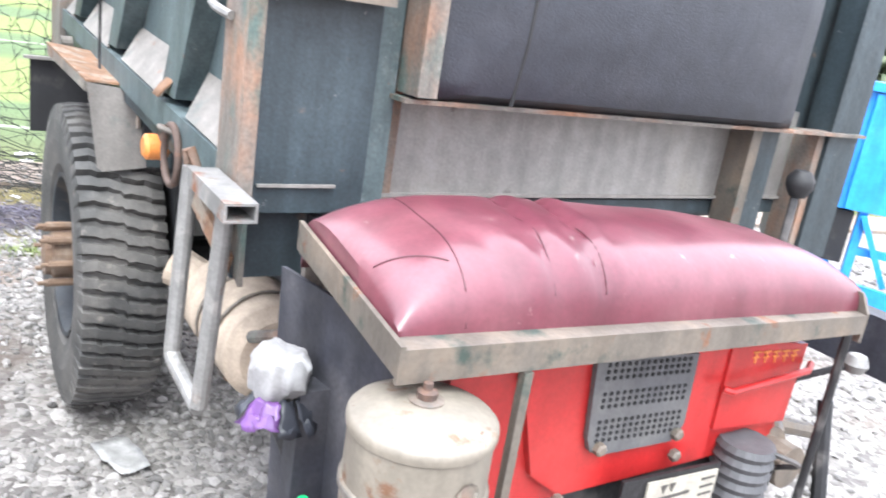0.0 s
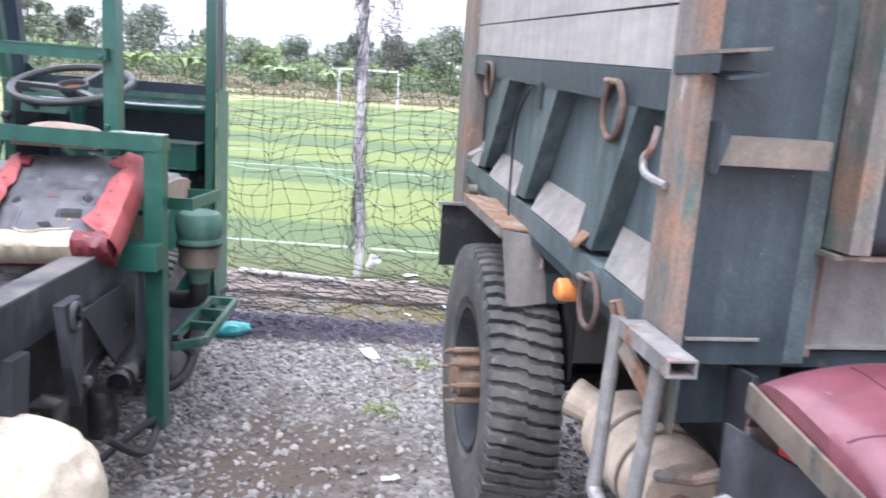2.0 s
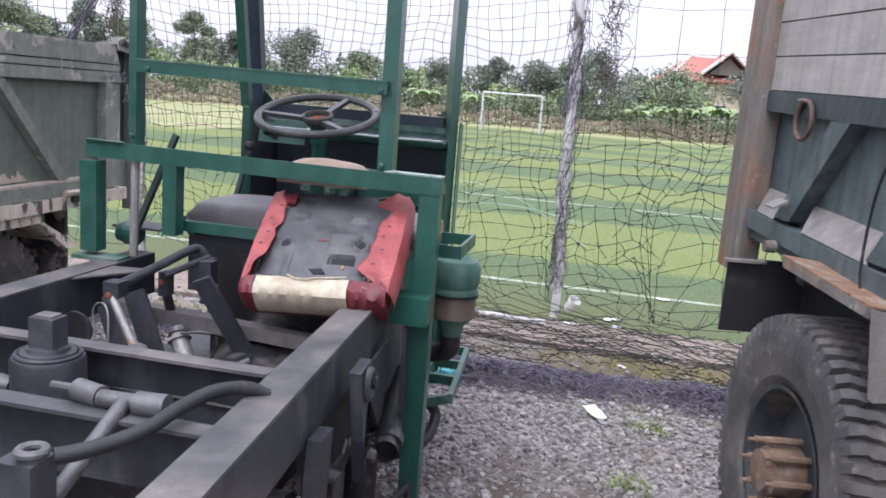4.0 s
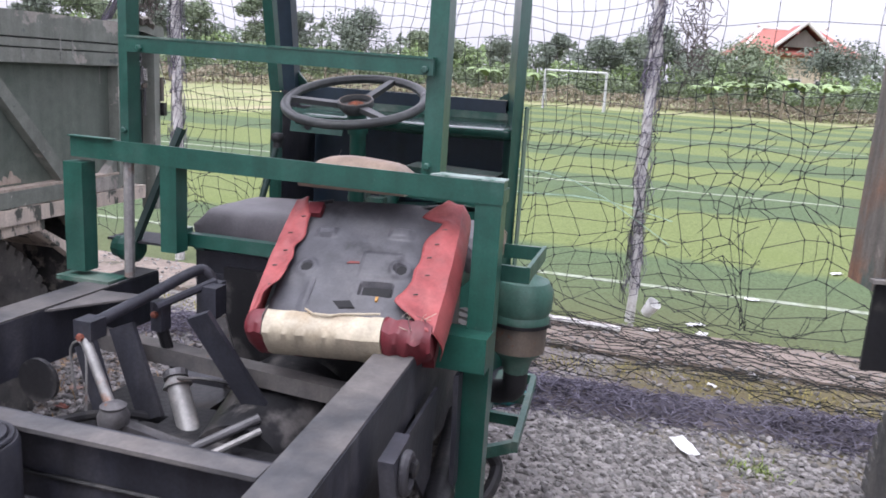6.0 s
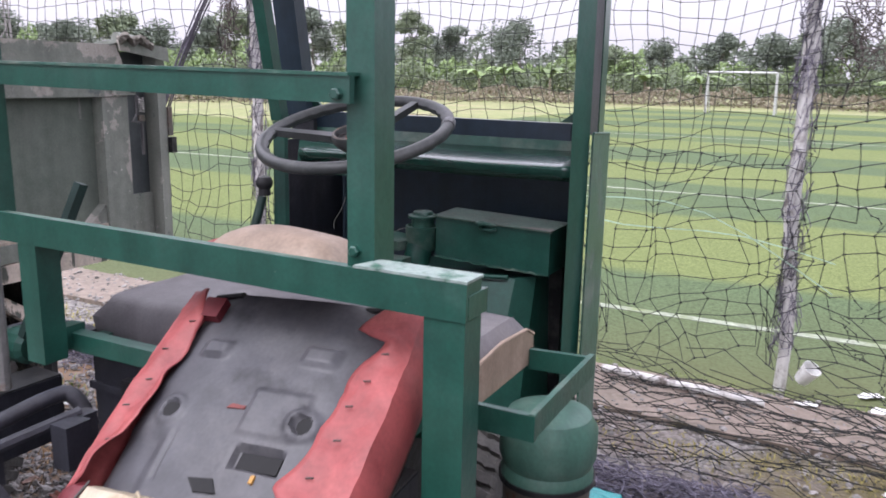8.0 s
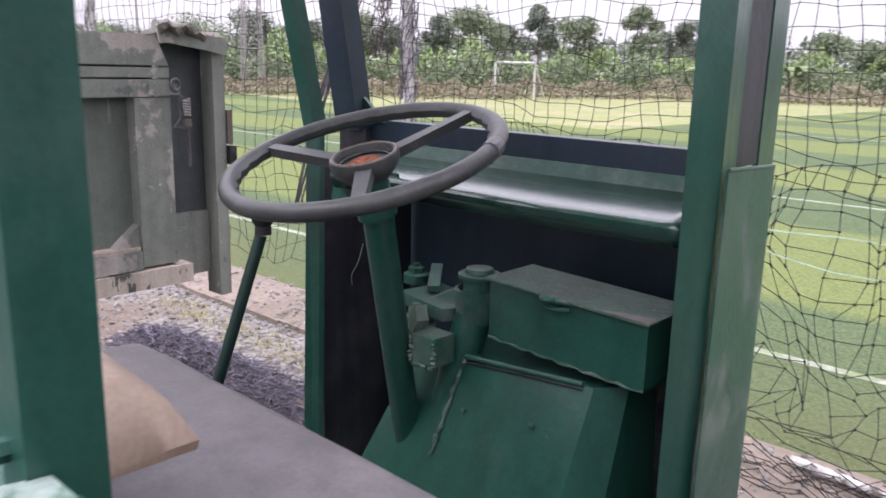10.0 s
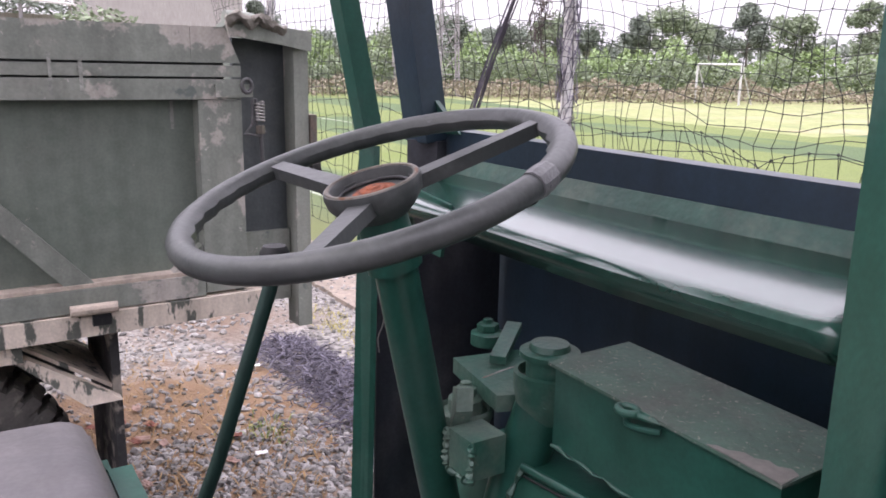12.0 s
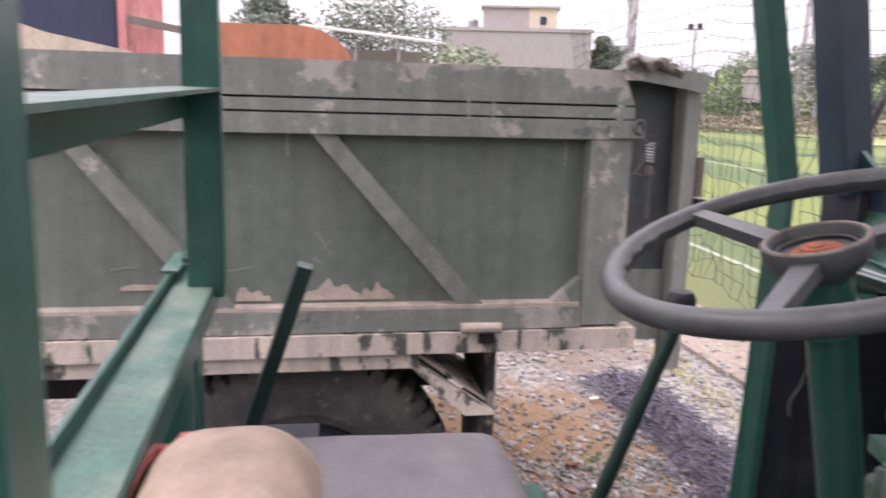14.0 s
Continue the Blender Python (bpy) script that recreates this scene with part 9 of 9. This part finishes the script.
hut = thing("pump_house", placed(60.0, 48, 0), "small grey raised water-tank hut", "hut")
part("wall", boxed(-0.8, 0.8, 0, 1.6, 1.6, 3.0), WALL_GREY, hut)
part("roof", slab([(-0.9, -0.1, 3.0), (0.9, -0.1, 3.0), (0.5, 0.8, 3.4), (-0.5, 0.8, 3.4)], (0, 0.9, 0)), BARK, hut)
for x in (-0.7, 0.62):
    part("leg", boxed(x, x + 0.1, 0.1, 0.2, 0, 1.6), MAST, hut)

# ---------------------------------------------------------------- blue machine beyond the front truck
blue = thing("blue_machine", pose(4.75, 2.75, 0, 0, 0, -38), "bright blue steel feed machine on a tube frame", "machine")
part("bin", boxed(-0.42, 0.45, -0.3, 0.35, 0.66, 1.28), BLUE, blue, "bright blue sheet-metal bin", bevel=0.01)
part("lid", boxed(-0.45, 0.48, -0.33, 0.38, 1.284, 1.33), BLUE, blue, bevel=0.006)
part("bin_rib", boxed(-0.20, -0.17, -0.325, -0.301, 0.67, 1.27), BLUE, blue, bevel=0.004)
part("bin_rib", boxed(0.05, 0.08, -0.325, -0.301, 0.67, 1.27), BLUE, blue, bevel=0.004)
part("latch", boxed(-0.32, -0.27, -0.335, -0.302, 0.82, 1.02), DARK_STEEL, blue)
part("latch", boxed(-0.31, -0.28, -0.36, -0.337, 0.78, 0.92), BLUE, blue)
for x in (-0.11, 0.42):
    for y in (-0.28, 0.32):
        part("leg", boxed(x, x + 0.045, y, y + 0.04, 0, 0.655), BLUE, blue)
part("rail", bar((-0.55, -0.40, 0.30), (0.8, -0.44, 0.16), 0.04, 0.09), BLUE, blue)
part("rail", boxed(-0.065, 0.415, -0.28, -0.24, 0.42, 0.46), BLUE, blue)
part("brace", bar((-0.09, -0.30, 0.64), (0.10, -0.32, 0.28), 0.03, 0.03), BLUE, blue)
part("motor", boxed(-0.52, -0.13, -0.27, 0.25, 0.36, 0.645), BLACK_RUBBER, blue, "black motor housing", bevel=0.02)
part("motor_cap", lathe([(0, -0.02), (0.09, -0.02), (0.10, 0), (0.10, 0.05), (0, 0.06)], 20, "y", (-0.36, -0.33, 0.50)), DARK_STEEL, blue, smooth=True)
part("drum", lathe([(0, -0.08), (0.10, -0.08), (0.11, -0.06), (0.11, 0.06), (0.10, 0.08), (0, 0.08)], 20, "x", (-0.50, -0.34, 0.74)), BLUE, blue, smooth=True)
part("mirror", lathe([(0, -0.012), (0.11, -0.012), (0.12, 0), (0.11, 0.014), (0, 0.02)], 24, "y", (0.15, -0.95, 0.98)), BLACK_VINYL, blue, smooth=True)
part("mirror_stem", tube([(0.25, -0.94, 0.97), (0.55, -0.7, 0.8), (0.6, -0.4, 0.4)], 0.012, 8), DARK_STEEL, blue)
wl = thing("block_wall", pose(9, 8.5, 0, 0, 0, -40), "low pale stone wall with weeds", "wall")
part("wall", boxed(-4, 4, 0, 0.3, 0, 1.9), CONCRETE, wl)
for i in range(7):
    tree(7 + i * 1.4, 8.8 - 0.9 * i, 2.0, 1.8, 500 + i, HAZE_LEAF_MID, "low green bush by the stone wall")
